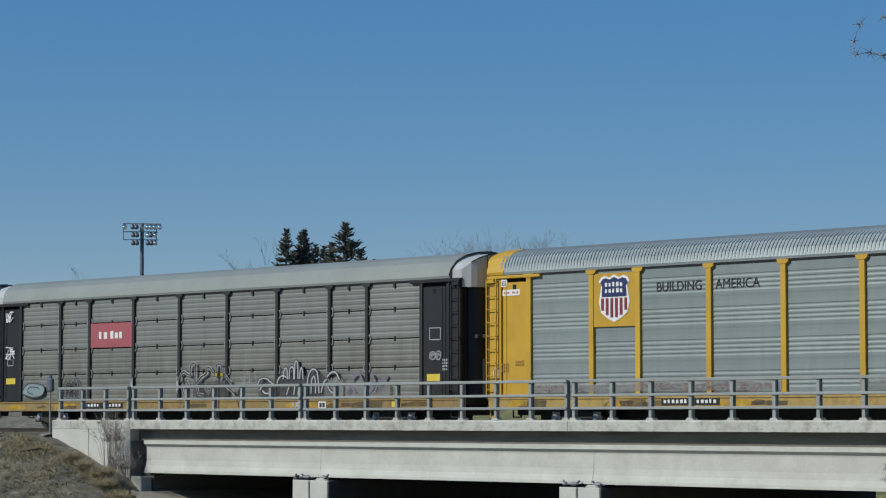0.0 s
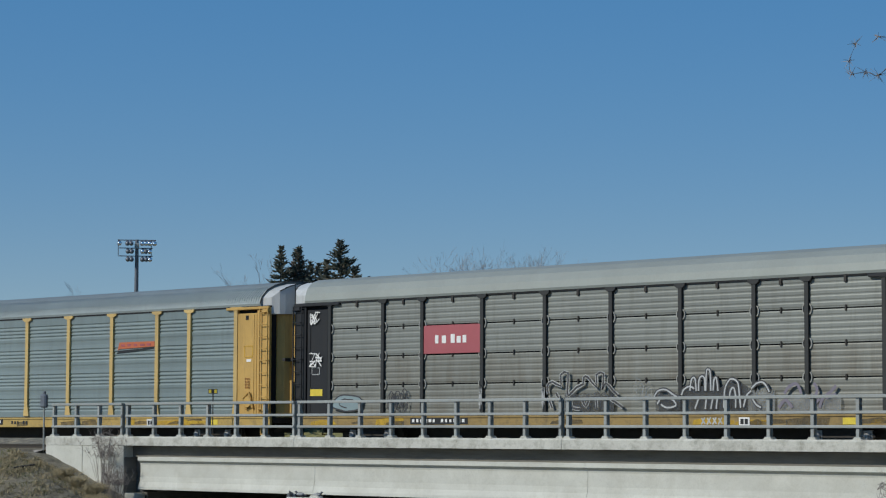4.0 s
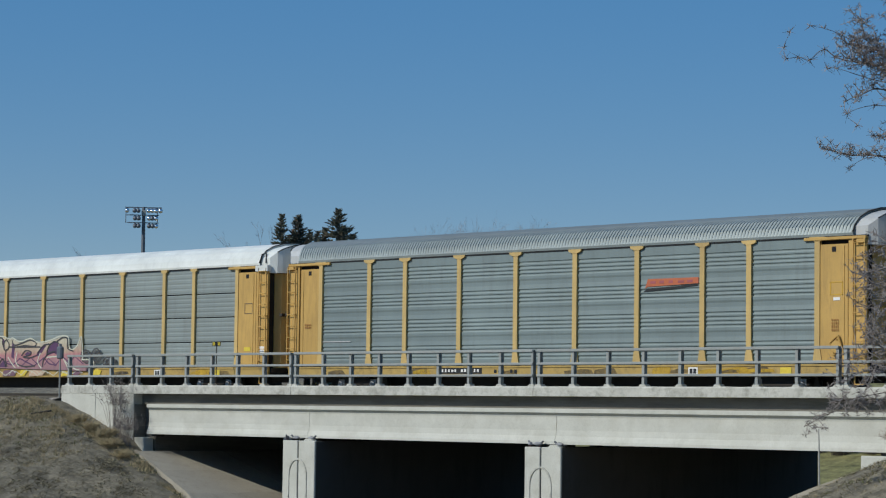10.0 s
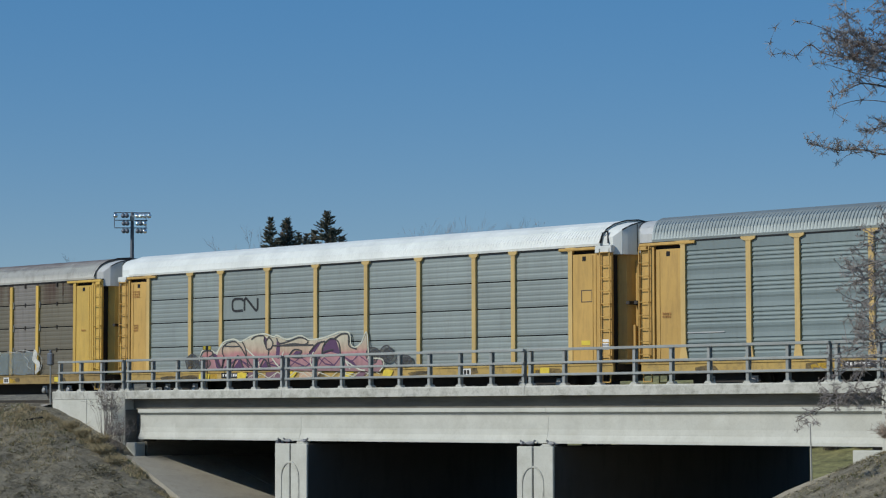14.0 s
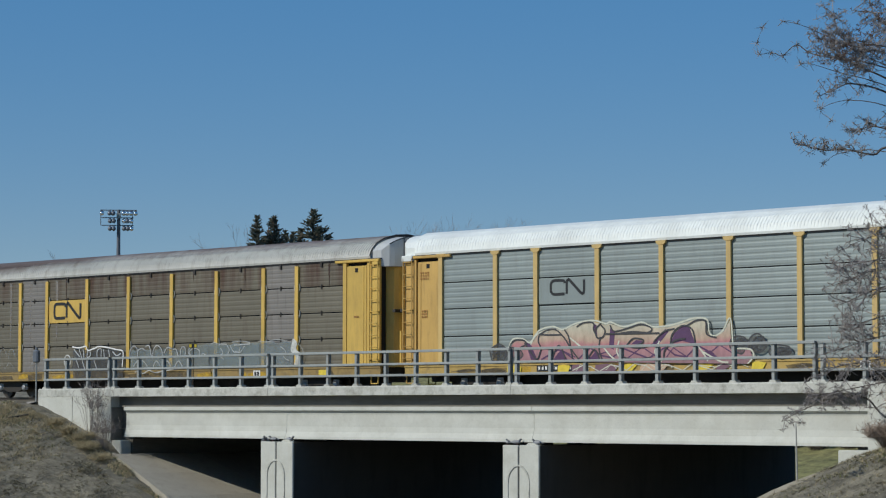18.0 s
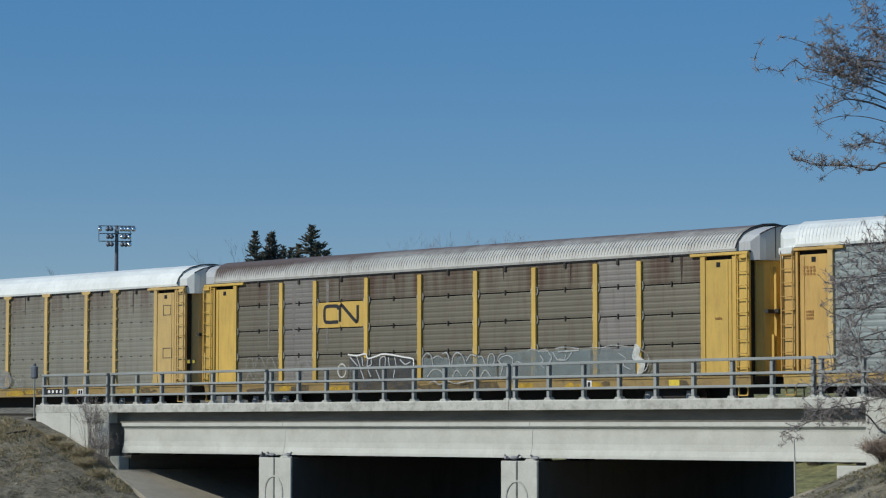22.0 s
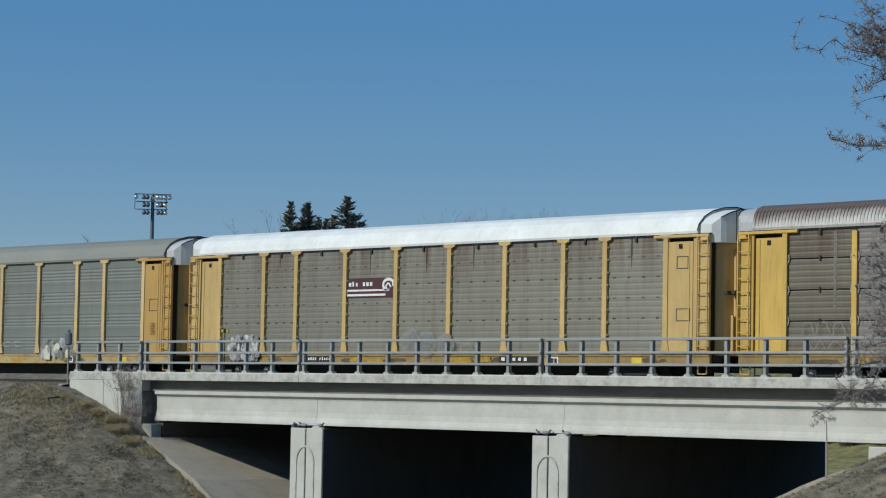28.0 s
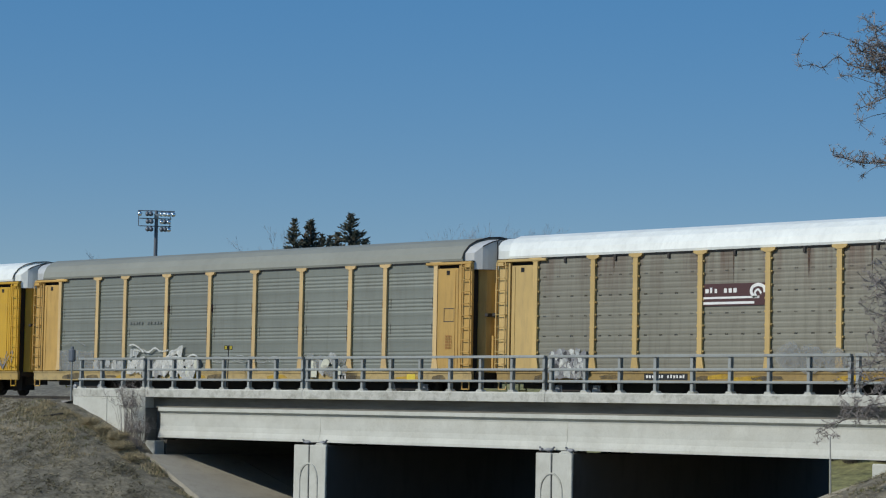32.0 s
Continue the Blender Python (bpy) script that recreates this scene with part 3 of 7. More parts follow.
        pts = [(xm - 0.50, -6.2), (xm - 0.50, -3.05)] + [(xm - 0.50 * math.cos(w), -3.05 + 0.62 * math.sin(w)) for w in np.linspace(0.15, math.pi - 0.15, 12)] + [(xm + 0.50, -3.05), (xm + 0.50, -6.2)]
        part("arch_relief", Geo().ribbon(pts, 0.06, -3.03, 0.05), M_CURB, pier)
    # pale mortar pads over the piers
    for x in (7.35, 19.95):
        part("mortar_pad", Geo().prism([(x, -1.735), (x + 0.5, -1.735), (x + 0.38, -1.66), (x + 0.1, -1.655)], -2.95, -2.72), M_CONC, girders)

    west = thing("bridge_abutment_west", "stained pale concrete abutment with wing wall", "abutment", kind="structure")
    for a, b in ((-8.42, -6.02), (-6.0, -4.62), (-4.6, -3.4)):
        part("wing_wall", Geo().box(a, b - 0.004, -2.79, -2.2, -4.6, -0.008, 0.015), M_CONC, west)
    # thin facing added over the wall end to paint its shaded side
    part("return_face", Geo().box(-3.398, -3.36, -2.775, -2.2, -1.95, -0.44, 0.01), M_FASCIA, west, "rough facing coloured dark for the shaded wall end")
    # back wall coloured for the shade beneath the deck
    part("back_wall", Geo().box(-8.3, -3.42, -2.19, 11.6, -5.0, -0.01), M_WALL_SHADE, west)
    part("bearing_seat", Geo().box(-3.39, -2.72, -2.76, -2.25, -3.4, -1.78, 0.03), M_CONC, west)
    # added wall: keeps sun out of the girder-end gap, coloured for shade
    part("bearing_seat", Geo().box(-3.39, -2.68, -2.19, 11.6, -3.4, -0.44), M_FASCIA, west, "added bearing wall, dark for shade, closing the girder-end gap")
    east = thing("bridge_abutment_east", "stained pale concrete abutment with wing wall", "abutment", kind="structure")
    part("wing_wall", Geo().box(33.87, 39.0, -2.79, -2.2, -4.0, -0.008, 0.015), M_CONC, east)
    part("back_wall", Geo().box(33.9, 39.0, -2.19, 11.6, -5.0, -0.01), M_CURB, east)
    part("bearing_seat", Geo().box(32.75, 33.86, -2.76, 11.6, -4.2, -1.75, 0.03), M_CONC, east)


def spread(a, b, n):
    return [a + (b - a) * k / (n - 1) for k in range(n)]


SECTIONS = (spread(-8.07, -3.68, 4), spread(-3.34, 6.22, 7), spread(6.51, 18.92, 9), spread(19.24, 31.85, 9), spread(32.15, 38.4, 5))
FENCE_POSTS = [x for s in SECTIONS for x in s]
build_bridge()


def build_railings():
    post = Geo()
    post.box(-0.055, 0.055, -0.085, -0.070, 0.40, 1.60).box(-0.012, 0.012, -0.070, 0.055, 0.40, 1.60).box(-0.055, 0.055, 0.055, 0.07, 0.40, 1.60)
    post_me = post.mesh("post", M_FENCE)
    plate_me = Geo().box(-0.12, 0.12, -0.11, 0.11, 0.395, 0.42, 0.008).mesh("base_plate", M_FENCE)
    for xs in SECTIONS:
        root = thing("bridge_railing", "grey painted steel railing with three horizontal bars", "railing", pose(xs[0], -2.62, 0), "railings on the bridge kerb")
        for x in xs:
            p = part("post", post_me, None, root, at=pose(x - xs[0], 0, 0))
            part("base_plate", plate_me, None, p)
        ln = xs[-1] - xs[0]
        for z, h in ((1.52, 0.095), (1.075, 0.085), (0.67, 0.085)):
            part("rail", Geo().box(-0.06, ln + 0.06, -0.135, -0.088, z, z + h, 0.012), M_FENCE, root)


build_railings()

box_post = thing("trackside_marker", "grey metal marker box on a thin post", "marker", pose(-8.62, -2.75, 0))
part("post", Geo().tube([(0, 0, -1.3), (0, 0, 1.5)], 0.035, 8), M_FENCE, box_post)
part("box", Geo().box(-0.17, 0.17, -0.1, 0.1, 1.45, 1.98, 0.05), M_LAMPBODY, box_post)
part("cap", Geo().box(-0.06, 0.06, -0.05, 0.05, 1.982, 2.10, 0.02), M_LAMPBODY, box_post)


sign = thing("clearance_sign", "small yellow and black striped sign on a dark post", "sign", pose(1.16, -2.2, 0, 0, 0, 40))
part("post", Geo().tube([(0, 0, -0.262), (0, 0, 1.92)], 0.022, 8), M_STEEL, sign)
part("plate", Geo().box(-0.17, 0.17, -0.045, -0.025, 1.92, 2.09, 0.006), M_INK, sign)
for side in (-0.15, 0.055):
    part("stripe", Geo().box(side, side + 0.095, -0.051, -0.0455, 1.94, 2.07), M_LABEL, sign, "yellow stripe")


# ---------------------------------------------------------------- the train
CAR = 27.4
BAYS = (1.90, 4.64, 6.59, 9.44, 12.28, 15.12, 17.96, 20.81, 22.76, 25.50)
FAR_SIDE = Matrix.Translation((CAR, 0, 0)) @ pose(0, 0, 0, 0, 0, 180)
ROOF_ARC = ((-1.52, 5.12), (-1.54, 5.20), (-1.47, 5.44), (-1.29, 5.69), (-1.0, 5.88), (-0.55, 6.01), (0, 6.05))
ROOF_ARC = ROOF_ARC + tuple((-y, z) for y, z in ROOF_ARC[-2::-1])
WHEEL_R = 0.42
M_BEARING = plain("worn_bearing_steel", (0.42, 0.43, 0.44), 0.4, 0.5)
RUN = (47.3317, -1.2799, -0.8990, 0.4034, -0.0161)
made = {}


def run(t):
    """How far the train has rolled since it stood at its mark."""
    u = (t - 9.0) / 10.0
    slow_start = 0.36 * max(0.0, 1 - t / 2.5) ** 2
    return RUN[0] * u + RUN[1] * u ** 2 + RUN[2] * u ** 3 + RUN[3] * u ** 4 + RUN[4] * u ** 5 - slow_start


def kept(key, build):
    if key not in made:
        made[key] = build()
    return made[key]


def sheet_mesh(w, h, pitch, depth, mat):
    """A pressed sheet with level ribs, its lower left corner at the origin."""
    def build():
        n = max(2, round(h / pitch))
        p = h / n
        pts = []
        for i in range(n):
            z = i * p
            pts += [(0, z), (0, z + 0.16 * p), (-depth, z + 0.34 * p), (-depth, z + 0.80 * p)]
        pts += [(0, h), (0.03, h), (0.03, 0)]
        return Geo().prism_x(pts, 0, w).mesh("side_panel", mat)
    return kept(("sheet", round(w, 2), round(h, 2), pitch, depth, mat.name), build)


GROOVES = (4.738, 4.590, 4.450, 4.318)
GROOVE_STEP = 0.975


def grooved_mesh(w, depth, mat):
    """A full-height sheet with four sets of four pressed grooves and a shallow dip between the sets."""
    def build():
        cuts = []
        for k in range(4):
            cuts += [(z - GROOVE_STEP * k - 1.10, 0.022, 0.024, 1.0) for z in GROOVES]
            cuts.append((4.05 - GROOVE_STEP * k - 1.10, 0.10, 0.07, 0.45))
        pts = [(-depth, 0.0)]
        for z, half, slope, deep in sorted(cuts):
            if z - half - slope < 0.02:
                continue
            y = -depth * (1 - deep)
            pts += [(-depth, z - half - slope * 2.0), (y, z - half), (y, z + half * 0.4), (-depth, z + half * 0.4 + slope)]
        pts += [(-depth, 3.98), (0.03, 3.98), (0.03, 0)]
        return Geo().prism_x(pts, 0, w).mesh("side_panel", mat)
    return kept(("grooved", round(w, 2), depth, mat.name), build)


def roof_mesh(mat, ribs):
    def build():
        v, f = [], []
        if ribs:
            n = 196
            p = CAR / n
            steps = [(i * p + s * p, r) for i in range(n) for s, r in ((0.0, 0), (0.42, 0), (0.5, 1), (0.92, 1))] + [(CAR, 0)]
        else:
            steps = [(CAR * i / 28 + d, r) for i in range(29) for d, r in (((-0.012, 0), (0.0, 0.6), (0.012, 0)) if 0 < i < 28 else ((0, 0),))]
        m = len(ROOF_ARC)
        for x, r in steps:
            for k, (y, z) in enumerate(ROOF_ARC):
                o = (ribs or 0.004) * r * (1.0 if k in (2, 10) else 0.8 if k in (3, 9) else 0.05 if 3 < k < 9 else 0)
                a, b = ROOF_ARC[max(k - 1, 0)], ROOF_ARC[min(k + 1, m - 1)]
                d = Vector((a[1] - b[1], b[0] - a[0])).normalized()
                back = 0.10 + 0.45 * (abs(y) / 1.54) ** 1.6
                v.append((back + x * (CAR - 2 * back) / CAR, y + d.x * o, z + d.y * o))
        for i in range(len(steps) - 1):
            for k in range(m - 1):
                f.append((i * m + k, i * m + k + 1, i * m + m + k + 1, i * m + m + k))
            f.append((i * m, i * m + m, i * m + 2 * m - 1, i * m + m - 1))
        f += [tuple(range(m)), tuple((len(steps) - 1) * m + k for k in range(m))]
        return Geo().add(v, f).mesh("roof", mat)
    return kept(("roof", mat.name, ribs), build)


def roof_z(y):
    return float(np.interp(y, [p[0] for p in ROOF_ARC[1:-1]], [p[1] for p in ROOF_ARC[1:-1]]))


def end_plan(half, inner, out):
    """Half-plans of the rounded car ends: sideways place and how far they stand out."""
    ys = [half * k / 8 for k in range(-8, 9)]
    return [(y, inner + (out - inner) * (1 - abs(y / half) ** 2.6) ** 0.6) for y in ys]


END_PLAN = end_plan(1.45, -0.02, 0.50)
DOOR_PLAN = end_plan(1.14, -0.05, 0.46)


def end_mesh(name, z0, z1, mat):
    """The folded end doors, bulging out past the end posts; the upper part follows the roof."""
    def build():
        v, f = [], []
        use = DOOR_PLAN if name == "end_door" else END_PLAN
        n = len(use)
        for y, out in use:
            top = min(z1, roof_z(y) - 0.06 - 0.05 * out)
            v += [(out, y, z0), (out, y, max(top, z0 + 0.02)), (-0.60, y, z0), (-0.60, y, max(min(z1, roof_z(y) - 0.06), z0 + 0.03))]
        for k in range(n - 1):
            a, b = 4 * k, 4 * k + 4
            f += [(a, b, b + 1, a + 1), (a + 1, b + 1, b + 3, a + 3), (a, a + 2, b + 2, b)]
        for a in (0, 4 * (n - 1)):
            f.append((a, a + 1, a + 3, a + 2))
        return Geo().add(v, f).mesh(name, mat)
    return kept((name, z0, z1, mat.name), build)


def cap_trim_mesh():
    """The dark rolled edge along the top of an end cap, and its upright seams."""
    def build():
        g = Geo()
        g.tube([(o + 0.005, y, roof_z(y) - 0.055 - 0.05 * o) for y, o in END_PLAN[1:-1]], 0.022, 5)
        for k in (4, 8, 12):
            y, o = END_PLAN[k]
            g.box(o - 0.005, o + 0.014, y - 0.012, y + 0.012, 4.88, roof_z(y) - 0.08 - 0.05 * o)
        return g.mesh("cap_trim", M_STEEL)
    return kept("cap_trim", build)


def post_mesh(mat, flared, bolts=False):
    def build():
        g = Geo()
        lo = 1.55 if flared else 1.12
        if flared:
            g.prism([(-0.10, 1.62), (0.10, 1.62), (0.10, 4.98), (-0.10, 4.98)], -1.575, -1.45)
            g.prism([(-0.10, 1.62), (-0.17, 1.14), (0.19, 1.14), (0.10, 1.62)], -1.57, -1.45)
        else:
            hw = 0.07 if mat is M_BLACK_POST else 0.095
            g.prism([(-hw, 1.12), (hw, 1.12), (hw, 4.98), (-hw, 4.98)], -1.57, -1.45)
        if mat is not M_YELLOW_WORN:
            cw = 0.30 if flared else 0.22
            g.prism([(-cw, 5.11), (-cw + 0.02, 5.03), (-0.11, 4.97), (0.11, 4.97), (cw - 0.02, 5.03), (cw, 5.11)], -1.585, -1.45)
        if bolts:
            for k in range(8):
                for s in (-0.125, 0.125):
                    g.tube([(s, -1.50, 1.75 + 0.43 * k), (s, -1.55, 1.75 + 0.43 * k)], [0.045, 0.03], 6)
        return g.mesh("post", mat)
    return kept(("post", mat.name, flared, bolts), build)


def ladder_mesh(mat):
    def build():
        g = Geo()
        for x in (0.0, 0.44):
            g.box(x - 0.02, x + 0.02, -1.64, -1.60, 1.15, 5.0)
        for k in range(9):
            z = 1.35 + 0.44 * k
            g.tube([(0, -1.62, z), (0.02, -1.66, z), (0.42, -1.66, z), (0.44, -1.62, z)], 0.016, 6)
        for z in (1.3, 3.1, 4.9):
            for x in (0.0, 0.44):
                g.box(x - 0.02, x + 0.02, -1.60, -1.52, z - 0.025, z + 0.025)
        return g.mesh("ladder", mat)
    return kept(("ladder", mat.name), build)


def text_geo(words, size, mat, spread_x=1.0):
    """Raised lettering, as a mesh in the x-z plane facing -y."""
    curve = bpy.data.curves.new("lettering", "FONT")
    curve.body, curve.size, curve.extrude = words, size, 0.004
    ob = new("lettering_source", curve)
    dg = bpy.context.evaluated_depsgraph_get()
    me = bpy.data.meshes.new_from_object(ob.evaluated_get(dg))
    bpy.data.objects.remove(ob)
    me.transform(pose(0, 0, 0, 90) @ Matrix.Diagonal((spread_x, 1, 1, 1)))
    me.materials.clear()
    me.materials.append(mat)
    return me


def bars(parent, name, x0, x1, z0, z1, n, mat, y=-1.50, label="", lines=1, seed=1):
    """Writing too small to read, as plain bars."""
    rnd = random.Random(seed)
    for r in range(lines):
        h = (z1 - z0) / lines
        w = (x1 - x0) / n
        for k in range(n):
            if n > 5 and k == n // 2 and lines == 1:
                continue
            part(name, Geo().box(x0 + (k + 0.1) * w, x0 + (k + rnd.uniform(0.55, 0.8)) * w, y - 0.006, y, z0 + (r + 0.15) * h, z0 + (r + rnd.uniform(0.7, 0.9)) * h), mat, parent, label)


def curve_pts(ctrl, n=8, closed=True):
    out = []
    m = len(ctrl)
    for i in range(m if closed else m - 1):
        p = [ctrl[(i + k - 1) % m] if closed else ctrl[min(max(i + k - 1, 0), m - 1)] for k in range(4)]
        for s in range(n):
            t = s / n
            out.append(tuple(0.5 * (2 * p[1][d] + (p[2][d] - p[0][d]) * t + (2 * p[0][d] - 5 * p[1][d] + 4 * p[2][d] - p[3][d]) * t * t
                                    + (3 * p[1][d] - p[0][d] - 3 * p[2][d] + p[3][d]) * t ** 3) for d in range(2)))
    if closed:
        out.append(out[0])
    else:
        out.append(ctrl[-1])
    return out


def graffiti(parent, x0, x1, z0, z1, letters, line, fills=(), width=0.06, seed=1, label="", inner=1):
    """Bubble shapes in a row: filled bodies with drawn outlines, no letters that can be read."""
    rnd = random.Random(seed)
    w = (x1 - x0) / letters
    grid = [(u, v) for u in (-0.46, 0.0, 0.46) for v in (-0.46, -0.1, 0.16, 0.48)]
    for k in range(letters):
        cx, cz = x0 + (k + 0.5) * w, (z0 + z1) / 2 + rnd.uniform(-0.05, 0.05) * (z1 - z0)
        lean = rnd.uniform(-0.12, 0.2)
        strokes = []
        for _ in range(2 + inner):
            pick = rnd.sample(grid, rnd.choice((2, 3, 3, 4)))
            ctrl = [(cx + (u * 1.1 + lean * v + rnd.uniform(-0.06, 0.06)) * w, cz + (v + rnd.uniform(-0.05, 0.05)) * (z1 - z0)) for u, v in pick]
            strokes.append(curve_pts(ctrl, 7, False))
        owner = parent
        fat = min(0.26, 0.20 * (z1 - z0) + 0.02) * rnd.uniform(0.8, 1.2)
        if fills:
            rim = Geo()
            for i, st in enumerate(strokes[:3]):
                rim.ribbon(st, fat + 0.07, -1.590 - 0.0005 * i, 0.004)
            owner = part("graffiti_shape", rim, line, parent, label)
            body = Geo()
            for i, st in enumerate(strokes[:3]):
                body.ribbon(st, fat, -1.596 - 0.0005 * i, 0.004)
            part("graffiti_fill", body, fills[k % len(fills)], owner, label)
        else:
            drawn = Geo()
            for i, st in enumerate(strokes):
                drawn.ribbon(st, width * rnd.uniform(0.5, 0.95), -1.602 - 0.0005 * i, 0.005)
            part("graffiti_line", drawn, line, parent, label)


def patch(parent, x0, x1, z0, z1, mat, seed=1, label="", rough=0.12):
    """An uneven smear of paint."""
    rnd = random.Random(seed)
    n = 22
    top = [(x0 + (x1 - x0) * i / n, z1 + rnd.uniform(-rough, rough)) for i in range(n + 1)]
    low = [(x0 + (x1 - x0) * i / n, z0 + rnd.uniform(-rough, rough) * 0.4) for i in range(n, -1, -1)]
    part("graffiti_fill", Geo().prism(top + low, -1.588 + 0.0011 * (seed % 9), -1.577 + 0.0002 * (seed % 9)), mat, parent, label)


def shards(parent, x0, x1, z0, z1, n, mats, seed, label, size=1.0):
    """Jagged overlapping scraps of sprayed colour, packed into one block."""
    rnd = random.Random(seed)
    for k in range(n):
        cx, cz = x0 + (x1 - x0) * (k + rnd.random()) / n, rnd.uniform(z0 + 0.15, z1 - 0.15)
        turn, w, h = rnd.uniform(-0.6, 0.6), rnd.uniform(0.16, 0.34) * size, rnd.uniform(0.2, 0.42) * size
        ring = []
        for j in range(7):
            a = j * math.tau / 7 + rnd.uniform(-0.3, 0.3)
            q = rnd.uniform(0.55, 1.15)
            px, pz = w * q * math.cos(a), h * q * math.sin(a)
            ring.append((cx + px * math.cos(turn) + pz * math.sin(turn), min(max(cz - px * math.sin(turn) + pz * math.cos(turn), z0), z1 + 0.08)))
        part("graffiti_fill", Geo().prism(ring, -1.5885 - 0.0004 * k, -1.583), mats[k % len(mats)], parent, label)


wheelsets = []


def truck_parts(car, x, mat):
    """A four-wheel truck under one end of a car."""
    tr = part("truck", kept("bolster", lambda: Geo().box(-0.25, 0.25, -1.1, 1.1, 0.38, 0.62, 0.03).mesh("truck", M_STEEL)), None, car, at=pose(x, 0, 0))
    def frame_mesh():
        out = [(-1.15, 0.42), (-1.05, 0.60), (-0.55, 0.66), (-0.3, 0.80), (0.3, 0.80), (0.55, 0.66), (1.05, 0.60), (1.15, 0.42), (0.75, 0.36), (0.35, 0.24), (-0.35, 0.24), (-0.75, 0.36)]
        return Geo().prism(out, -0.06, 0.06).mesh("side_frame", M_STEEL)
    for y in (-1.12, 1.12):
        part("side_frame", kept("side_frame", frame_mesh), None, tr, at=pose(0, y, 0))
        spring = kept("spring", lambda: Geo().tube([(0, 0, 0.27), (0, 0, 0.55)], 0.10, 8).mesh("spring", M_WHEEL))
        part("spring", spring, None, tr, at=pose(0, y * 0.93, 0))
    def bearing_mesh():
        return Geo().tube([(0, -1.19, 0), (0, -1.26, 0), (0, -1.30, 0)], [0.13, 0.13, 0.08], 10).box(-0.16, 0.16, -1.2, -1.1, -0.1, 0.2, 0.02).mesh("bearing_cap", M_BEARING)
    for dx in (-0.89, 0.89):
        for turn in (0, 180):
            part("bearing_cap", kept("bearing_cap", bearing_mesh), None, tr, "worn bright bearing cap", at=pose(dx, 0, WHEEL_R, 0, 0, turn))
    part("brake_beam", kept("brake_beam", lambda: Geo().box(-0.62, -0.52, -0.95, 0.95, 0.30, 0.40, 0.02).box(0.52, 0.62, -0.95, 0.95, 0.30, 0.40, 0.02).mesh("brake_beam", M_STEEL)), None, tr)
    def wheel_mesh():
        g = Geo()
        for s in (-1, 1):
            g.disc(0, s * 0.76 - 0.065, s * 0.76 + 0.065, 0, WHEEL_R, 24)
            g.disc(0, s * 0.70 - 0.02, s * 0.70 + 0.02, 0, WHEEL_R + 0.028, 24)
            for k in range(6):
                a = k * math.pi / 3
                g.box(0.22 * math.cos(a) - 0.03, 0.22 * math.cos(a) + 0.03, s * 0.835 - 0.015, s * 0.835 + 0.015, 0.22 * math.sin(a) - 0.03, 0.22 * math.sin(a) + 0.03)
        g.tube([(0, -1.2, 0), (0, 1.2, 0)], 0.075, 10)
        return g.mesh("wheelset", M_WHEEL)
    for dx in (-0.89, 0.89):
        w = part("wheelset", kept("wheelset", wheel_mesh), None, tr, at=pose(dx, 0, WHEEL_R))
        wheelsets.append((w, dx))


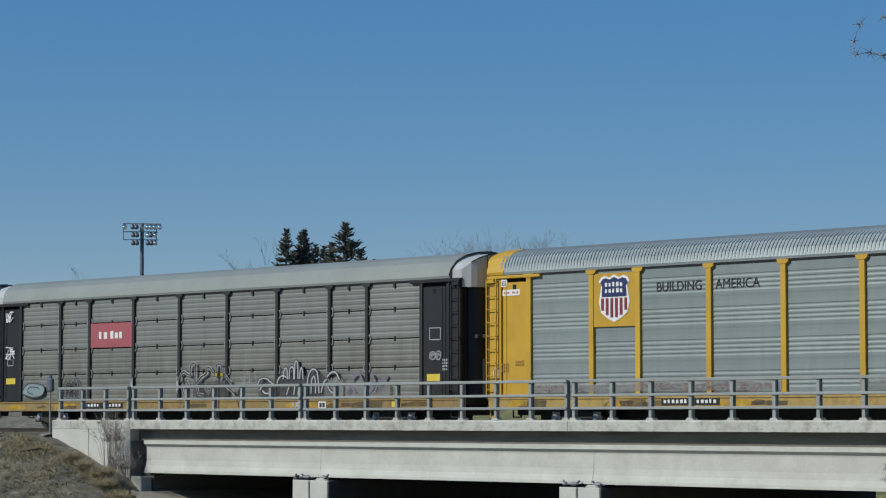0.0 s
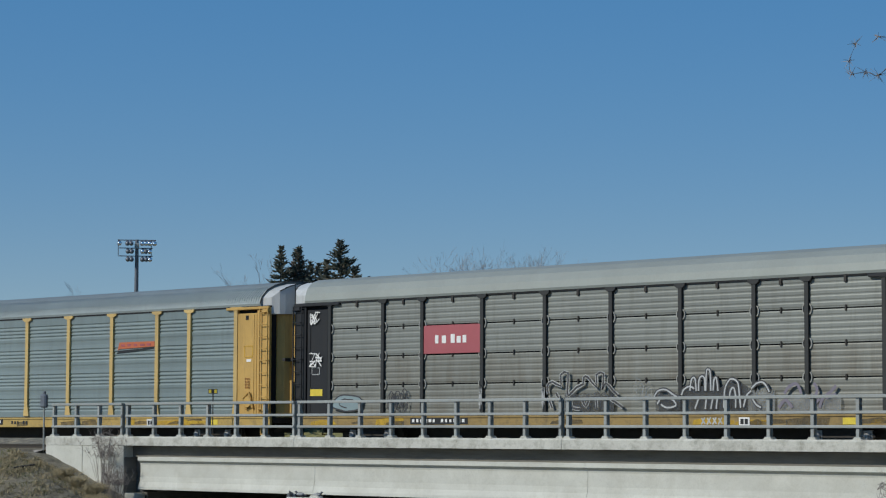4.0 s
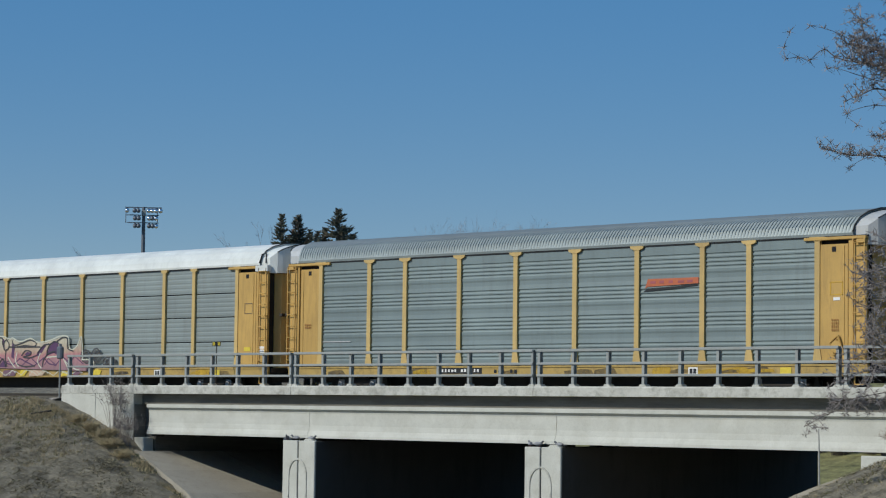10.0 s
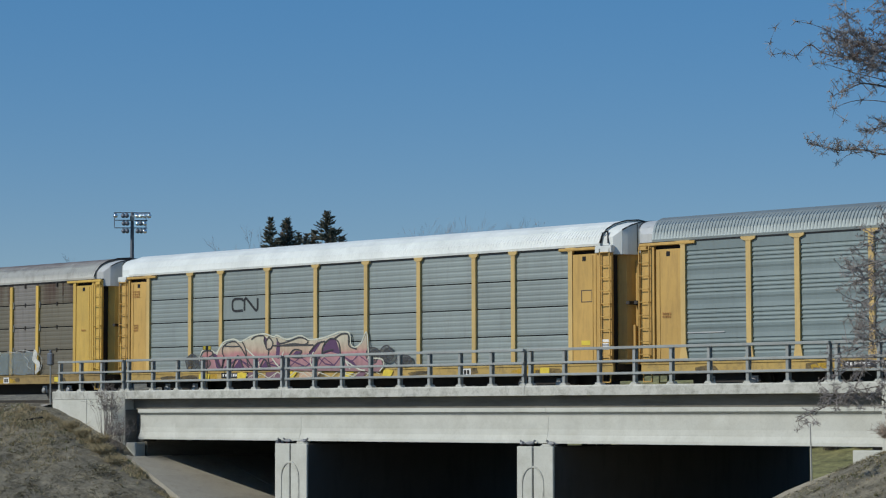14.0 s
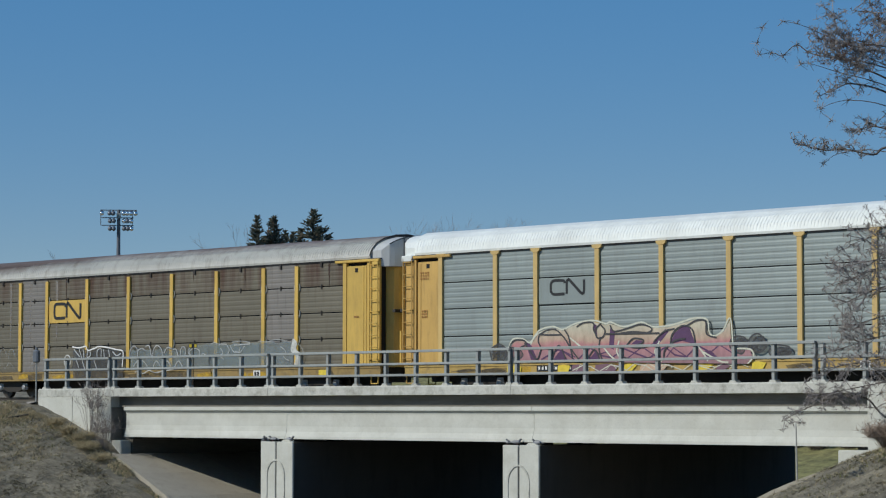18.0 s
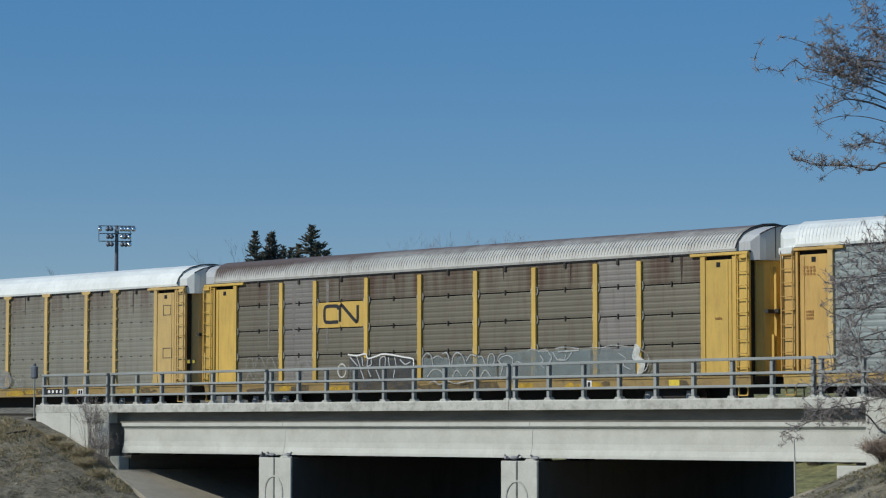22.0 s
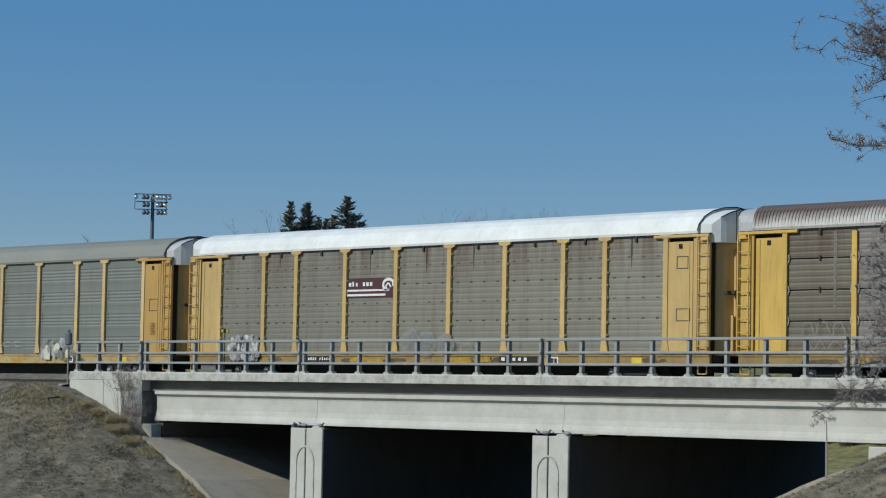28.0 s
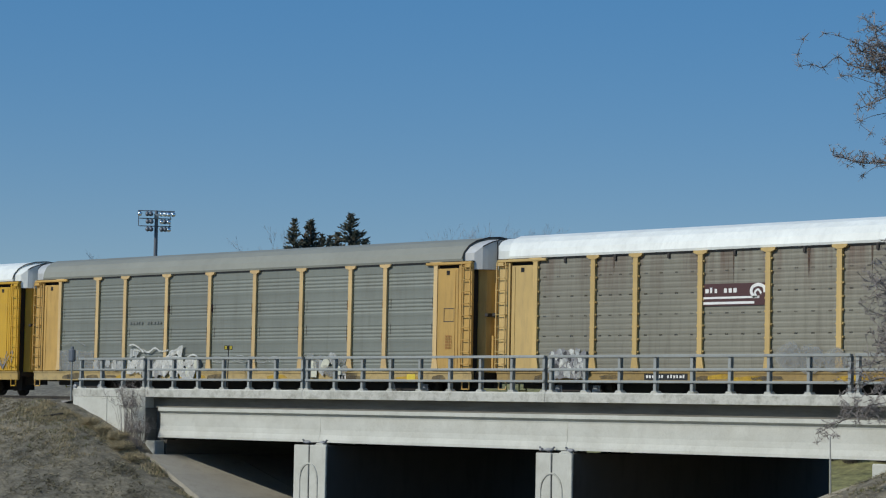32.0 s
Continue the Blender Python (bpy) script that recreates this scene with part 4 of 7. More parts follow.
def railcar(x_left, label, main, sheet, roof, ribs, cap, post=None, tiers=False, pitch=0.27, depth=0.013, flared=False, sill=None, roof_end=None, cap_z=4.80, rusty=None, top_sheet=None, bolts=False, levels=(2.11, 3.105, 4.065), grooves=0.0, low_sheet=None):
    """A covered car carrier, built from its near left corner; returns its empty."""
    car = thing("autorack_car", label, "railcar", pose(x_left + run(0), 0, 0), "cars of the freight train")
    post, sill = post or main, sill or M_SILL
    # added near-black block: closes the view through, makes panel gaps look unlit
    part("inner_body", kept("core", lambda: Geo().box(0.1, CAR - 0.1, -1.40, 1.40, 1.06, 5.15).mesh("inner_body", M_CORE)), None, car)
    part("floor", kept("floor", lambda: Geo().box(-0.05, CAR + 0.05, -1.36, 1.36, 0.86, 1.055).mesh("floor", M_STEEL)), None, car)
    part("centre_sill", kept("centre_sill", lambda: Geo().box(1.3, CAR - 1.3, -0.34, 0.34, 0.26, 0.858).mesh("centre_sill", M_STEEL)), None, car)
    for x in (0.1, CAR - 1.296):
        part("draft_sill", kept("draft_sill", lambda: Geo().box(0.0, 1.196, -0.2, 0.2, 0.5, 0.858).mesh("draft_sill", M_STEEL)), None, car, at=pose(x, 0, 0))
    part("roof", roof_mesh(roof, ribs), None, car)
    if roof_end:
        arc = Geo()
        pts = [(y * 1.012, z + 0.012) for y, z in ROOF_ARC]
        arc.prism_x(pts + [(y * 0.98, z - 0.05) for y, z in ROOF_ARC[::-1]], -0.015, 0.75)
        part("roof_end", arc, roof_end, car)
    for m in (FAR_SIDE, Matrix()):
        # doors and cap at one end, then all that belongs to one side
        turn = m @ Matrix.Translation((CAR, 0, 0))
        part("end_door", end_mesh("end_door", 1.06, cap_z, main), None, car, at=turn)
        part("end_cap", end_mesh("end_cap", cap_z + 0.004, 6.2, cap), None, car, at=turn)
        part("cap_trim", cap_trim_mesh(), None, car, at=turn)
        rim = kept("roof_rim", lambda: Geo().tube([(-0.10 - 0.45 * (abs(y) / 1.54) ** 1.6, y * 1.005, z + 0.01) for y, z in ROOF_ARC[1:-1]], 0.024, 6).mesh("roof_rim", M_STEEL))
        if m is not FAR_SIDE:
            part("roof_rim", rim, None, car, at=turn)
        part("door_bar", kept("door_bar", lambda: Geo().box(0.36, 0.52, -1.25, 1.25, 3.08, 3.20, 0.01).mesh("door_bar", M_STEEL)), None, car, at=turn)
        seams = kept(("seams", main.name), lambda: Geo().box(0.38, 0.47, -0.74, -0.69, 1.2, 4.6).box(0.36, 0.45, -0.86, -0.80, 1.2, 2.4).box(0.44, 0.50, -0.03, 0.03, 1.2, 4.6).mesh("door_seam", main))
        part("door_seam", seams, None, car, at=turn)
        cp = kept(("coupler",), lambda: Geo().box(-0.1, 0.5, -0.12, 0.12, 0.72, 0.98, 0.03).box(0.45, 0.68, -0.16, 0.14, 0.68, 1.0, 0.05).mesh("coupler", M_STEEL))
        part("coupler", cp, None, car, at=turn)
        edges = BAYS
        for i, (a, b) in enumerate(zip(edges, edges[1:])):
            w = b - a - 0.03
            if tiers:
                for z0, z1 in zip((1.10,) + tuple(z + 0.022 for z in levels), tuple(z - 0.022 for z in levels) + (5.08,)):
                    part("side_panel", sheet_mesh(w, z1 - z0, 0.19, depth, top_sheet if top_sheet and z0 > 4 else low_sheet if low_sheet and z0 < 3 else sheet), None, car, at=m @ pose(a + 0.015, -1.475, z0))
            elif grooves:
                part("side_panel", grooved_mesh(w, grooves, sheet), None, car, at=m @ pose(a + 0.015, -1.475, 1.10))
            else:
                part("side_panel", sheet_mesh(w, 3.98, pitch, depth, sheet), None, car, at=m @ pose(a + 0.015, -1.475, 1.10))
        if (tiers and sheet is not M_SHEET_LIGHT) or rusty:
            br = kept("bracket", lambda: Geo().box(-0.05, 0.05, -1.535, -1.47, 4.90, 5.09, 0.01).mesh("eave_bracket", M_STEEL))
            for a, b in zip(BAYS, BAYS[1:]):
                part("eave_bracket", br, None, car, at=m @ pose((a + b) / 2, 0, 0))
        if tiers and sheet is not M_SHEET_LIGHT:
            ring = [(0.09 * math.cos(a), 0.15 * math.sin(a)) for a in np.linspace(-1.4, 1.4, 9)]
            clip = kept("clip", lambda: Geo().ribbon(ring, 0.032, -1.53, 0.045).mesh("clip", M_CLIP))
            hook = kept("hook", lambda: Geo().box(-0.03, 0.03, -1.52, -1.47, -0.09, 0.09, 0.01).mesh("hook", M_STEEL))
            for z in levels:
                for x in BAYS[:-1]:
                    part("clip", clip, None, car, at=m @ pose(x + 0.07, 0, z))
                    part("clip", clip, None, car, at=m @ Matrix.Translation((x - 0.07, 0, z)) @ Matrix.Diagonal((-1, 1, 1, 1)))
                for a, b in zip(BAYS, BAYS[1:]):
                    part("hook", hook, None, car, at=m @ pose((a + b) / 2, 0, z))
        for x in BAYS:
            part("post", post_mesh(post, flared, bolts), None, car, at=m @ pose(x, 0, 0))
        # near-black strip that paints the shadow gap below the roof edge
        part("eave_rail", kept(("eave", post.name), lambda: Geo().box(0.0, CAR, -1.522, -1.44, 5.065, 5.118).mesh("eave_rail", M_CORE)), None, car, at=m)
        flat = kept(("corner", main.name), lambda: Geo().box(0.72, 1.80, -1.545, -1.44, 1.10, 4.86, 0.012).mesh("corner_panel", main))
        strip = kept(("strip", main.name), lambda: Geo().box(0.03, 0.63, -1.535, -1.42, 1.10, 4.98, 0.012).mesh("end_post", main))
        beam = kept(("lintel", main.name), lambda: Geo().box(0.02, 2.42, -1.60, -1.44, 4.99, 5.09, 0.015).box(0.02, 0.36, -1.62, -1.44, 4.86, 4.985, 0.015).mesh("lintel", main))
        line = kept(("crease", main.name), lambda: Geo().box(0.86, 0.90, -1.562, -1.545, 1.2, 4.8).mesh("crease", main))
        wide = kept(("wide_strip", main.name), lambda: Geo().box(0.03, 0.716, -1.535, -1.42, 1.10, 4.98, 0.012).mesh("end_post", main))
        for flip in (0, 1):
            mm = m if not flip else m @ Matrix.Translation((CAR, 0, 0)) @ Matrix.Diagonal((-1, 1, 1, 1))
            part("corner_panel", flat, None, car, at=mm)
            part("end_post", wide if flip else strip, None, car, at=mm)
            part("lintel", beam, None, car, at=mm)
            part("crease", line, None, car, at=mm)
        for x in (0.04, CAR - 0.48):
            part("ladder", ladder_mesh(main), None, car, at=m @ pose(x, 0, 0))
        # flat near-black plates in place of open, unlit slots
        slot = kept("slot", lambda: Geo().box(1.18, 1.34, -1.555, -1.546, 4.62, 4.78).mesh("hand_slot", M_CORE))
        part("hand_slot", slot, None, car, at=m)
        part("hand_slot", slot, None, car, at=m @ pose(CAR - 2.52, 0, 0))
        g = kept(("sill", sill.name), lambda: Geo().box(0.0, CAR, -1.50, -1.38, 0.69, 1.085, 0.015).box(0.0, CAR, -1.53, -1.502, 1.02, 1.075).mesh("side_sill", sill))
        part("side_sill", g, None, car, at=m)
        step = kept(("step", main.name), lambda: Geo().box(0.1, 0.5, -1.53, -1.48, 0.42, 0.46).box(0.1, 0.13, -1.53, -1.48, 0.42, 0.72).box(0.47, 0.5, -1.53, -1.48, 0.42, 0.72).mesh("step", main))
        part("step", step, None, car, at=m)
        part("step", step, None, car, at=m @ pose(CAR - 0.6, 0, 0))
    for x in (3.65, CAR - 3.65):
        truck_parts(car, x, main)
    if rusty:
        rnd = random.Random(int(x_left))
        for a, b in zip(BAYS, BAYS[1:]):
            for q in range(rnd.choice((0, 0, 1))):
                x = (a + b) / 2 + rnd.gauss(0, 0.22)
                w, ln = rnd.choice((0.03, 0.04, 0.06)), rnd.uniform(0.4, 1.3)
                part("rust_run", Geo().prism([(x - w, 5.04), (x + w, 5.05), (x + 0.5 * w, 5.0 - 0.6 * ln), (x + 0.1 * w, 5.0 - ln), (x - 0.6 * w, 5.0 - 0.5 * ln)], -1.4875 - 0.0006 * q, -1.4835), rusty, car, "rusty run")
    # repainted and grimy stretches of the near sill
    rnd = random.Random(int(x_left) + 500)
    for k in range(16):
        a, w = rnd.uniform(0.3, 25.5), rnd.uniform(0.4, 1.6)
        z0, z1 = rnd.uniform(0.70, 0.82), rnd.uniform(0.9, 1.01)
        g = Geo().prism([(a, z0), (a + w, z0 + rnd.uniform(-0.01, 0.06)), (a + w * rnd.uniform(0.8, 1.05), z1), (a + w * rnd.uniform(0.4, 0.6), z1 + 0.02), (a + rnd.uniform(-0.1, 0.1), z1 - 0.05)], -1.5026 - 0.00015 * k, -1.499)
        part("sill_patch", g, M_PATCH if k % 3 == 0 else M_GRIME, car, "bright yellow repaint" if k % 3 == 0 else "oily grime")
    # small labels on the near side
    part("label_plate", Geo().box(24.0, 24.45, -1.512, -1.504, 0.78, 0.98), M_LABEL, car, "yellow label")
    part("label_plate", Geo().box(20.2, 20.6, -1.512, -1.504, 0.74, 1.0), M_WHITE, car, "white stencilled label")
    part("label_mark", Geo().box(20.26, 20.38, -1.517, -1.513, 0.79, 0.95).box(20.42, 20.54, -1.517, -1.513, 0.79, 0.95), M_INK, car)
    return car


def car_number(car, x, w, dark=True):
    if dark:
        part("number_panel", Geo().box(x, x + w, -1.512, -1.504, 0.80, 1.03), M_INK, car, "black number panel")
    bars(car, "number_bar", x + 0.08, x + w - 0.08, 0.84, 1.0, 13, M_WHITE if dark else M_INK, -1.514, seed=int(x * 10))


def corner_writing(car, x, z, mat, seed, lines=3, w=0.45):
    bars(car, "stencil_bar", x, x + w, z, z + 0.105 * lines, 4, M_STENCIL if mat is M_INK else mat, -1.565, "", lines, seed)


def framed_plate(car, x, z, w, h, mat):
    g = Geo()
    g.box(x, x + w, -1.556, -1.549, z, z + 0.025).box(x, x + w, -1.556, -1.549, z + h - 0.025, z + h)
    g.box(x, x + 0.025, -1.556, -1.549, z, z + h).box(x + w - 0.025, x + w, -1.556, -1.549, z, z + h)
    part("placard_frame", g, mat, car)


# colours that only the painted pieces need
M_RUN_BROWN = veil("rust_run_brown", (0.075, 0.045, 0.034), 0.8)
M_RUN_GREY = veil("rust_run_grey", (0.12, 0.075, 0.055), 0.7)
M_PEACH = paint("peach_spray", (0.60, 0.42, 0.30), (0.42, 0.27, 0.22), 0.4)
M_PURPLE = plain("purple_spray", (0.10, 0.045, 0.115), 0.7)
M_DKLINE = plain("charcoal_spray", (0.055, 0.055, 0.06), 0.7)
M_PALEBLUE = paint("pale_blue_spray", (0.27, 0.36, 0.38), (0.20, 0.24, 0.24), 0.5)
M_PALE = paint("chalky_spray", (0.52, 0.54, 0.54), (0.3, 0.3, 0.3), 0.5)
M_FADE = fading_spray()
M_REDVEIL = veil("faded_red_spray", (0.33, 0.13, 0.13), 0.6)
M_RUSTVEIL = veil("rust_bleed", (0.20, 0.10, 0.05), 0.9)
M_PALERUN = veil("pale_dirt_run", (0.30, 0.275, 0.25), 0.8)
M_BLANC = veil("white_spray", (0.70, 0.71, 0.67), 1.0)
M_PATCH = veil("yellow_repaint", (0.66, 0.42, 0.04), 0.85)
M_GRIME = veil("oily_grime", (0.10, 0.085, 0.06), 0.75)
M_DENT = veil("dark_dash", (0.085, 0.08, 0.065), 0.7)
M_CLIP = plain("dull_clip", (0.36, 0.36, 0.33), 0.5)
M_CREAM = plain("cream_spray", (0.62, 0.63, 0.52), 0.7)
M_MAUVE = paint("mauve_spray", (0.20, 0.11, 0.15), (0.15, 0.10, 0.12), 0.4)
M_STENCIL = plain("ochre_stencil", (0.42, 0.21, 0.06), 0.7)
M_SMOKE = veil("smoky_spray", (0.085, 0.09, 0.095), 0.6)
M_VEIL = veil("thin_grey_spray", (0.36, 0.37, 0.36), 0.45)
M_BLUEVEIL = veil("thin_blue_spray", (0.29, 0.355, 0.365), 0.40)
M_CHALK = veil("chalk_spray", (0.54, 0.56, 0.55), 0.9)
M_DIM = paint("dim_grey_spray", (0.25, 0.25, 0.26), (0.2, 0.2, 0.2), 0.4)
M_VIOLETGREY = paint("violet_grey_spray", (0.22, 0.20, 0.25), (0.18, 0.17, 0.18), 0.4)


def loop_mark(car, x0, x1, z0, z1, mat, y, w):
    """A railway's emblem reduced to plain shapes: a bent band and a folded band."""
    xm = x0 + 0.42 * (x1 - x0)
    r, zm = 0.15, z1 - 0.30 * (z1 - z0)
    xa = xm + 0.10
    band = [(xm, zm + 0.04), (xm - 0.02, z1 - 0.03), (xm - r, z1), (x0 + r, z1), (x0 + 0.02, z1 - r * 0.6), (x0, (z0 + z1) / 2), (x0 + 0.02, z0 + r * 0.6), (x0 + r, z0), (xm - 0.08, z0), (xm, z0)]
    part("emblem", Geo().ribbon(curve_pts(band, 5, False), w, y, 0.008), mat, car, "dark bent band emblem")
    band = [(xa, z0), (xa, z1 - 0.08), (xa + 0.05, z1), (xa + 0.15, z1 - 0.02), (x1 - 0.15, z0 + 0.02), (x1 - 0.05, z0), (x1, z0 + 0.08), (x1, z1)]
    part("emblem", Geo().ribbon(curve_pts(band, 5, False), w, y - 0.001, 0.008), mat, car, "dark folded band emblem")


def shield(car, xc, zc, w, h):
    """A striped shield with a dark blue head, without its lettering."""
    def outline(s):
        half = [(0.0, -0.5), (0.22, -0.42), (0.42, -0.30), (0.5, -0.08), (0.44, 0.16), (0.42, 0.28), (0.5, 0.36), (0.42, 0.45), (0.30, 0.48), (0.16, 0.44), (0.0, 0.5)]
        pts = half + [(-x, z) for x, z in half[-2:0:-1]]
        return [(xc + x * w * s, zc + z * h * s) for x, z in pts]
    part("shield_ground", Geo().prism(outline(1.0), -1.560, -1.552), M_WHITE, car, "white-edged shield")
    head = [p for p in outline(0.9) if p[1] > zc + 0.08 * h] + [(xc - 0.40 * w, zc + 0.03 * h), (xc + 0.40 * w, zc + 0.03 * h)]
    head = sorted(head, key=lambda p: math.atan2(p[1] - zc - 0.2 * h, p[0] - xc))
    part("shield_head", Geo().prism(head, -1.566, -1.561), M_NAVY, car, "dark blue head of the shield")
    for k in range(6):
        x = xc + (-0.375 + 0.15 * k) * w
        low = zc - h * (0.41 - 0.55 * abs(-0.375 + 0.15 * k) ** 2 * 2.0)
        part("stripe", Geo().box(x - 0.046 * w, x + 0.046 * w, -1.566, -1.561, low, zc + 0.005 * h), M_CRIMSON, car, "crimson stripe")
    bars(car, "shield_bar", xc - 0.30 * w, xc + 0.30 * w, zc + 0.10 * h, zc + 0.36 * h, 5, M_WHITE, -1.568, lines=2, seed=4)


# the pink piece, drawn by hand: body, shading, dark lines and a pale rim
PINK_BODY = ((5.35, 1.52), (5.57, 1.88), (6.01, 1.9), (6.39, 1.77), (6.81, 2.18), (7.43, 2.3), (7.89, 2.19), (8.5, 2.39), (9.27, 2.47), (9.86, 2.34), (10.06, 2.39), (10.65, 2.21), (11.44, 2.36), (11.93, 2.19), (12.61, 2.21), (13.16, 2.31), (13.72, 2.43), (14.19, 2.37), (14.28, 1.96), (14.56, 1.84), (14.93, 2.01), (15.18, 2.37), (15.25, 1.43), (16, 1.39), (16.09, 1.18), (15.91, 0.95), (10.46, 1.07), (5.74, 1.17))
PINK_SHADES = (
    ((10.06, 2.28), (10.28, 2.11), (10.21, 1.5), (10.01, 1.58)),
    ((12.7, 1.64), (12.84, 1.98), (13.21, 2.24), (13.46, 2.27), (13.77, 1.61), (13.21, 1.74)),
    ((7.43, 1.19), (7.84, 1.56), (8.14, 1.17)),
    ((11.89, 1.65), (12.47, 2.15), (12.62, 2.06), (12.13, 1.59)),
    ((11, 1.67), (11.2, 1.81), (11.5, 1.78), (11.39, 1.67)),
    ((13.98, 1.38), (14.38, 1.41), (14.75, 1.12), (14.38, 1.13)),
    ((6.13, 1.84), (6.39, 1.77), (6.71, 1.2), (6.41, 1.21)),
    ((9.32, 2.42), (9.45, 2.35), (9.47, 1.97), (9.35, 2.09)),
    ((9.06, 1.15), (9.42, 1.47), (9.67, 1.14)),
)
PINK_LINES_A = (
    ((6.87, 1.66), (6.76, 1.87), (6.87, 2.1), (7.43, 2.26), (7.84, 2.07), (8.24, 1.61), (8.35, 1.23)),
    ((6.79, 2.09), (7.33, 2.06), (7.86, 2.06)),
    ((7.99, 2.23), (8.19, 1.96), (8.3, 1.57), (8.65, 1.19)),
    ((8.55, 2.31), (8.86, 2.44), (9.3, 2.43), (9.32, 2.2), (9.47, 1.97)),
    ((9.62, 2.38), (9.42, 2.2), (9.47, 1.93), (9.72, 1.93), (9.84, 2.15), (9.62, 2.38)),
    ((9.62, 1.95), (9.57, 1.51), (9.72, 1.16)),
)
PINK_LINES_B = (
    ((10.06, 2.34), (10.26, 2.12), (10.85, 2.21), (11.44, 2.33), (11.89, 2.19), (11.74, 2.05), (11.05, 2.09), (10.36, 2.03)),
    ((10.8, 1.64), (11.1, 1.86), (11.52, 1.81), (11.44, 1.68), (10.95, 1.59), (11.44, 1.55), (11.93, 1.65)),
    ((11.98, 1.73), (12.42, 2.06), (12.89, 2.15)),
    ((12.7, 1.6), (12.79, 1.98), (13.21, 2.24), (13.63, 2.11), (13.77, 1.61)),
    ((13.44, 2.25), (13.82, 2.4), (14.19, 2.36), (14.24, 1.95), (14.65, 1.82)),
    ((5.35, 1.59), (5.57, 1.88), (6.01, 1.91), (6.2, 1.77), (5.74, 1.59)),
)
PINK_LINES_C = (
    ((7.38, 1.21), (7.73, 1.69), (8.04, 1.24)),
    ((9.06, 1.22), (9.37, 1.52), (9.62, 1.17)),
    ((10.5, 1.28), (11.05, 1.17), (11.84, 1.2)),
    ((6.12, 1.81), (6.39, 1.5), (6.71, 1.23), (6.92, 1.64)),
    ((12.42, 1.15), (12.47, 1.45), (12.89, 1.75), (13.35, 1.81)),
    ((9.86, 2.04), (11.05, 2.03), (12.23, 2.02)),
)
PINK_RIM_A = (
    ((5.3, 1.52), (5.52, 1.93), (6.01, 1.95), (6.37, 1.82), (6.79, 2.22), (7.43, 2.35), (7.89, 2.24), (8.5, 2.43), (9.27, 2.52), (9.86, 2.39), (10.08, 2.44), (10.67, 2.27), (11.44, 2.4), (11.93, 2.24), (12.61, 2.26), (13.16, 2.36), (13.72, 2.48), (14.24, 2.42), (14.34, 2), (14.56, 1.88), (14.9, 2.05), (15.21, 2.43), (15.31, 1.45)),
    ((15.25, 1.45), (16, 1.42), (16.13, 1.18), (15.91, 0.96)),
    ((8.14, 2), (8.86, 1.53), (9.06, 1.18)),
)
PINK_RIM_B = (
    ((10.46, 1.8), (10.36, 1.42), (10.6, 1.15)),
    ((12.7, 1.56), (13.26, 1.59), (13.82, 1.57), (14.28, 1.07)),
    ((14, 1.4), (14.75, 1.06), (15.12, 1.01)),
)
PINK_RIM_C = (
    ((12.23, 1.76), (12.03, 1.38), (12.33, 1.07)),
    ((6.39, 1.74), (6.71, 2.1), (7.22, 2.18)),
    ((9.77, 1.58), (10.06, 1.31), (10.36, 1.11)),
)


# other pieces, drawn by hand as bare strokes
BAND_TAG = (
    ((16.4, 1.25), (16.5, 1.55), (16.35, 1.8), (16.7, 1.93), (17.0, 1.8), (16.95, 1.55), (17.2, 1.7), (17.5, 1.6)),
    ((17.7, 2.09), (17.95, 2.13), (18.2, 2.07), (18.6, 2.12)),
    ((18.3, 1.9), (18.45, 1.72), (18.3, 1.6), (18.5, 1.45)),
    ((18.9, 2.0), (19.1, 1.75), (19.4, 1.72), (19.5, 1.9)),
    ((19.0, 2.13), (19.5, 2.16), (20.1, 2.1)),
    ((20.6, 2.14), (21.1, 2.1), (21.6, 2.18), (22.3, 2.12)),
    ((21.9, 1.9), (22.2, 1.72), (22.1, 1.5), (22.4, 1.35)),
    ((22.9, 2.0), (23.2, 1.75), (23.1, 1.35), (22.8, 1.2)),
)
CHALK_TAG = (
    ((7.0, 2.16), (7.32, 2.2), (7.71, 2.06), (8.03, 1.87)),
    ((7.34, 1.73), (7.4, 1.97), (7.8, 1.92)),
    ((7.95, 2.01), (8.34, 1.87), (8.79, 2.05), (9.18, 1.91), (9.71, 1.95)),
    ((9.72, 1.67), (9.87, 1.9), (10.24, 1.95), (10.61, 2.11), (10.55, 1.67)),
    ((11.0, 1.67), (11.37, 1.76), (11.66, 1.66)),
    ((2.04, 2.19), (2.54, 2.24), (2.95, 2.48), (3.45, 2.33), (3.95, 2.18)),
)
ANGLE_TAG = (
    ((12.49, 1.78), (12.44, 2.01), (12.66, 2.16), (13.05, 2.01), (13.03, 2.37), (13.35, 2.44), (13.32, 1.89), (13.37, 1.71), (13.71, 1.96), (14.0, 2.07), (14.03, 2.28), (14.2, 2.28), (14.58, 1.95), (14.56, 2.35), (14.87, 2.39), (14.82, 1.88), (14.96, 2.09), (15.27, 1.84), (15.48, 1.69)),
    ((12.49, 1.67), (12.66, 1.32)),
    ((13.96, 1.57), (14.12, 1.35), (14.24, 1.6)),
    ((14.56, 1.56), (14.58, 1.31)),
    ((15.15, 1.59), (15.5, 1.41), (15.67, 1.31)),
    ((12.83, 1.79), (12.96, 1.61)),
    ((13.47, 1.61), (13.54, 1.32), (13.86, 1.28)),
)
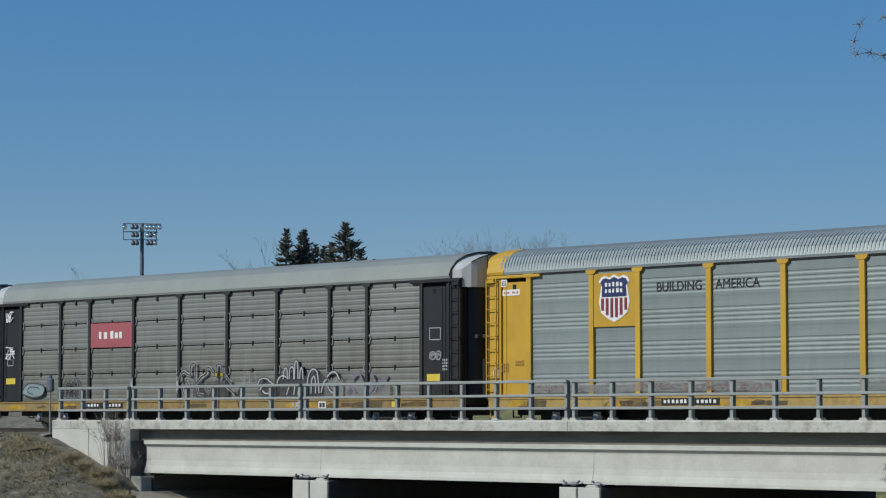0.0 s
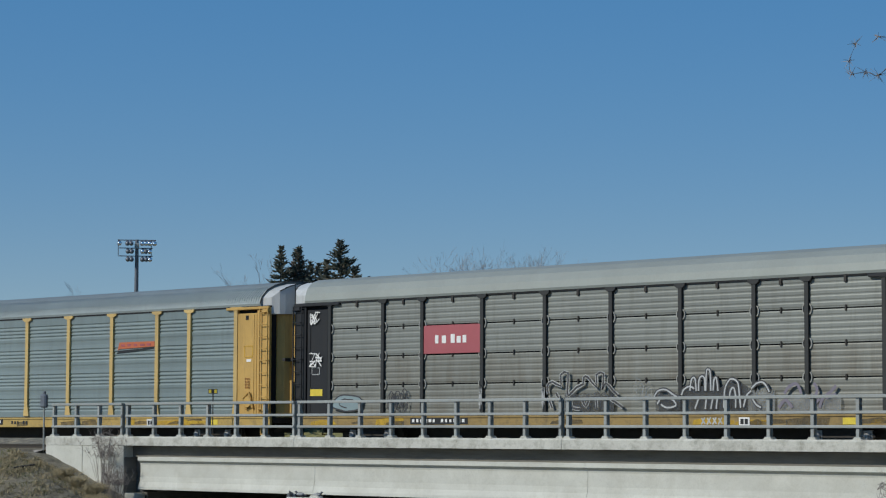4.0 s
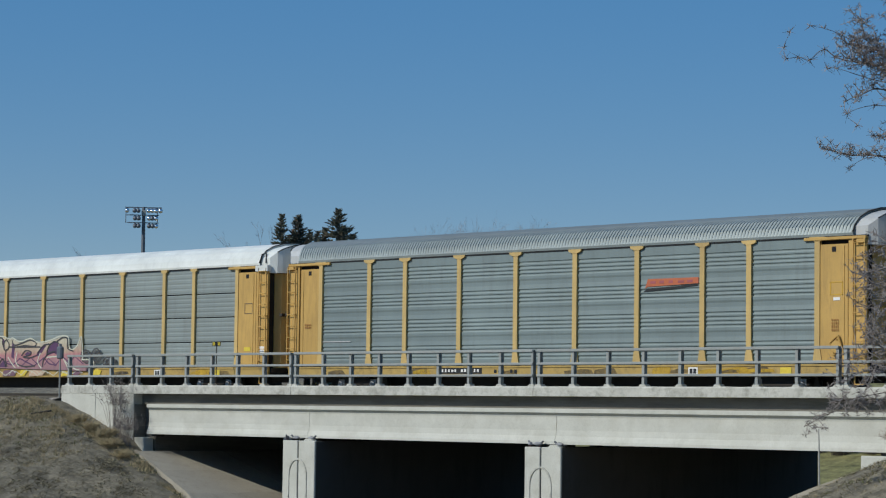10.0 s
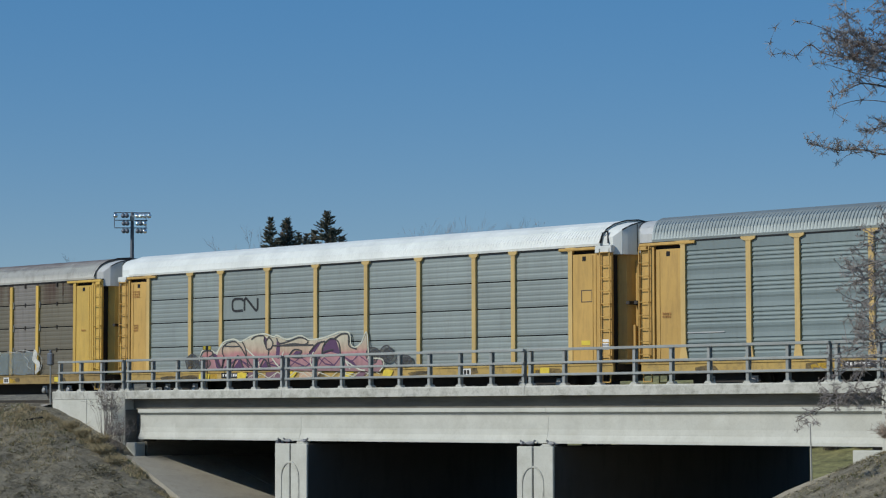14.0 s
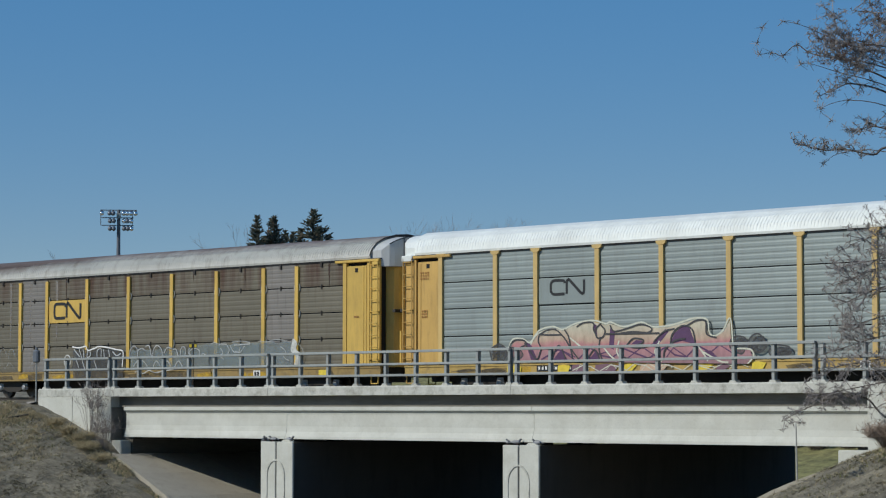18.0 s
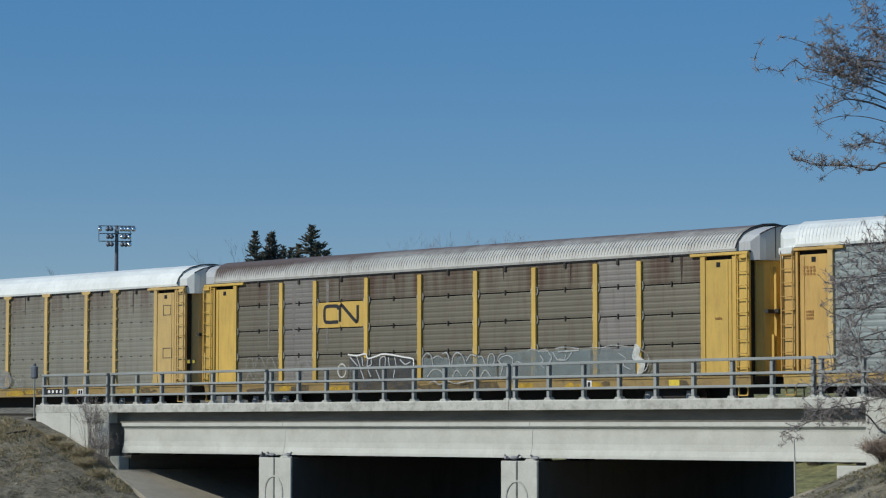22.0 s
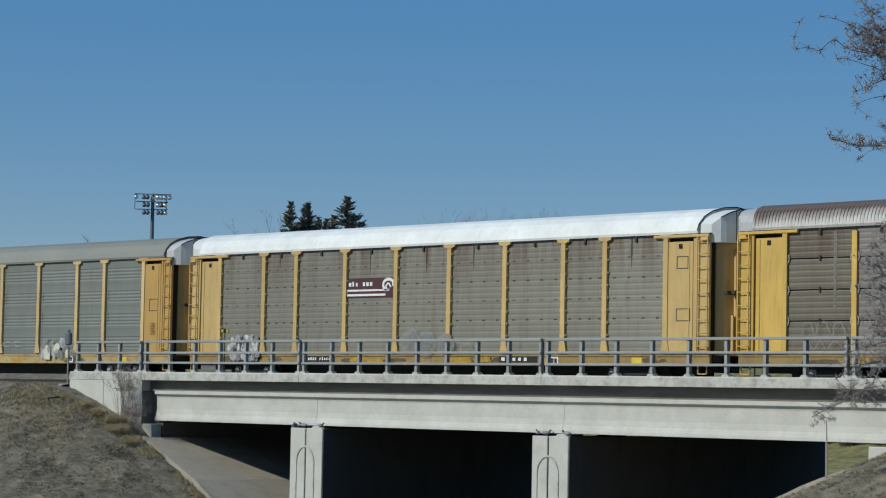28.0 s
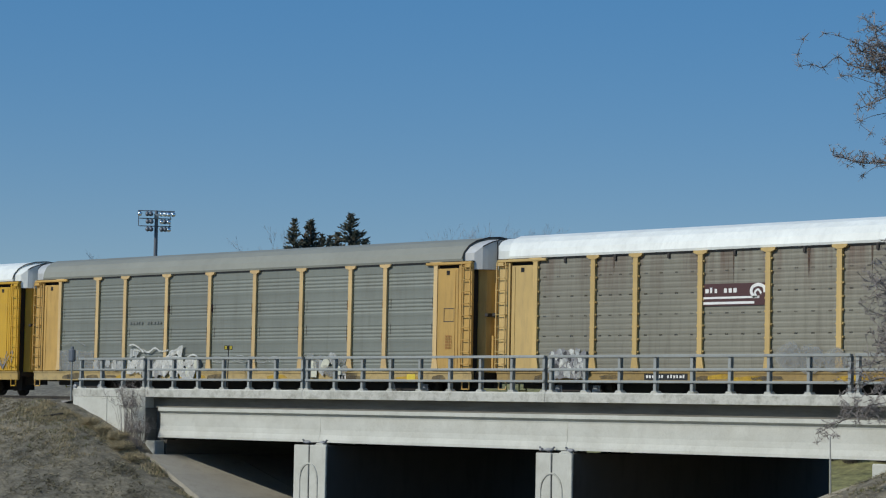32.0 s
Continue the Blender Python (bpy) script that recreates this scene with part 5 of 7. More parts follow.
FINGER_TAG_A = (
    ((16.96, 1.65), (17.12, 1.82), (17.42, 1.85), (17.69, 1.71), (17.87, 1.62)),
    ((17.08, 1.42), (17.28, 1.59), (17.69, 1.54), (17.82, 1.36), (17.46, 1.3), (17.23, 1.4)),
    ((18.05, 1.67), (18.14, 1.84), (18.36, 1.94), (18.56, 1.87)),
    ((18.38, 1.81), (18.45, 2.15), (18.58, 2.18), (18.63, 1.8)),
    ((18.72, 1.8), (18.76, 2.18), (18.94, 2.21), (18.98, 1.8)),
    ((19.0, 1.8), (19.03, 2.35), (19.09, 2.45), (19.18, 2.34), (19.2, 1.8)),
    ((19.29, 1.8), (19.33, 2.14), (19.42, 2.17), (19.48, 1.79)),
)
FINGER_TAG_B = (
    ((19.7, 1.28), (19.74, 1.83), (19.9, 2.1), (20.07, 2.14), (20.24, 2.02), (20.3, 1.65), (20.34, 1.28)),
    ((19.91, 1.28), (19.94, 1.74), (20.07, 1.89), (20.15, 1.65), (20.15, 1.28)),
    ((18.58, 1.26), (18.76, 1.63)),
    ((18.98, 1.25), (19.04, 1.63)),
    ((19.2, 1.25), (19.29, 1.63)),
    ((19.41, 1.25), (19.46, 1.63)),
    ((20.75, 1.61), (20.92, 1.38), (21.11, 1.28)),
    ((20.75, 1.85), (20.97, 2.01), (21.22, 2.01), (21.43, 1.74)),
    ((20.45, 1.31), (20.58, 1.65), (20.75, 1.78)),
)
VIOLET_TAG = (
    ((21.97, 1.69), (22.16, 1.9), (22.43, 1.96), (22.59, 1.68)),
    ((23.04, 1.99), (23.16, 1.79), (23.03, 1.43)),
    ((23.24, 1.26), (23.36, 1.53), (23.64, 1.72), (23.84, 1.91)),
    ((23.48, 1.56), (23.84, 1.65)),
    ((21.76, 1.27), (22.01, 1.5), (22.26, 1.27)),
    ((22.95, 1.27), (23.24, 1.53)),
)
GREY_ARCHES = (
    ((2.67, 1.7), (2.7, 2.04), (2.98, 2.08), (3.11, 1.73)),
    ((3.21, 1.69), (3.27, 2.03), (3.55, 2.11), (3.77, 1.72)),
    ((3.87, 1.68), (3.93, 2.02), (4.18, 2.08), (4.37, 1.72)),
    ((2.67, 1.27), (2.86, 1.52), (3.12, 1.26), (3.37, 1.52), (3.62, 1.26), (3.93, 1.51), (4.31, 1.25)),
    ((5.6, 1.66), (5.78, 1.9), (6.14, 1.98), (6.33, 1.69)),
    ((5.48, 1.32), (5.78, 1.57), (6.03, 1.31)),
)
SMOKE_TAG_TOP = (
    ((8.51, 2.13), (8.98, 2.08), (9.47, 2.13), (9.61, 1.96), (10.07, 2.04), (10.41, 2.11), (10.97, 2.06), (11.53, 1.97), (11.92, 1.92), (12.03, 1.8), (11.97, 1.24)),
)
SMOKE_TAG = (
    ((8.63, 2.02), (9.04, 1.69)),
    ((8.98, 2.06), (9.18, 1.64)),
    ((9.27, 2.01), (9.33, 1.68)),
    ((9.61, 1.96), (9.56, 1.68), (9.78, 1.74), (9.76, 1.92)),
    ((10.24, 1.67), (10.27, 1.95), (10.52, 1.99), (10.52, 1.67)),
    ((10.69, 1.99), (10.75, 1.66)),
    ((11.03, 1.98), (11.11, 1.66)),
    ((11.31, 1.89), (11.58, 1.71), (11.86, 1.8)),
    ((8.81, 1.55), (8.98, 1.24)),
    ((9.21, 1.54), (9.39, 1.19)),
    ((9.61, 1.54), (9.76, 1.27)),
    ((10.04, 1.53), (10.24, 1.18)),
    ((11.03, 1.52), (10.97, 1.22)),
)
BUBBLE_TAG_A = (
    ((12.49, 1.56), (12.49, 1.91), (12.74, 2.09), (12.95, 1.95), (13.01, 1.63)),
    ((13.01, 1.9), (13.28, 1.98), (13.55, 1.86)),
    ((13.49, 2.05), (13.71, 2.09), (13.82, 1.93), (13.9, 1.61)),
    ((13.98, 1.53), (14.03, 1.89), (14.24, 2.08), (14.51, 1.96), (14.69, 1.6)),
    ((14.72, 1.76), (14.93, 1.99), (15.19, 1.94)),
    ((15.3, 1.9), (15.5, 1.9), (15.66, 1.59)),
    ((15.76, 1.55), (15.81, 1.9), (15.97, 2.01), (16.12, 1.85), (16.02, 1.54)),
    ((16.64, 2.0), (16.38, 1.96), (16.28, 1.77), (16.53, 1.57)),
)
BUBBLE_TAG_B = (
    ((12.82, 1.0), (13.09, 1.07), (13.36, 0.95), (13.76, 1.07), (14.16, 0.98), (14.69, 1.04), (15.35, 1.09)),
    ((12.74, 1.24), (13.01, 1.47), (13.36, 1.46), (13.66, 1.22)),
    ((14.03, 1.22), (14.24, 1.45), (14.51, 1.21)),
    ((14.69, 1.21), (14.93, 1.44), (15.19, 1.21)),
    ((15.43, 1.2), (15.66, 1.43), (15.92, 1.2)),
    ((18.69, 2.0), (18.84, 1.84), (18.74, 1.65)),
    ((19.18, 1.76), (19.5, 1.72), (19.77, 1.97)),
    ((18.2, 2.04), (18.69, 2.05)),
    ((19.13, 2.01), (20.1, 2.04)),
)


def painted(car, name, curves, width, mat, y, label, steps=6):
    """Brush strokes along curves, each a part of its own."""
    for i, c in enumerate(curves):
        part(name, Geo().ribbon(curve_pts(list(c), steps, False), width, y - 0.0004 * i, 0.004), mat, car, label)


def bubbles(car, x0, x1, z0, z1, n, mat, width, seed, label, fill=None, arch=False):
    """Rounded outline shapes side by side, drawn with a doubled line; no letters."""
    rnd = random.Random(seed)
    w = (x1 - x0) / n
    for k in range(n):
        cx = x0 + (k + 0.5) * w + rnd.uniform(-0.06, 0.06) * w
        hi = z1 - rnd.uniform(0, 0.22) * (z1 - z0)
        lo = z0 + rnd.uniform(0, 0.10) * (z1 - z0)
        ring = []
        for j in range(9):
            a = 2 * math.pi * j / 9 + rnd.uniform(-0.15, 0.15)
            s = rnd.uniform(0.82, 1.1)
            ring.append((cx + 0.50 * w * s * math.cos(a), (lo + hi) / 2 + 0.5 * (hi - lo) * s * math.sin(a)))
        owner = car
        if fill:
            owner = part("graffiti_fill", Geo().prism(curve_pts(ring, 4)[:-1], -1.5885 - 0.0006 * (k % 4), -1.583), fill, car, label)
        g = Geo().ribbon(curve_pts(ring, 5), width, -1.5925 - 0.0005 * k, 0.003)
        mid = [(cx + (x - cx) * rnd.uniform(0.42, 0.6), (lo + hi) / 2 + (z - (lo + hi) / 2) * rnd.uniform(0.4, 0.62)) for x, z in ring[(1 if arch else 0):(6 if arch else 8)]]
        g.ribbon(curve_pts(mid, 5, False), width * 0.8, -1.5945 - 0.0005 * k, 0.003)
        if rnd.random() < 0.7:
            g.ribbon(curve_pts([(cx - 0.3 * w, lo + 0.1), (cx + rnd.uniform(-0.1, 0.1) * w, (lo + hi) / 2), (cx + 0.35 * w, hi - 0.1)], 5, False), width * 0.7, -1.5965 - 0.0005 * k, 0.003)
        part("graffiti_line", g, mat, owner, label)


def spikes(car, x0, x1, z0, z1, n, mat, width, seed, label, y=-1.600):
    """A jagged hand-drawn line that zigzags along, with cross strokes."""
    rnd = random.Random(seed)
    pts, w = [], (x1 - x0) / n
    for k in range(n):
        pts += [(x0 + k * w, z0 + rnd.uniform(0, 0.25) * (z1 - z0)), (x0 + (k + 0.35 + rnd.uniform(-0.1, 0.15)) * w, z1 - rnd.uniform(0, 0.2) * (z1 - z0)), (x0 + (k + 0.7) * w, z0 + rnd.uniform(0.3, 0.65) * (z1 - z0))]
    part("graffiti_line", Geo().ribbon(pts, width, y, 0.003), mat, car, label)
    for k in range(n):
        a = x0 + (k + rnd.uniform(0.1, 0.6)) * w
        part("graffiti_line", Geo().ribbon([(a, z0 + rnd.uniform(0, 0.3) * (z1 - z0)), (a + rnd.uniform(0.15, 0.5) * w, z1 - rnd.uniform(0.05, 0.4) * (z1 - z0)), (a + rnd.uniform(0.4, 0.8) * w, z0 + rnd.uniform(0.1, 0.5) * (z1 - z0))], width * 0.7, y - 0.0006 * (k + 1), 0.003), mat, car, label)



def build_train():
    # blue-grey car with fresh yellow ends and a striped shield
    c = railcar(57.40, "blue-grey ribbed railcar with bright yellow ends and striped shield", M_YELLOW_FRESH, M_SHEET_COOL, M_ROOF_SILVER, 0.035, M_YELLOW_FRESH, grooves=0.011, roof_end=M_YELLOW_FRESH)
    part("emblem_panel", Geo().box(4.66, 6.57, -1.545, -1.475, 3.28, 4.98, 0.01), M_YELLOW_FRESH, c, "yellow emblem panel")
    shield(c, 5.62, 4.18, 1.30, 1.50)
    for words, x in (("BUILDING", 7.30), ("AMERICA", 9.66)):
        part("slogan", text_geo(words, 0.42, M_INK, 0.97), None, c, "dark blue slogan lettering", at=pose(x, -1.4935, 4.33))
    car_number(c, 7.5, 2.3)
    patch(c, 2.0, 12.2, 1.22, 1.55, M_VEIL, 3, "faded overpainted band", 0.08)
    patch(c, 15.0, 21.0, 1.22, 1.50, M_VEIL, 5, "faded overpainted band", 0.08)
    graffiti(c, 2.2, 4.4, 1.2, 1.5, 7, M_REDVEIL, (), 0.03, 7, "thin dull red scrawl")
    graffiti(c, 6.8, 12.0, 1.2, 1.5, 14, M_REDVEIL, (), 0.028, 8, "thin dull red scrawl")
    part("notice", Geo().box(0.72, 1.50, -1.556, -1.548, 4.42, 4.62), M_WHITE, c, "white notice")
    part("notice", Geo().box(0.66, 0.92, -1.556, -1.548, 4.72, 4.96), M_WHITE, c, "white notice")
    bars(c, "notice_bar", 0.78, 1.44, 4.47, 4.57, 7, M_ORANGE, -1.558)
    bars(c, "notice_bar", 0.69, 0.89, 4.76, 4.92, 3, M_INK, -1.558, lines=3)
    corner_writing(c, 0.66, 1.9, M_INK, 3, 3, 0.35)
    corner_writing(c, 1.30, 2.1, M_INK, 4, 2, 0.40)
    framed_plate(c, 0.30, 1.70, 0.26, 0.34, M_WHITE)

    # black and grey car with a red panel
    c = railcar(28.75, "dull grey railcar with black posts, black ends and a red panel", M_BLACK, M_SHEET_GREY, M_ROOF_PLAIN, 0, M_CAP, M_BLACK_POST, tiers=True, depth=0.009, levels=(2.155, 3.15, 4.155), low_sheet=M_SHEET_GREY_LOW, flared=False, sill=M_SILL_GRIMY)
    part("emblem_panel", Geo().box(6.67, 9.36, -1.545, -1.475, 3.172, 4.133, 0.008), M_RED, c, "faded red panel")
    bars(c, "emblem_bar", 7.20, 7.85, 3.46, 3.86, 2, M_WHITE, -1.548, "white emblem bars", 1, 21)
    bars(c, "emblem_bar", 7.95, 8.8, 3.46, 3.86, 3, M_WHITE, -1.548, "white emblem bars", 1, 23)
    car_number(c, 6.0, 2.75)
    graffiti(c, 0.95, 1.42, 4.35, 4.75, 2, M_WHITE, (), 0.045, 31, "white scrawl", 2)
    graffiti(c, 0.90, 1.55, 2.85, 3.35, 2, M_WHITE, (), 0.045, 32, "white scrawl", 3)
    framed_plate(c, 0.98, 2.55, 0.42, 0.26, M_PALE)
    part("placard", Geo().box(0.86, 1.55, -1.556, -1.548, 1.80, 2.04, 0.004), M_LABEL, c, "yellow placard")
    part("placard", Geo().box(25.78, 26.42, -1.556, -1.548, 1.66, 1.90, 0.004), M_LABEL, c, "yellow placard")
    framed_plate(c, 25.9, 3.05, 0.55, 0.42, M_PALE)
    bubbles(c, 25.95, 26.5, 2.35, 2.7, 2, M_PALE, 0.03, 33, "small white scrawl")
    corner_writing(c, 26.55, 2.0, M_PALE, 8, 4, 0.35)
    bubbles(c, 2.1, 3.6, 1.15, 1.95, 1, M_DKLINE, 0.05, 34, "pale blue painted shape", M_PALEBLUE)
    bubbles(c, 4.95, 5.95, 1.2, 2.05, 3, M_DKLINE, 0.035, 35, "dark scrawl")
    spikes(c, 4.95, 5.95, 1.2, 2.0, 3, M_DKLINE, 0.035, 135, "dark scrawl")
    patch(c, 13.2, 15.3, 1.2, 1.75, M_SMOKE, 36, "smoky ground behind a dark scrawl", 0.08)
    painted(c, "graffiti_line", ANGLE_TAG, 0.125, M_CHALK, -1.594, "pale edge behind a dark scrawl", 2)
    painted(c, "graffiti_line", ANGLE_TAG, 0.065, M_DKLINE, -1.602, "dark angular scrawl", 2)
    bubbles(c, 16.1, 16.9, 1.55, 2.2, 2, M_VEIL, 0.05, 37, "pale smudged scrawl")
    patch(c, 17.0, 18.0, 1.2, 1.75, M_SMOKE, 38, "white and charcoal painted shapes", 0.08)
    patch(c, 18.05, 20.6, 1.15, 1.98, M_SMOKE, 39, "white and charcoal painted shapes", 0.10)
    painted(c, "graffiti_line", FINGER_TAG_A + FINGER_TAG_B, 0.13, M_DKLINE, -1.594, "charcoal shading of painted fingers")
    painted(c, "graffiti_line", FINGER_TAG_A + FINGER_TAG_B, 0.05, M_PALE, -1.604, "white painted finger outlines")
    patch(c, 20.6, 21.6, 1.15, 1.8, M_VEIL, 40, "pale painted shapes", 0.1)
    patch(c, 21.7, 24.0, 1.15, 1.62, M_VEIL, 41, "violet-grey painted shapes", 0.1)
    painted(c, "graffiti_line", VIOLET_TAG, 0.10, M_VIOLETGREY, -1.600, "violet-grey painted shapes")
    for k in range(4):
        a = 18.75 + 0.22 * k
        part("graffiti_line", Geo().ribbon([(a, 0.78), (a + 0.14, 1.0)], 0.05, -1.512, 0.004).ribbon([(a + 0.15, 0.80), (a + 0.01, 0.98)], 0.05, -1.5125, 0.004), M_PALE, c, "white crossed strokes on the sill")
    for x in (9.44, 12.28):
        spikes(c, x - 0.07, x + 0.07, 1.25, 2.1, 3, M_PALE, 0.025, 140, "small white scribble on the post", -1.600)

    # blue-grey car with a small orange mark
    c = railcar(0.0, "blue-grey ribbed railcar with yellow ends and a small orange mark", M_YELLOW, M_SHEET_BLUE, M_ROOF_SILVER, 0.035, M_CAP, M_YELLOW_PALE, grooves=0.030, flared=True)
    part("emblem", Geo().prism([(18.30, 3.66), (18.42, 3.98), (20.62, 3.98), (20.62, 3.78), (18.42, 3.72)], -1.522, -1.512), M_ORANGE, c, "orange emblem bar")
    part("emblem_shadow", Geo().prism([(18.22, 3.54), (18.40, 3.66), (20.6, 3.75), (20.6, 3.70)], -1.522, -1.512), M_INK, c)
    bars(c, "emblem_bar", 18.5, 20.5, 3.80, 3.93, 5, M_RED, -1.524, seed=9)
    car_number(c, 8.3, 2.3)
    bars(c, "number_bar", 11.2, 12.4, 0.8, 0.98, 6, M_INK, -1.512, seed=12)
    corner_writing(c, 1.0, 2.55, M_INK, 5, 2, 0.4)
    framed_plate(c, 26.0, 3.25, 0.48, 0.42, M_YELLOW_FRESH)
    part("placard", Geo().box(26.12, 26.38, -1.556, -1.548, 3.08, 3.18, 0.002), M_WHITE, c, "white sticker")
    corner_writing(c, 26.05, 2.1, M_INK, 6, 4, 0.3)
    part("scratch", Geo().box(1.98, 3.6, -1.522, -1.514, 2.02, 2.06), M_PALE, c)
    part("brake_wheel", Geo().tube([(26.2, -1.60, 1.35), (26.05, -1.62, 1.75), (26.35, -1.62, 1.95), (26.55, -1.60, 1.4)], 0.05, 6).disc(26.3, -1.66, -1.62, 1.62, 0.2, 14), M_YELLOW, c)

    # pale car, white roof, pink painted shapes
    c = railcar(-28.64, "pale grey railcar with white roof, yellow posts and pink graffiti", M_YELLOW, M_SHEET_LIGHT, M_ROOF_WHITE, 0.014, M_ROOF_WHITE, M_YELLOW_PALE, tiers=True, depth=0.0065)
    part("emblem_panel", Geo().box(6.72, 9.31, -1.512, -1.506, 3.14, 4.02), M_SHEET_LIGHT, c)
    loop_mark(c, 7.28, 8.82, 3.47, 3.94, M_INK, -1.522, 0.10)
    part("graffiti_fill", Geo().prism(list(PINK_BODY), -1.588, -1.580), M_FADE, c, "spray-painted body fading from cream to pink")
    for i, sh in enumerate(PINK_SHADES):
        part("graffiti_fill", Geo().prism(list(sh), -1.591 - 0.0004 * i, -1.586), M_PURPLE, c, "dark purple shading")
    painted(c, "graffiti_line", PINK_RIM_A + PINK_RIM_B + PINK_RIM_C, 0.055, M_CREAM, -1.597, "pale green-white rim")
    painted(c, "graffiti_line", PINK_LINES_A + PINK_LINES_B + PINK_LINES_C, 0.055, M_DKLINE, -1.606, "thin dark outline")
    spikes(c, 6.9, 15.0, 1.12, 1.62, 5, M_PURPLE, 0.06, 68, "purple inner strokes", -1.5935)
    bubbles(c, 4.35, 6.0, 1.12, 1.78, 2, M_DKLINE, 0.045, 15, "dark rounded painted shapes", M_SMOKE)
    bubbles(c, 15.2, 16.7, 1.25, 1.98, 2, M_DKLINE, 0.05, 16, "dark rounded painted shapes", M_SMOKE)
    bubbles(c, 16.8, 17.7, 1.12, 1.62, 1, M_DKLINE, 0.05, 18, "dark rounded painted shapes", M_SMOKE)
    for a, b, mt, sd in ((5.2, 5.9, M_LABEL, 1), (7.6, 8.2, M_LABEL, 2), (8.25, 8.9, M_MAUVE, 3), (9.3, 10.4, M_MAUVE, 4), (10.6, 11.2, M_LABEL, 5), (11.3, 12.6, M_PEACH, 6), (13.7, 14.5, M_LABEL, 7), (14.55, 15.3, M_MAUVE, 8), (16.0, 16.6, M_LABEL, 3)):
        part("graffiti_fill", Geo().prism([(a, 0.74), (a + 0.1 * sd / 8, 1.0), ((a + b) / 2, 1.03), (b, 0.98), (b - 0.05 * sd, 0.76)], -1.536, -1.531), mt, c, "bright sprayed patch on the sill")
    spikes(c, 8.3, 15.6, 0.75, 1.05, 6, M_CREAM, 0.035, 20, "pale zigzag stroke", -1.539)
    car_number(c, 6.6, 2.2)
    corner_writing(c, 0.85, 4.2, M_STENCIL, 17, 3, 0.5)
    corner_writing(c, 0.95, 2.8, M_STENCIL, 18, 3, 0.3)
    framed_plate(c, 26.0, 3.2, 0.5, 0.42, M_DKLINE)
    part("placard", Geo().box(26.0, 26.4, -1.556, -1.548, 1.72, 1.88, 0.002), M_LABEL, c, "yellow placard")
    part("placard", Geo().box(26.95, 27.25, -1.556, -1.548, 1.55, 1.9, 0.002), M_WHITE, c, "white sticker")
    part("corner_casting", Geo().box(26.7, 27.45, -1.64, -1.44, 4.86, 5.1, 0.02), M_ROOF_WHITE, c, "white corner casting")
    part("corner_casting", Geo().box(-0.05, 0.5, -1.64, -1.44, 4.9, 5.12, 0.02), M_ROOF_WHITE, c, "white corner casting")
    part("grab_hoop", Geo().tube([(26.85, -1.5, 5.2), (26.95, -1.5, 5.55), (27.1, -1.4, 5.62), (27.2, -1.5, 5.2)], 0.03, 6), M_INK, c)

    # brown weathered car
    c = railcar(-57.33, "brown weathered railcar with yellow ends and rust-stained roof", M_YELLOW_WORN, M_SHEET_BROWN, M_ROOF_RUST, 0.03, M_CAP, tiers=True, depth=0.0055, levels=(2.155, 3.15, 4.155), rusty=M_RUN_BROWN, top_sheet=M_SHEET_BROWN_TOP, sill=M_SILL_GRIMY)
    part("emblem_panel", Geo().box(6.70, 9.33, -1.515, -1.506, 3.172, 4.133), M_YELLOW_WORN, c, "yellow emblem panel")
    loop_mark(c, 7.10, 8.95, 3.38, 3.98, M_INK, -1.525, 0.13)
    for a in (4.70, 20.86):
        for z0, z1 in ((1.10, 2.133), (2.177, 3.128), (3.172, 4.133), (4.177, 5.08)):
            part("replaced_panel", sheet_mesh(1.72, z1 - z0, 0.19, 0.005, M_SHEET_MAUVE), None, c, at=pose(a + 0.04, -1.482, z0))
    # washed dirt that has run down the first bays
    rnd = random.Random(77)
    for a, b in zip(BAYS, BAYS[1:]):
        if a < 8:
            x, w = rnd.uniform(a + 0.4, b - 0.4), rnd.uniform(0.05, 0.12)
            part("rust_stain", Geo().prism([(x - w, 4.98), (x + w, 5.0), (x + 0.7 * w, 3.2), (x + 0.2 * w, 2.3), (x - 0.5 * w, 2.6), (x - 0.8 * w, 3.9)], -1.4866, -1.480), M_PALERUN, c, "pale run of washed dirt")
    patch(c, 8.55, 12.0, 0.80, 1.98, M_SMOKE, 41, "smoky dark painted ground", 0.05)
    painted(c, "graffiti_line", SMOKE_TAG_TOP, 0.055, M_WHITE, -1.606, "thick white stroke")
    painted(c, "graffiti_line", SMOKE_TAG, 0.045, M_PALE, -1.600, "thin white strokes")
    part("graffiti_line", Geo().ribbon([(8.17 + 0.22 * math.cos(a), 1.53 + 0.25 * math.sin(a)) for a in np.linspace(0, 2 * math.pi, 22)], 0.055, -1.603, 0.004), M_BLANC, c, "white ring")
    patch(c, 12.5, 16.2, 1.12, 1.92, M_BLUEVEIL, 43, "pale outlined bubble shapes", 0.08)
    painted(c, "graffiti_line", BUBBLE_TAG_A + BUBBLE_TAG_B, 0.05, M_CHALK, -1.600, "pale bubble outlines")
    painted(c, "graffiti_line", BUBBLE_TAG_A, 0.12, M_SMOKE, -1.594, "dark shading of the bubbles")
    patch(c, 16.3, 22.6, 1.12, 2.08, M_BLUEVEIL, 42, "thin pale blue painted band", 0.05)
    patch(c, 17.9, 20.6, 1.12, 2.06, M_BLUEVEIL, 44, "thin pale blue painted band", 0.06)
    painted(c, "graffiti_line", BAND_TAG, 0.035, M_CHALK, -1.604, "broken white outline of the pale band")
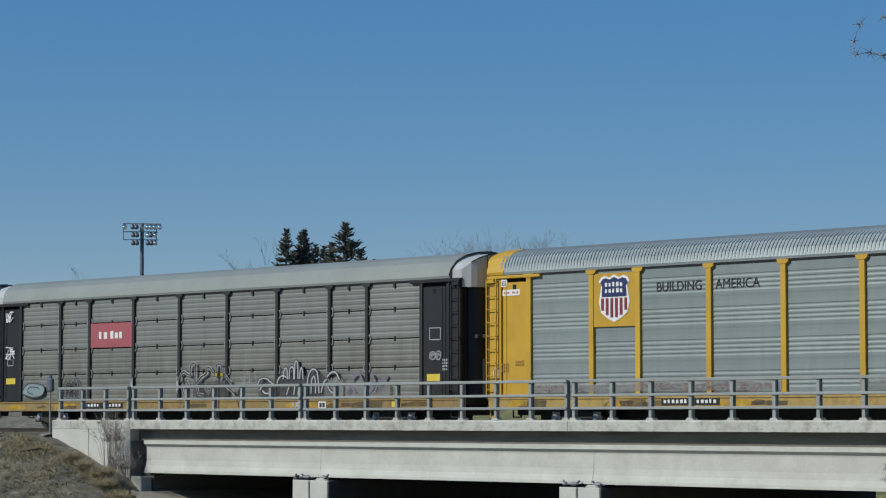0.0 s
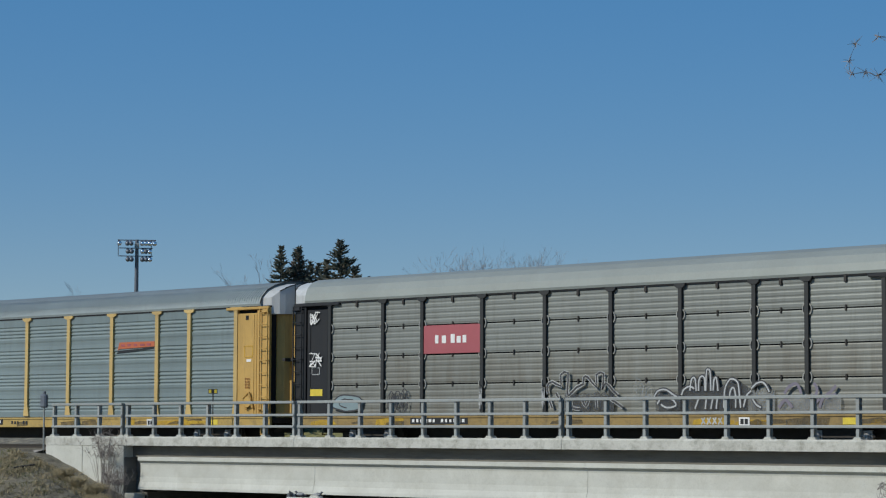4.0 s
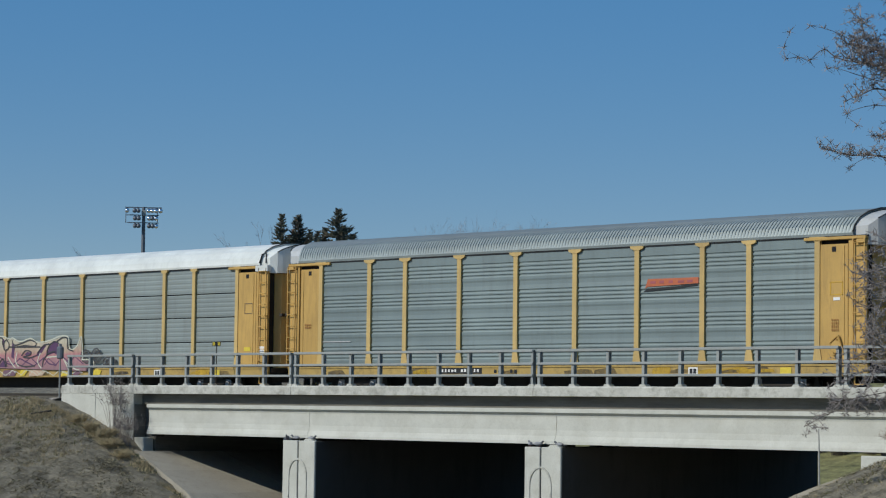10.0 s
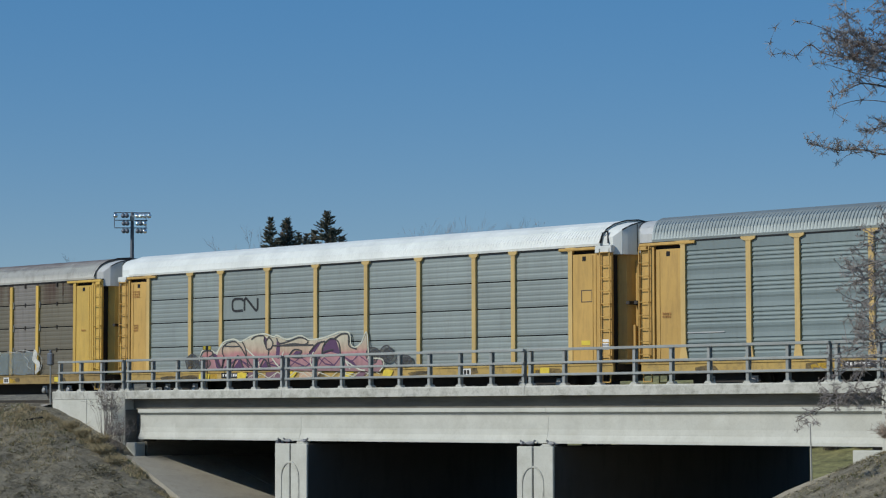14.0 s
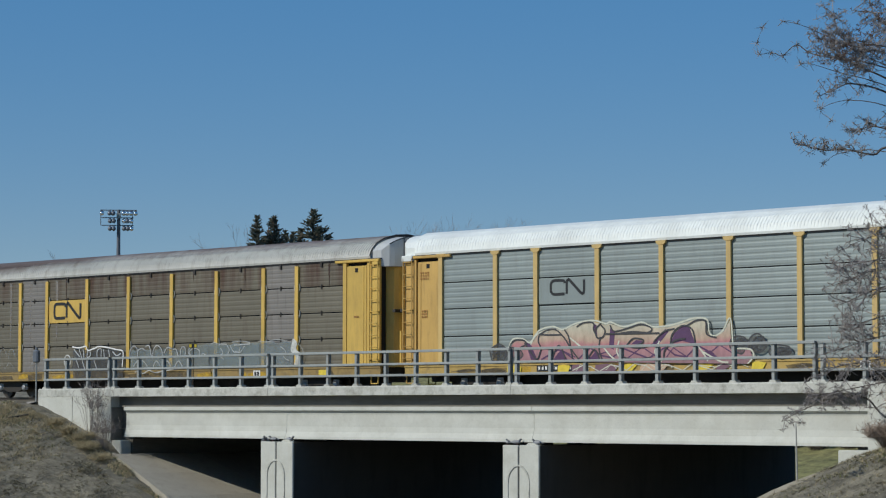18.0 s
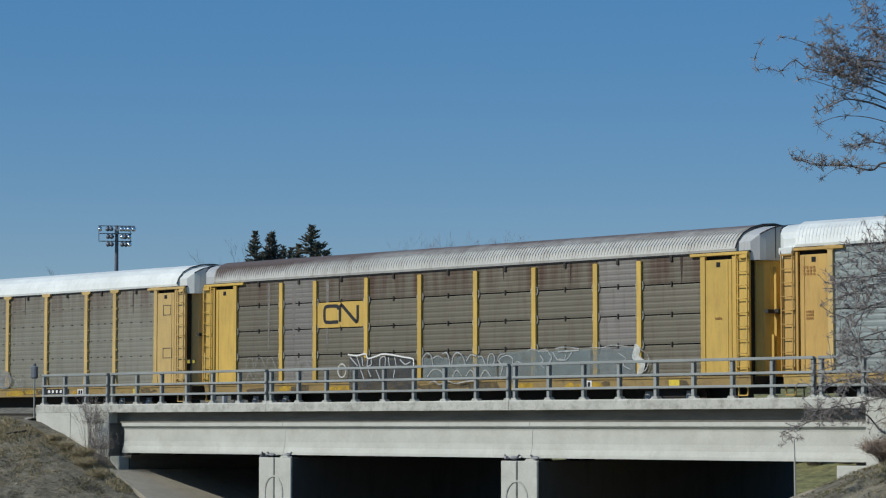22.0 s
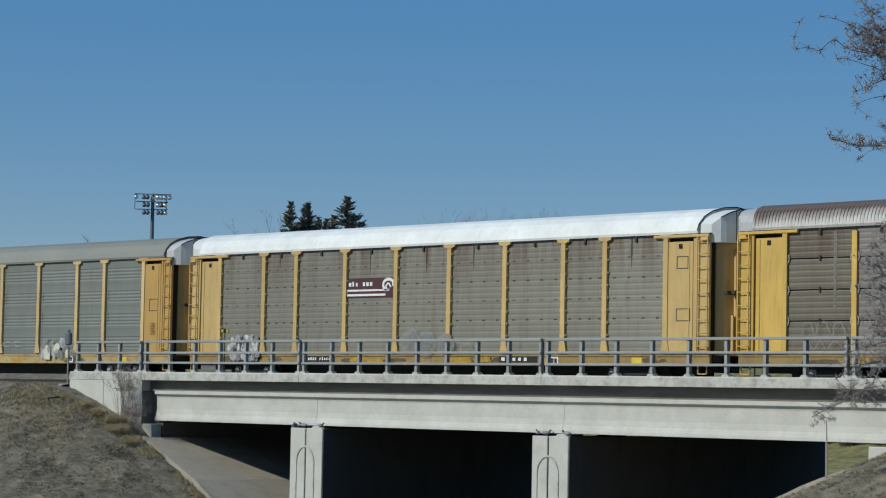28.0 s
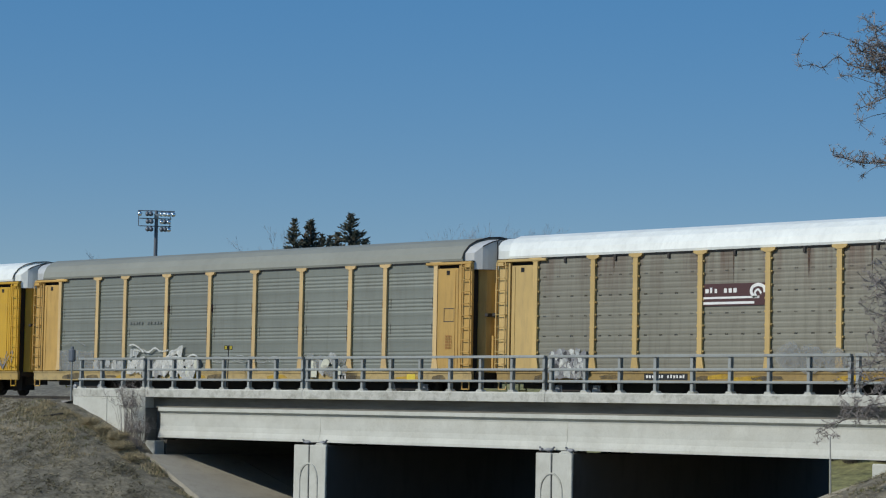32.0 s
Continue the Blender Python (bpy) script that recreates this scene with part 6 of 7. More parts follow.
    part("graffiti_fill", Geo().prism(curve_pts([(22.62, 2.2), (22.85, 2.05), (22.8, 1.8), (23.05, 1.6), (22.95, 1.25), (22.7, 1.15), (22.78, 1.5), (22.5, 1.72), (22.55, 2.0)], 4)[:-1], -1.600, -1.590), M_BLANC, c, "white splash of paint")
    painted(c, "graffiti_line", GREY_ARCHES, 0.045, M_VEIL, -1.600, "thin grey scrawl")
    corner_writing(c, 26.0, 2.9, M_STENCIL, 19, 1, 0.3)

    # taupe car with maroon panel
    c = railcar(-85.93, "taupe railcar with white roof, yellow ends and maroon panel", M_YELLOW_PALE, M_SHEET_TAUPE, M_ROOF_WHITE, 0, M_ROOF_WHITE, M_YELLOW_PALE, pitch=0.2, depth=0.0045, flared=True, rusty=M_RUN_GREY, bolts=True, sill=M_SILL_GRIMY)
    # short dark dashes laid flat on the sheets in rows
    dent = Geo().box(-0.07, 0.07, -1.488, -1.478, -0.022, 0.022).mesh("dent", M_DENT)
    for a, b in zip(BAYS, BAYS[1:]):
        for k in range(4):
            for z in (1.62, 2.32, 3.02, 3.72, 4.42):
                part("dent", dent, None, c, at=pose(a + (b - a) * (k + 0.6) / 4.2, 0, z))
    part("emblem_panel", Geo().box(9.53, 12.19, -1.515, -1.506, 3.25, 3.98), M_MAROON, c, "maroon emblem panel")
    bars(c, "emblem_bar", 9.62, 11.0, 3.64, 3.88, 7, M_WHITE, -1.518, seed=22)
    part("emblem", Geo().box(9.56, 11.9, -1.524, -1.517, 3.48, 3.55).box(9.56, 11.7, -1.524, -1.517, 3.30, 3.38), M_WHITE, c, "white emblem lines")
    part("emblem", Geo().ribbon(curve_pts([(12.12, 3.66), (12.08, 3.84), (11.85, 3.92), (11.62, 3.84), (11.57, 3.66), (11.72, 3.50)], 6, False), 0.11, -1.524, 0.007)
         .ribbon(curve_pts([(11.98, 3.62), (11.85, 3.76), (11.72, 3.66), (11.8, 3.50)], 6, False), 0.07, -1.524, 0.007), M_WHITE, c, "white curled emblem")
    car_number(c, 7.0, 1.9)
    part("number_panel", Geo().box(17.7, 19.6, -1.512, -1.504, 0.80, 1.03), M_INK, c, "black number panel")
    bars(c, "number_bar", 17.8, 19.2, 0.83, 1.0, 5, M_WHITE, -1.514, seed=24)
    patch(c, 2.65, 4.4, 0.82, 1.8, M_DIM, 51, "grey ground of the silver shapes", 0.12)
    shards(c, 2.6, 4.45, 0.80, 1.95, 60, (M_CHALK, M_BLANC, M_DIM, M_VEIL, M_CHALK, M_DKLINE, M_BLANC), 51, "crumpled silver and white painted shapes", 0.5)
    bubbles(c, 12.6, 15.5, 1.0, 2.0, 3, M_VEIL, 0.10, 52, "pale ghostly arched outlines", M_VEIL, True)
    bubbles(c, 13.0, 15.2, 1.2, 1.8, 4, M_VEIL, 0.06, 66, "pale ghostly arched outlines", None, True)
    bubbles(c, 15.3, 16.4, 1.1, 1.6, 2, M_VEIL, 0.05, 60, "pale ghostly arched outlines", None, True)
    framed_plate(c, 25.98, 3.95, 0.5, 0.42, M_DKLINE)
    framed_plate(c, 25.98, 2.2, 0.6, 0.42, M_DKLINE)

    # dull blue-grey car
    c = railcar(-114.60, "dull blue-grey ribbed railcar with smooth grey roof, yellow ends", M_YELLOW, M_SHEET_DULL, M_ROOF_DULL, 0, M_CAP, M_YELLOW_CREAM, grooves=0.011, flared=True, sill=M_SILL_FADED)
    for x in BAYS[1:-1]:
        part("rust_stain", Geo().prism([(x - 0.10, 1.2), (x - 0.17, 1.5), (x - 0.14, 1.9), (x - 0.25, 2.35), (x - 0.18, 2.8), (x - 0.16, 3.3), (x - 0.24, 3.6), (x - 0.15, 4.1), (x - 0.10, 4.5)], -1.4885, -1.482), M_RUSTVEIL, c, "thin rusty bleed beside the post")
    bars(c, "emblem_bar", 6.85, 9.1, 3.02, 3.2, 11, M_SHEET_GREY, -1.514, seed=25)
    patch(c, 2.0, 4.5, 1.12, 1.95, M_VEIL, 53, "smoky grey painted ground", 0.08)
    painted(c, "graffiti_line", CHALK_TAG[:-1], 0.07, M_BLANC, -1.602, "chalky white strokes")
    painted(c, "graffiti_line", CHALK_TAG[-1:], 0.05, M_VEIL, -1.602, "thin grey arch")
    shards(c, 6.95, 8.15, 0.95, 2.0, 11, (M_BLANC, M_BLANC, M_CHALK), 54, "white sprayed shards")
    shards(c, 8.0, 9.6, 0.74, 1.62, 16, (M_BLANC, M_CHALK, M_BLANC, M_BLANC, M_DIM), 55, "white sprayed shards")
    shards(c, 9.55, 11.6, 0.74, 1.75, 20, (M_BLANC, M_BLANC, M_CHALK, M_BLANC, M_CREAM), 56, "white sprayed shards")
    part("graffiti_fill", Geo().prism([(9.7, 1.55), (9.85, 1.92), (10.2, 1.98), (10.66, 2.15), (10.6, 1.75), (10.4, 1.6), (10.3, 1.8), (10.0, 1.74)], -1.597, -1.590), M_BLANC, c, "white sprayed peak")
    crease = Geo().box(-0.016, 0.016, -1.4865, -1.478, -0.2, 0.2).mesh("crease", M_DENT)
    for a, b in zip(BAYS, BAYS[1:]):
        if b - a > 2.2:
            for x in (a + 0.27, b - 0.24):
                for z in (3.62, 2.68):
                    part("crease", crease, None, c, at=pose(x, 0, z))
    shards(c, 18.3, 20.6, 0.85, 1.75, 16, (M_VEIL, M_CHALK, M_VEIL, M_CREAM, M_VEIL), 65, "pale green-white painted shapes")
    shards(c, 4.7, 6.5, 1.10, 1.60, 9, (M_CHALK, M_VEIL, M_BLANC, M_VEIL), 66, "pale painted shapes")
    bubbles(c, 12.6, 16.8, 1.4, 1.72, 6, M_CHALK, 0.02, 63, "faint pale scrawl")
    framed_plate(c, 25.95, 2.9, 0.55, 0.5, M_DKLINE)
    corner_writing(c, 26.05, 1.9, M_INK, 27, 5, 0.35)
    part("rust_marks", Geo().box(1, 1.01, -1.52, -1.5, 3, 3.01).box(9.52, 9.58, -1.53, -1.50, 3.5, 3.8).box(12.36, 12.42, -1.53, -1.5, 3.5, 3.8).box(17.8, 17.87, -1.53, -1.5, 3.5, 3.85).box(20.66, 20.72, -1.53, -1.5, 2.6, 2.9), M_MAROON, c)

    # the next car, white-roofed
    c = railcar(-143.25, "yellow-ended railcar with white roof and grey ribbed sides", M_YELLOW_FRESH, M_SHEET_GREY, M_ROOF_WHITE, 0, M_ROOF_WHITE)
    graffiti(c, 25.7, 27.0, 1.2, 2.0, 2, M_DIM, (), 0.05, 57, "grey scrawl")


build_train()


# ---------------------------------------------------------------- far things
def far_at(bearing, dist):
    """A place seen over the roofs: degrees west of north and metres from the lookout."""
    a = radians(bearing)
    return 77.0 - dist * math.sin(a), -64.3 + dist * math.cos(a)


def spruce(bearing, dist, top, spread_r, seed, brown=False):
    rnd = random.Random(seed)
    x, y = far_at(bearing, dist)
    base = ground_height(x, y) - 0.1
    h = top - base
    root = thing("spruce_tree", "dark green spruce with a pointed ragged crown" + (" and brown cones" if brown else ""), "tree", pose(x, y, base), "spruces behind the railway")
    part("trunk", Geo().tube([(0, 0, 0), (0, 0, h * 0.5), (0, 0, h * 0.98)], [0.28, 0.16, 0.02], 7), M_BARK, root)
    g = Geo()
    shoots = int(100 + 420 * min(1.0, spread_r / 4))
    for k in range(shoots):
        f = rnd.random() ** 1.25 * 0.85
        z = h * (1 - f)
        r = 0.05 + spread_r * f ** 0.85
        a = rnd.uniform(0, 2 * math.pi)
        rr = r * rnd.choice((0.6, 0.8, 0.95, 1.0, 1.3)) * rnd.uniform(0.85, 1.1)
        rise = rnd.uniform(0.1, 0.7)
        n = max(3, int(rr / 0.09))
        for i in range(n):
            s = (i + rnd.uniform(0.3, 1.0)) / n
            px, py, pz = rr * s * math.cos(a), rr * s * math.sin(a), z - 0.25 * rr * s + rise * rr * s * s
            q = rnd.uniform(0.07, 0.18) * (1 + 0.6 * f)
            da = a + rnd.uniform(-0.8, 0.8)
            tip = (px + q * 1.6 * math.cos(da), py + q * 1.6 * math.sin(da), pz + q * rnd.uniform(0.0, 1.4))
            side = (-math.sin(da) * q * 0.4, math.cos(da) * q * 0.4)
            g.add([(px + side[0], py + side[1], pz), (px - side[0], py - side[1], pz), tip, (px, py, pz + q * 0.45), (px, py, pz - q * 0.5)],
                  [(0, 2, 3), (1, 3, 2), (0, 4, 2), (1, 2, 4)])
    for k in range(40):
        z = h - 0.035 * k - rnd.uniform(0, 0.05)
        a, q = rnd.uniform(0, 6.28), 0.05 + 0.004 * k
        g.add([(0.02, 0, z), (-0.02, 0, z), (q * math.cos(a), q * math.sin(a), z + 0.06), (0, 0, z + 0.1)], [(0, 2, 3), (1, 3, 2), (0, 1, 2)])
    part("crown", g, M_NEEDLE, root)
    if brown:
        cone = Geo().tube([(0, 0, 0), (0, 0, -0.07), (0, 0, -0.17)], [0.02, 0.04, 0.015], 5).mesh("cone", M_RUSTLEAF)
        for _ in range(130):
            zz = rnd.uniform(h * 0.78, h * 0.985)
            rr = spread_r * ((h - zz) / h) ** 0.85 * rnd.uniform(0.7, 1.15)
            a = rnd.uniform(0, 6.28)
            part("cone", cone, None, root, "brown cone", at=pose(rr * math.cos(a), rr * math.sin(a), zz))


for args in ((49.22, 180, 13.62, 3.2, 61, False), (48.83, 181, 13.72, 3.9, 62, True), (47.89, 179, 14.07, 5.9, 63, False), (48.56, 183, 12.8, 2.6, 64, False), (48.36, 182, 12.65, 2.2, 67, False), (48.19, 180, 12.75, 2.8, 65, False), (47.54, 184, 12.55, 3.2, 66, False)):
    spruce(*args)


def bare_tree(bearing, dist, top, width, seed, limbs=9):
    """A leafless tree far off, drawn by thin rods that fork."""
    rnd = random.Random(seed)
    x, y = far_at(bearing, dist)
    base = ground_height(x, y) - 0.1
    h = top - base
    root = thing("bare_tree", "leafless pale grey tree with fine twigs", "tree", pose(x, y, base), "bare trees behind the railway")
    part("trunk", Geo().tube([(0, 0, 0), (0.1, 0, h * 0.35), (0, 0.1, h * 0.62)], [0.22, 0.16, 0.09], 6), M_FAR_TWIG, root)
    g = Geo()

    def grow(p, d, ln, r, depth):
        q = p + d * ln
        g.tube([p, p + d * ln * 0.5 + Vector((rnd.uniform(-1, 1), rnd.uniform(-1, 1), 0)) * ln * 0.06, q], [r, r * 0.8, r * 0.55], 4)
        if depth:
            for _ in range(rnd.choice((2, 3, 3))):
                nd = (d + Vector((rnd.uniform(-1, 1), rnd.uniform(-1, 1), rnd.uniform(-0.1, 0.5))) * 0.55).normalized()
                grow(q if rnd.random() < 0.6 else p + d * ln * rnd.uniform(0.4, 0.9), nd, ln * rnd.uniform(0.55, 0.8), max(r * 0.55, 0.006), depth - 1)
    for k in range(limbs):
        a = rnd.uniform(0, 6.28)
        d = Vector((math.cos(a) * width, math.sin(a) * width, 1)).normalized()
        grow(Vector((0, 0, h * rnd.uniform(0.35, 0.62))), d, h * rnd.uniform(0.13, 0.19), 0.028, 4)
    part("branch_spray", g, M_FAR_TWIG, root)


for args in ((45.5, 205, 15.4, 0.35, 71, 13), (45.1, 208, 15.6, 0.35, 72, 13), (44.75, 206, 15.8, 0.3, 78, 12), (43.75, 200, 14.6, 0.5, 73, 13), (43.38, 202, 14.9, 0.5, 79, 13), (43.1, 200, 14.7, 0.5, 74, 13), (49.9, 190, 13.9, 0.35, 75, 5), (51.4, 215, 14.0, 0.8, 76, 6), (53.4, 215, 13.6, 0.8, 77, 5)):
    bare_tree(*args)


def floodlight_mast():
    x, y = far_at(52.43, 180)
    base = ground_height(x, y)
    top = 13.92 - base
    root = thing("floodlight_mast", "tall sports field mast with three rows of floodlights", "floodlight", pose(x, y, base, 0, 0, 52.4))
    part("pole", Geo().tube([(0, 0, 0), (0, 0, top * 0.6), (0, 0, top + 0.15)], [0.24, 0.17, 0.12], 10), M_MAST, root)
    rows = ((0.0, (-1.22, -0.66, -0.40, 0.36, 0.62, 0.88, 1.22), (-1.22, 0.36, 0.62, 0.88, 1.22)), (-0.56, (-0.62, -0.36, 0.40, 0.62, 0.90), (0.40, 0.90)), (-1.12, (-0.62, -0.36, 0.40, 0.66, 0.92), (0.92,)))
    for dz, xs, bright in rows:
        z = top + dz - 0.02
        part("crossarm", Geo().box(min(-1.25 if dz else -1.35, xs[0]), max(xs[-1], 1.0) + 0.1, -0.05, 0.05, z + 0.10, z + 0.16), M_MAST, root)
        for x0 in xs:
            lamp = part("lamp_head", Geo().tube([(x0, 0.10, z + 0.04), (x0, -0.10, z - 0.05), (x0, -0.28, z - 0.13)], [0.08, 0.14, 0.17], 10), M_LAMPBODY, root)
            part("lens", Geo().tube([(x0, -0.285 - 0.16 * math.sin(w), z - 0.132 - 0.06 * math.sin(w)) for w in (0, 0.4, 0.8, 1.2, 1.5)], [0.165 * math.cos(w) for w in (0, 0.4, 0.8, 1.2, 1.5)], 12), M_LENS if x0 in bright else M_LAMPBODY, lamp, "", True)
    for x0 in (-1.3, 1.0):
        part("brace", Geo().tube([(x0, 0, top + 0.1), (x0, 0, top - 1.02)], 0.03, 5), M_MAST, root)
    part("junction_box", Geo().box(-0.16, 0.16, -0.22, -0.12, top - 0.50, top - 0.12, 0.02), M_FENCE, root)


floodlight_mast()


# ---------------------------------------------------------------- the bare tree by the bridge
def near_tree():
    rnd = random.Random(91)
    # local axes: u runs across the view towards the east, w away from the lookout
    base = Vector((41.7, -6.67, ground_height(41.7, -6.67) - 0.15))
    au, aw = Vector((math.cos(radians(36)), math.sin(radians(36)), 0)), Vector((-math.sin(radians(36)), math.cos(radians(36)), 0))
    root = thing("bare_crab_tree", "leafless tree with spiky grey-brown spur twigs beside the bridge", "tree", Matrix.Translation(base))

    def loc(u, z, w=0.0):
        p = au * u + aw * w
        return Vector((p.x, p.y, z - base.z))
    trunk = [loc(0, base.z), loc(0.1, 0.5), loc(-0.1, 2.6), loc(0.15, 5.4), loc(0.0, 8.6), loc(0.2, 12.0)]
    part("trunk", Geo().tube(trunk, [0.30, 0.26, 0.22, 0.17, 0.11, 0.03], 9), M_BARK, root)

    def star(g, p, size, n):
        """A spur: short thorny twigs from one knot."""
        for _ in range(n):
            d = Vector((rnd.uniform(-1, 1), rnd.uniform(-1, 1), rnd.uniform(-0.8, 1))).normalized()
            g.tube([p, p + d * size * rnd.uniform(0.45, 1.1)], [0.0085, 0.0035], 3)

    def spray(g, pts, count, s0, reach, lift):
        """Side twigs with spurs along a limb, from the share s0 of its length on."""
        n = len(pts)
        for k in range(count):
            s = rnd.uniform(s0, 1.0) if k else 1.0
            p = pts[min(n - 1, int(s * (n - 1)))]
            d = au * rnd.uniform(-1.2, 0.7) + aw * rnd.uniform(-0.7, 0.7) + Vector((0, 0, rnd.uniform(-0.8, 0.8) + lift))
            d.normalize()
            ln = reach * rnd.uniform(0.3, 1.0)
            mid = p + d * ln * 0.5 + Vector((0, 0, rnd.uniform(-0.1, 0.1))) * reach
            tip = p + d * ln + Vector((0, 0, rnd.uniform(-0.1, 0.12))) * reach
            g.tube([p, mid, tip], [0.013, 0.010, 0.006], 4)
            star(g, tip, rnd.uniform(0.10, 0.22), rnd.choice((4, 5, 6, 7)))
            for q in range(int(1 + ln * 4)):
                t = rnd.uniform(0.2, 0.95)
                c = p.lerp(mid, t * 2) if t < 0.5 else mid.lerp(tip, t * 2 - 1)
                dd = (d + Vector((rnd.uniform(-1, 1), rnd.uniform(-1, 1), rnd.uniform(-0.8, 0.9)))).normalized()
                e = c + dd * rnd.uniform(0.06, 0.24)
                g.tube([c, e], [0.007, 0.005], 3)
                star(g, e, rnd.uniform(0.08, 0.19), rnd.choice((3, 4, 5, 6)))

    # each limb: start height, way-points (u, z, w), twigs, share of the length that is bare, reach and lift of the twigs
    upper = (
        (4.6, ((-1.6, 7.2, -0.2), (-3.43, 8.37, -0.3), (-4.16, 8.74, -0.3), (-4.69, 9.02, -0.3), (-5.40, 9.20, -0.3)), 81, 0.55, 0.45, 0.35),
        (5.2, ((-1.5, 7.9, 0.3), (-3.2, 9.1, 0.4), (-4.4, 9.45, 0.4), (-5.45, 9.72, 0.4)), 96, 0.45, 0.5, 0.1),
        (6.0, ((-1.2, 8.6, 0.1), (-2.8, 9.7, 0.2), (-3.8, 10.2, 0.2), (-4.15, 11.3, 0.2)), 78, 0.4, 0.55, 0.1),
        (6.4, ((-0.9, 8.8, -0.5), (-2.4, 10.2, -0.6), (-3.3, 11.2, -0.6)), 52, 0.4, 0.7, 0.1),
        (5.4, ((-1.6, 8.1, -0.5), (-3.3, 9.2, -0.6), (-4.7, 9.5, -0.6), (-5.0, 10.3, -0.6)), 57, 0.45, 0.5, 0.1),
        (4.3, ((-1.5, 6.8, 0.1), (-3.43, 8.06, 0.1), (-4.47, 8.39, 0.1), (-4.92, 8.27, 0.1), (-5.42, 8.06, 0.1)), 26, 0.5, 0.42, 0.15),
        (3.8, ((-1.6, 5.8, -0.2), (-3.45, 6.56, -0.3), (-3.95, 6.39, -0.3), (-4.63, 6.53, -0.3), (-5.24, 6.53, -0.3), (-5.62, 6.62, -0.3), (-6.10, 6.74, -0.3)), 47, 0.45, 0.34, 0.35),
        (3.6, ((-1.6, 5.9, 0.4), (-3.0, 6.9, 0.5), (-3.9, 7.25, 0.5), (-4.4, 7.1, 0.5)), 34, 0.5, 0.5, 0.0),
    )
    thin = (
        (4.9, ((-1.5, 7.6, 0.0), (-3.6, 8.8, 0.0), (-5.45, 9.19, 0.0), (-5.99, 9.48, 0.0), (-6.38, 9.20, 0.0), (-6.68, 9.29, 0.0), (-7.02, 9.26, 0.0), (-7.07, 9.56, 0.0), (-6.91, 10.0, 0.0))),
        (5.0, ((-1.8, 7.9, 0.2), (-4.0, 9.1, 0.2), (-5.5, 9.9, 0.2), (-6.0, 10.1, 0.2), (-6.37, 10.18, 0.2))),
        (4.2, ((-1.5, 6.6, 0.2), (-3.4, 7.7, 0.2), (-4.6, 7.95, 0.2), (-5.35, 7.72, 0.2), (-5.08, 7.42, 0.2))),
        (4.4, ((-1.5, 6.9, -0.1), (-3.4, 8.2, -0.1), (-4.9, 8.7, -0.1), (-5.65, 8.95, -0.1), (-5.9, 8.92, -0.1))),
        (3.7, ((-1.5, 5.7, 0.1), (-3.6, 6.5, 0.1), (-4.8, 6.5, 0.1), (-5.28, 6.22, 0.1))),
    )
    lower = (
        (2.0, ((-1.4, 3.8, 0.3), (-3.0, 4.4, 0.4), (-4.6, 4.0, 0.5)), 81, 0.35, 0.9, 0.0),
        (1.8, ((-1.4, 3.2, -0.2), (-3.2, 3.6, -0.3), (-5.0, 3.3, -0.3)), 89, 0.35, 0.9, 0.0),
        (1.6, ((-1.5, 3.0, 0.9), (-3.2, 3.5, 1.1), (-5.1, 2.9, 1.2)), 84, 0.35, 0.9, 0.0),
        (1.4, ((-1.5, 2.5, -0.3), (-3.2, 2.9, -0.6), (-4.9, 2.3, -0.7)), 84, 0.35, 0.9, 0.0),
        (1.2, ((-1.5, 1.9, 0.6), (-3.4, 2.1, 0.9), (-5.0, 1.6, 1.0)), 81, 0.35, 0.85, 0.0),
        (0.9, ((-1.4, 1.4, 0.2), (-3.2, 1.6, 0.3), (-5.3, 1.0, 0.4)), 89, 0.35, 0.85, 0.0),
        (0.6, ((-1.4, 0.9, -0.8), (-3.4, 0.9, -1.0), (-5.6, 0.5, -1.0)), 81, 0.35, 0.8, 0.0),
        (0.4, ((-1.4, 0.4, -0.3), (-3.2, 0.3, -0.4), (-5.8, -0.2, -0.6)), 70, 0.40, 0.7, 0.0),
        (0.0, ((-1.6, -0.7, 0.1), (-3.51, -0.79, 0.2), (-4.3, -0.18, 0.2), (-5.6, -0.4, 0.2), (-6.5, -0.85, 0.2)), 46, 0.45, 0.5, 0.0),
    )
    outer = (
        (6.0, ((1.6, 8.0, 0.5), (3.0, 9.6, 0.8), (4.2, 10.6, 1.0)), 24, 0.35, 1.0, 0.0),
        (4.4, ((1.6, 6.0, -0.6), (3.2, 7.2, -1.0), (4.6, 7.6, -1.4)), 24, 0.35, 1.0, 0.0),
        (2.4, ((1.5, 3.6, 1.0), (3.0, 4.4, 1.8), (4.4, 4.6, 2.6)), 24, 0.35, 1.0, 0.0),
        (2.8, ((0.2, 4.4, 1.8), (-0.2, 5.6, 3.2), (-0.4, 6.4, 4.4)), 20, 0.35, 1.0, 0.0),
    )
    for z0, way, count, bare, reach, lift in upper + lower + outer:
        pts = curve_pts3([loc(0, z0)] + [loc(*p) for p in way])
        n = len(pts)
        limb = part("limb", Geo().tube(pts, [0.05 * (1 - i / n) ** 1.5 + 0.008 for i in range(n)], 6), M_BARK, root)
        g = Geo()
        spray(g, pts, count, bare, reach, lift)
        tagged(part("twig_spray", g, M_TWIG, limb), kind="stuff")
    for z0, way in thin:
        pts = curve_pts3([loc(0, z0)] + [loc(*p) for p in way])
        n = len(pts)
        limb = part("limb", Geo().tube(pts, [0.024 * (1 - i / n) ** 1.6 + 0.0045 for i in range(n)], 5), M_BARK, root)
        g = Geo()
        for p in way[2:]:
            star(g, loc(*p), 0.26, 9)
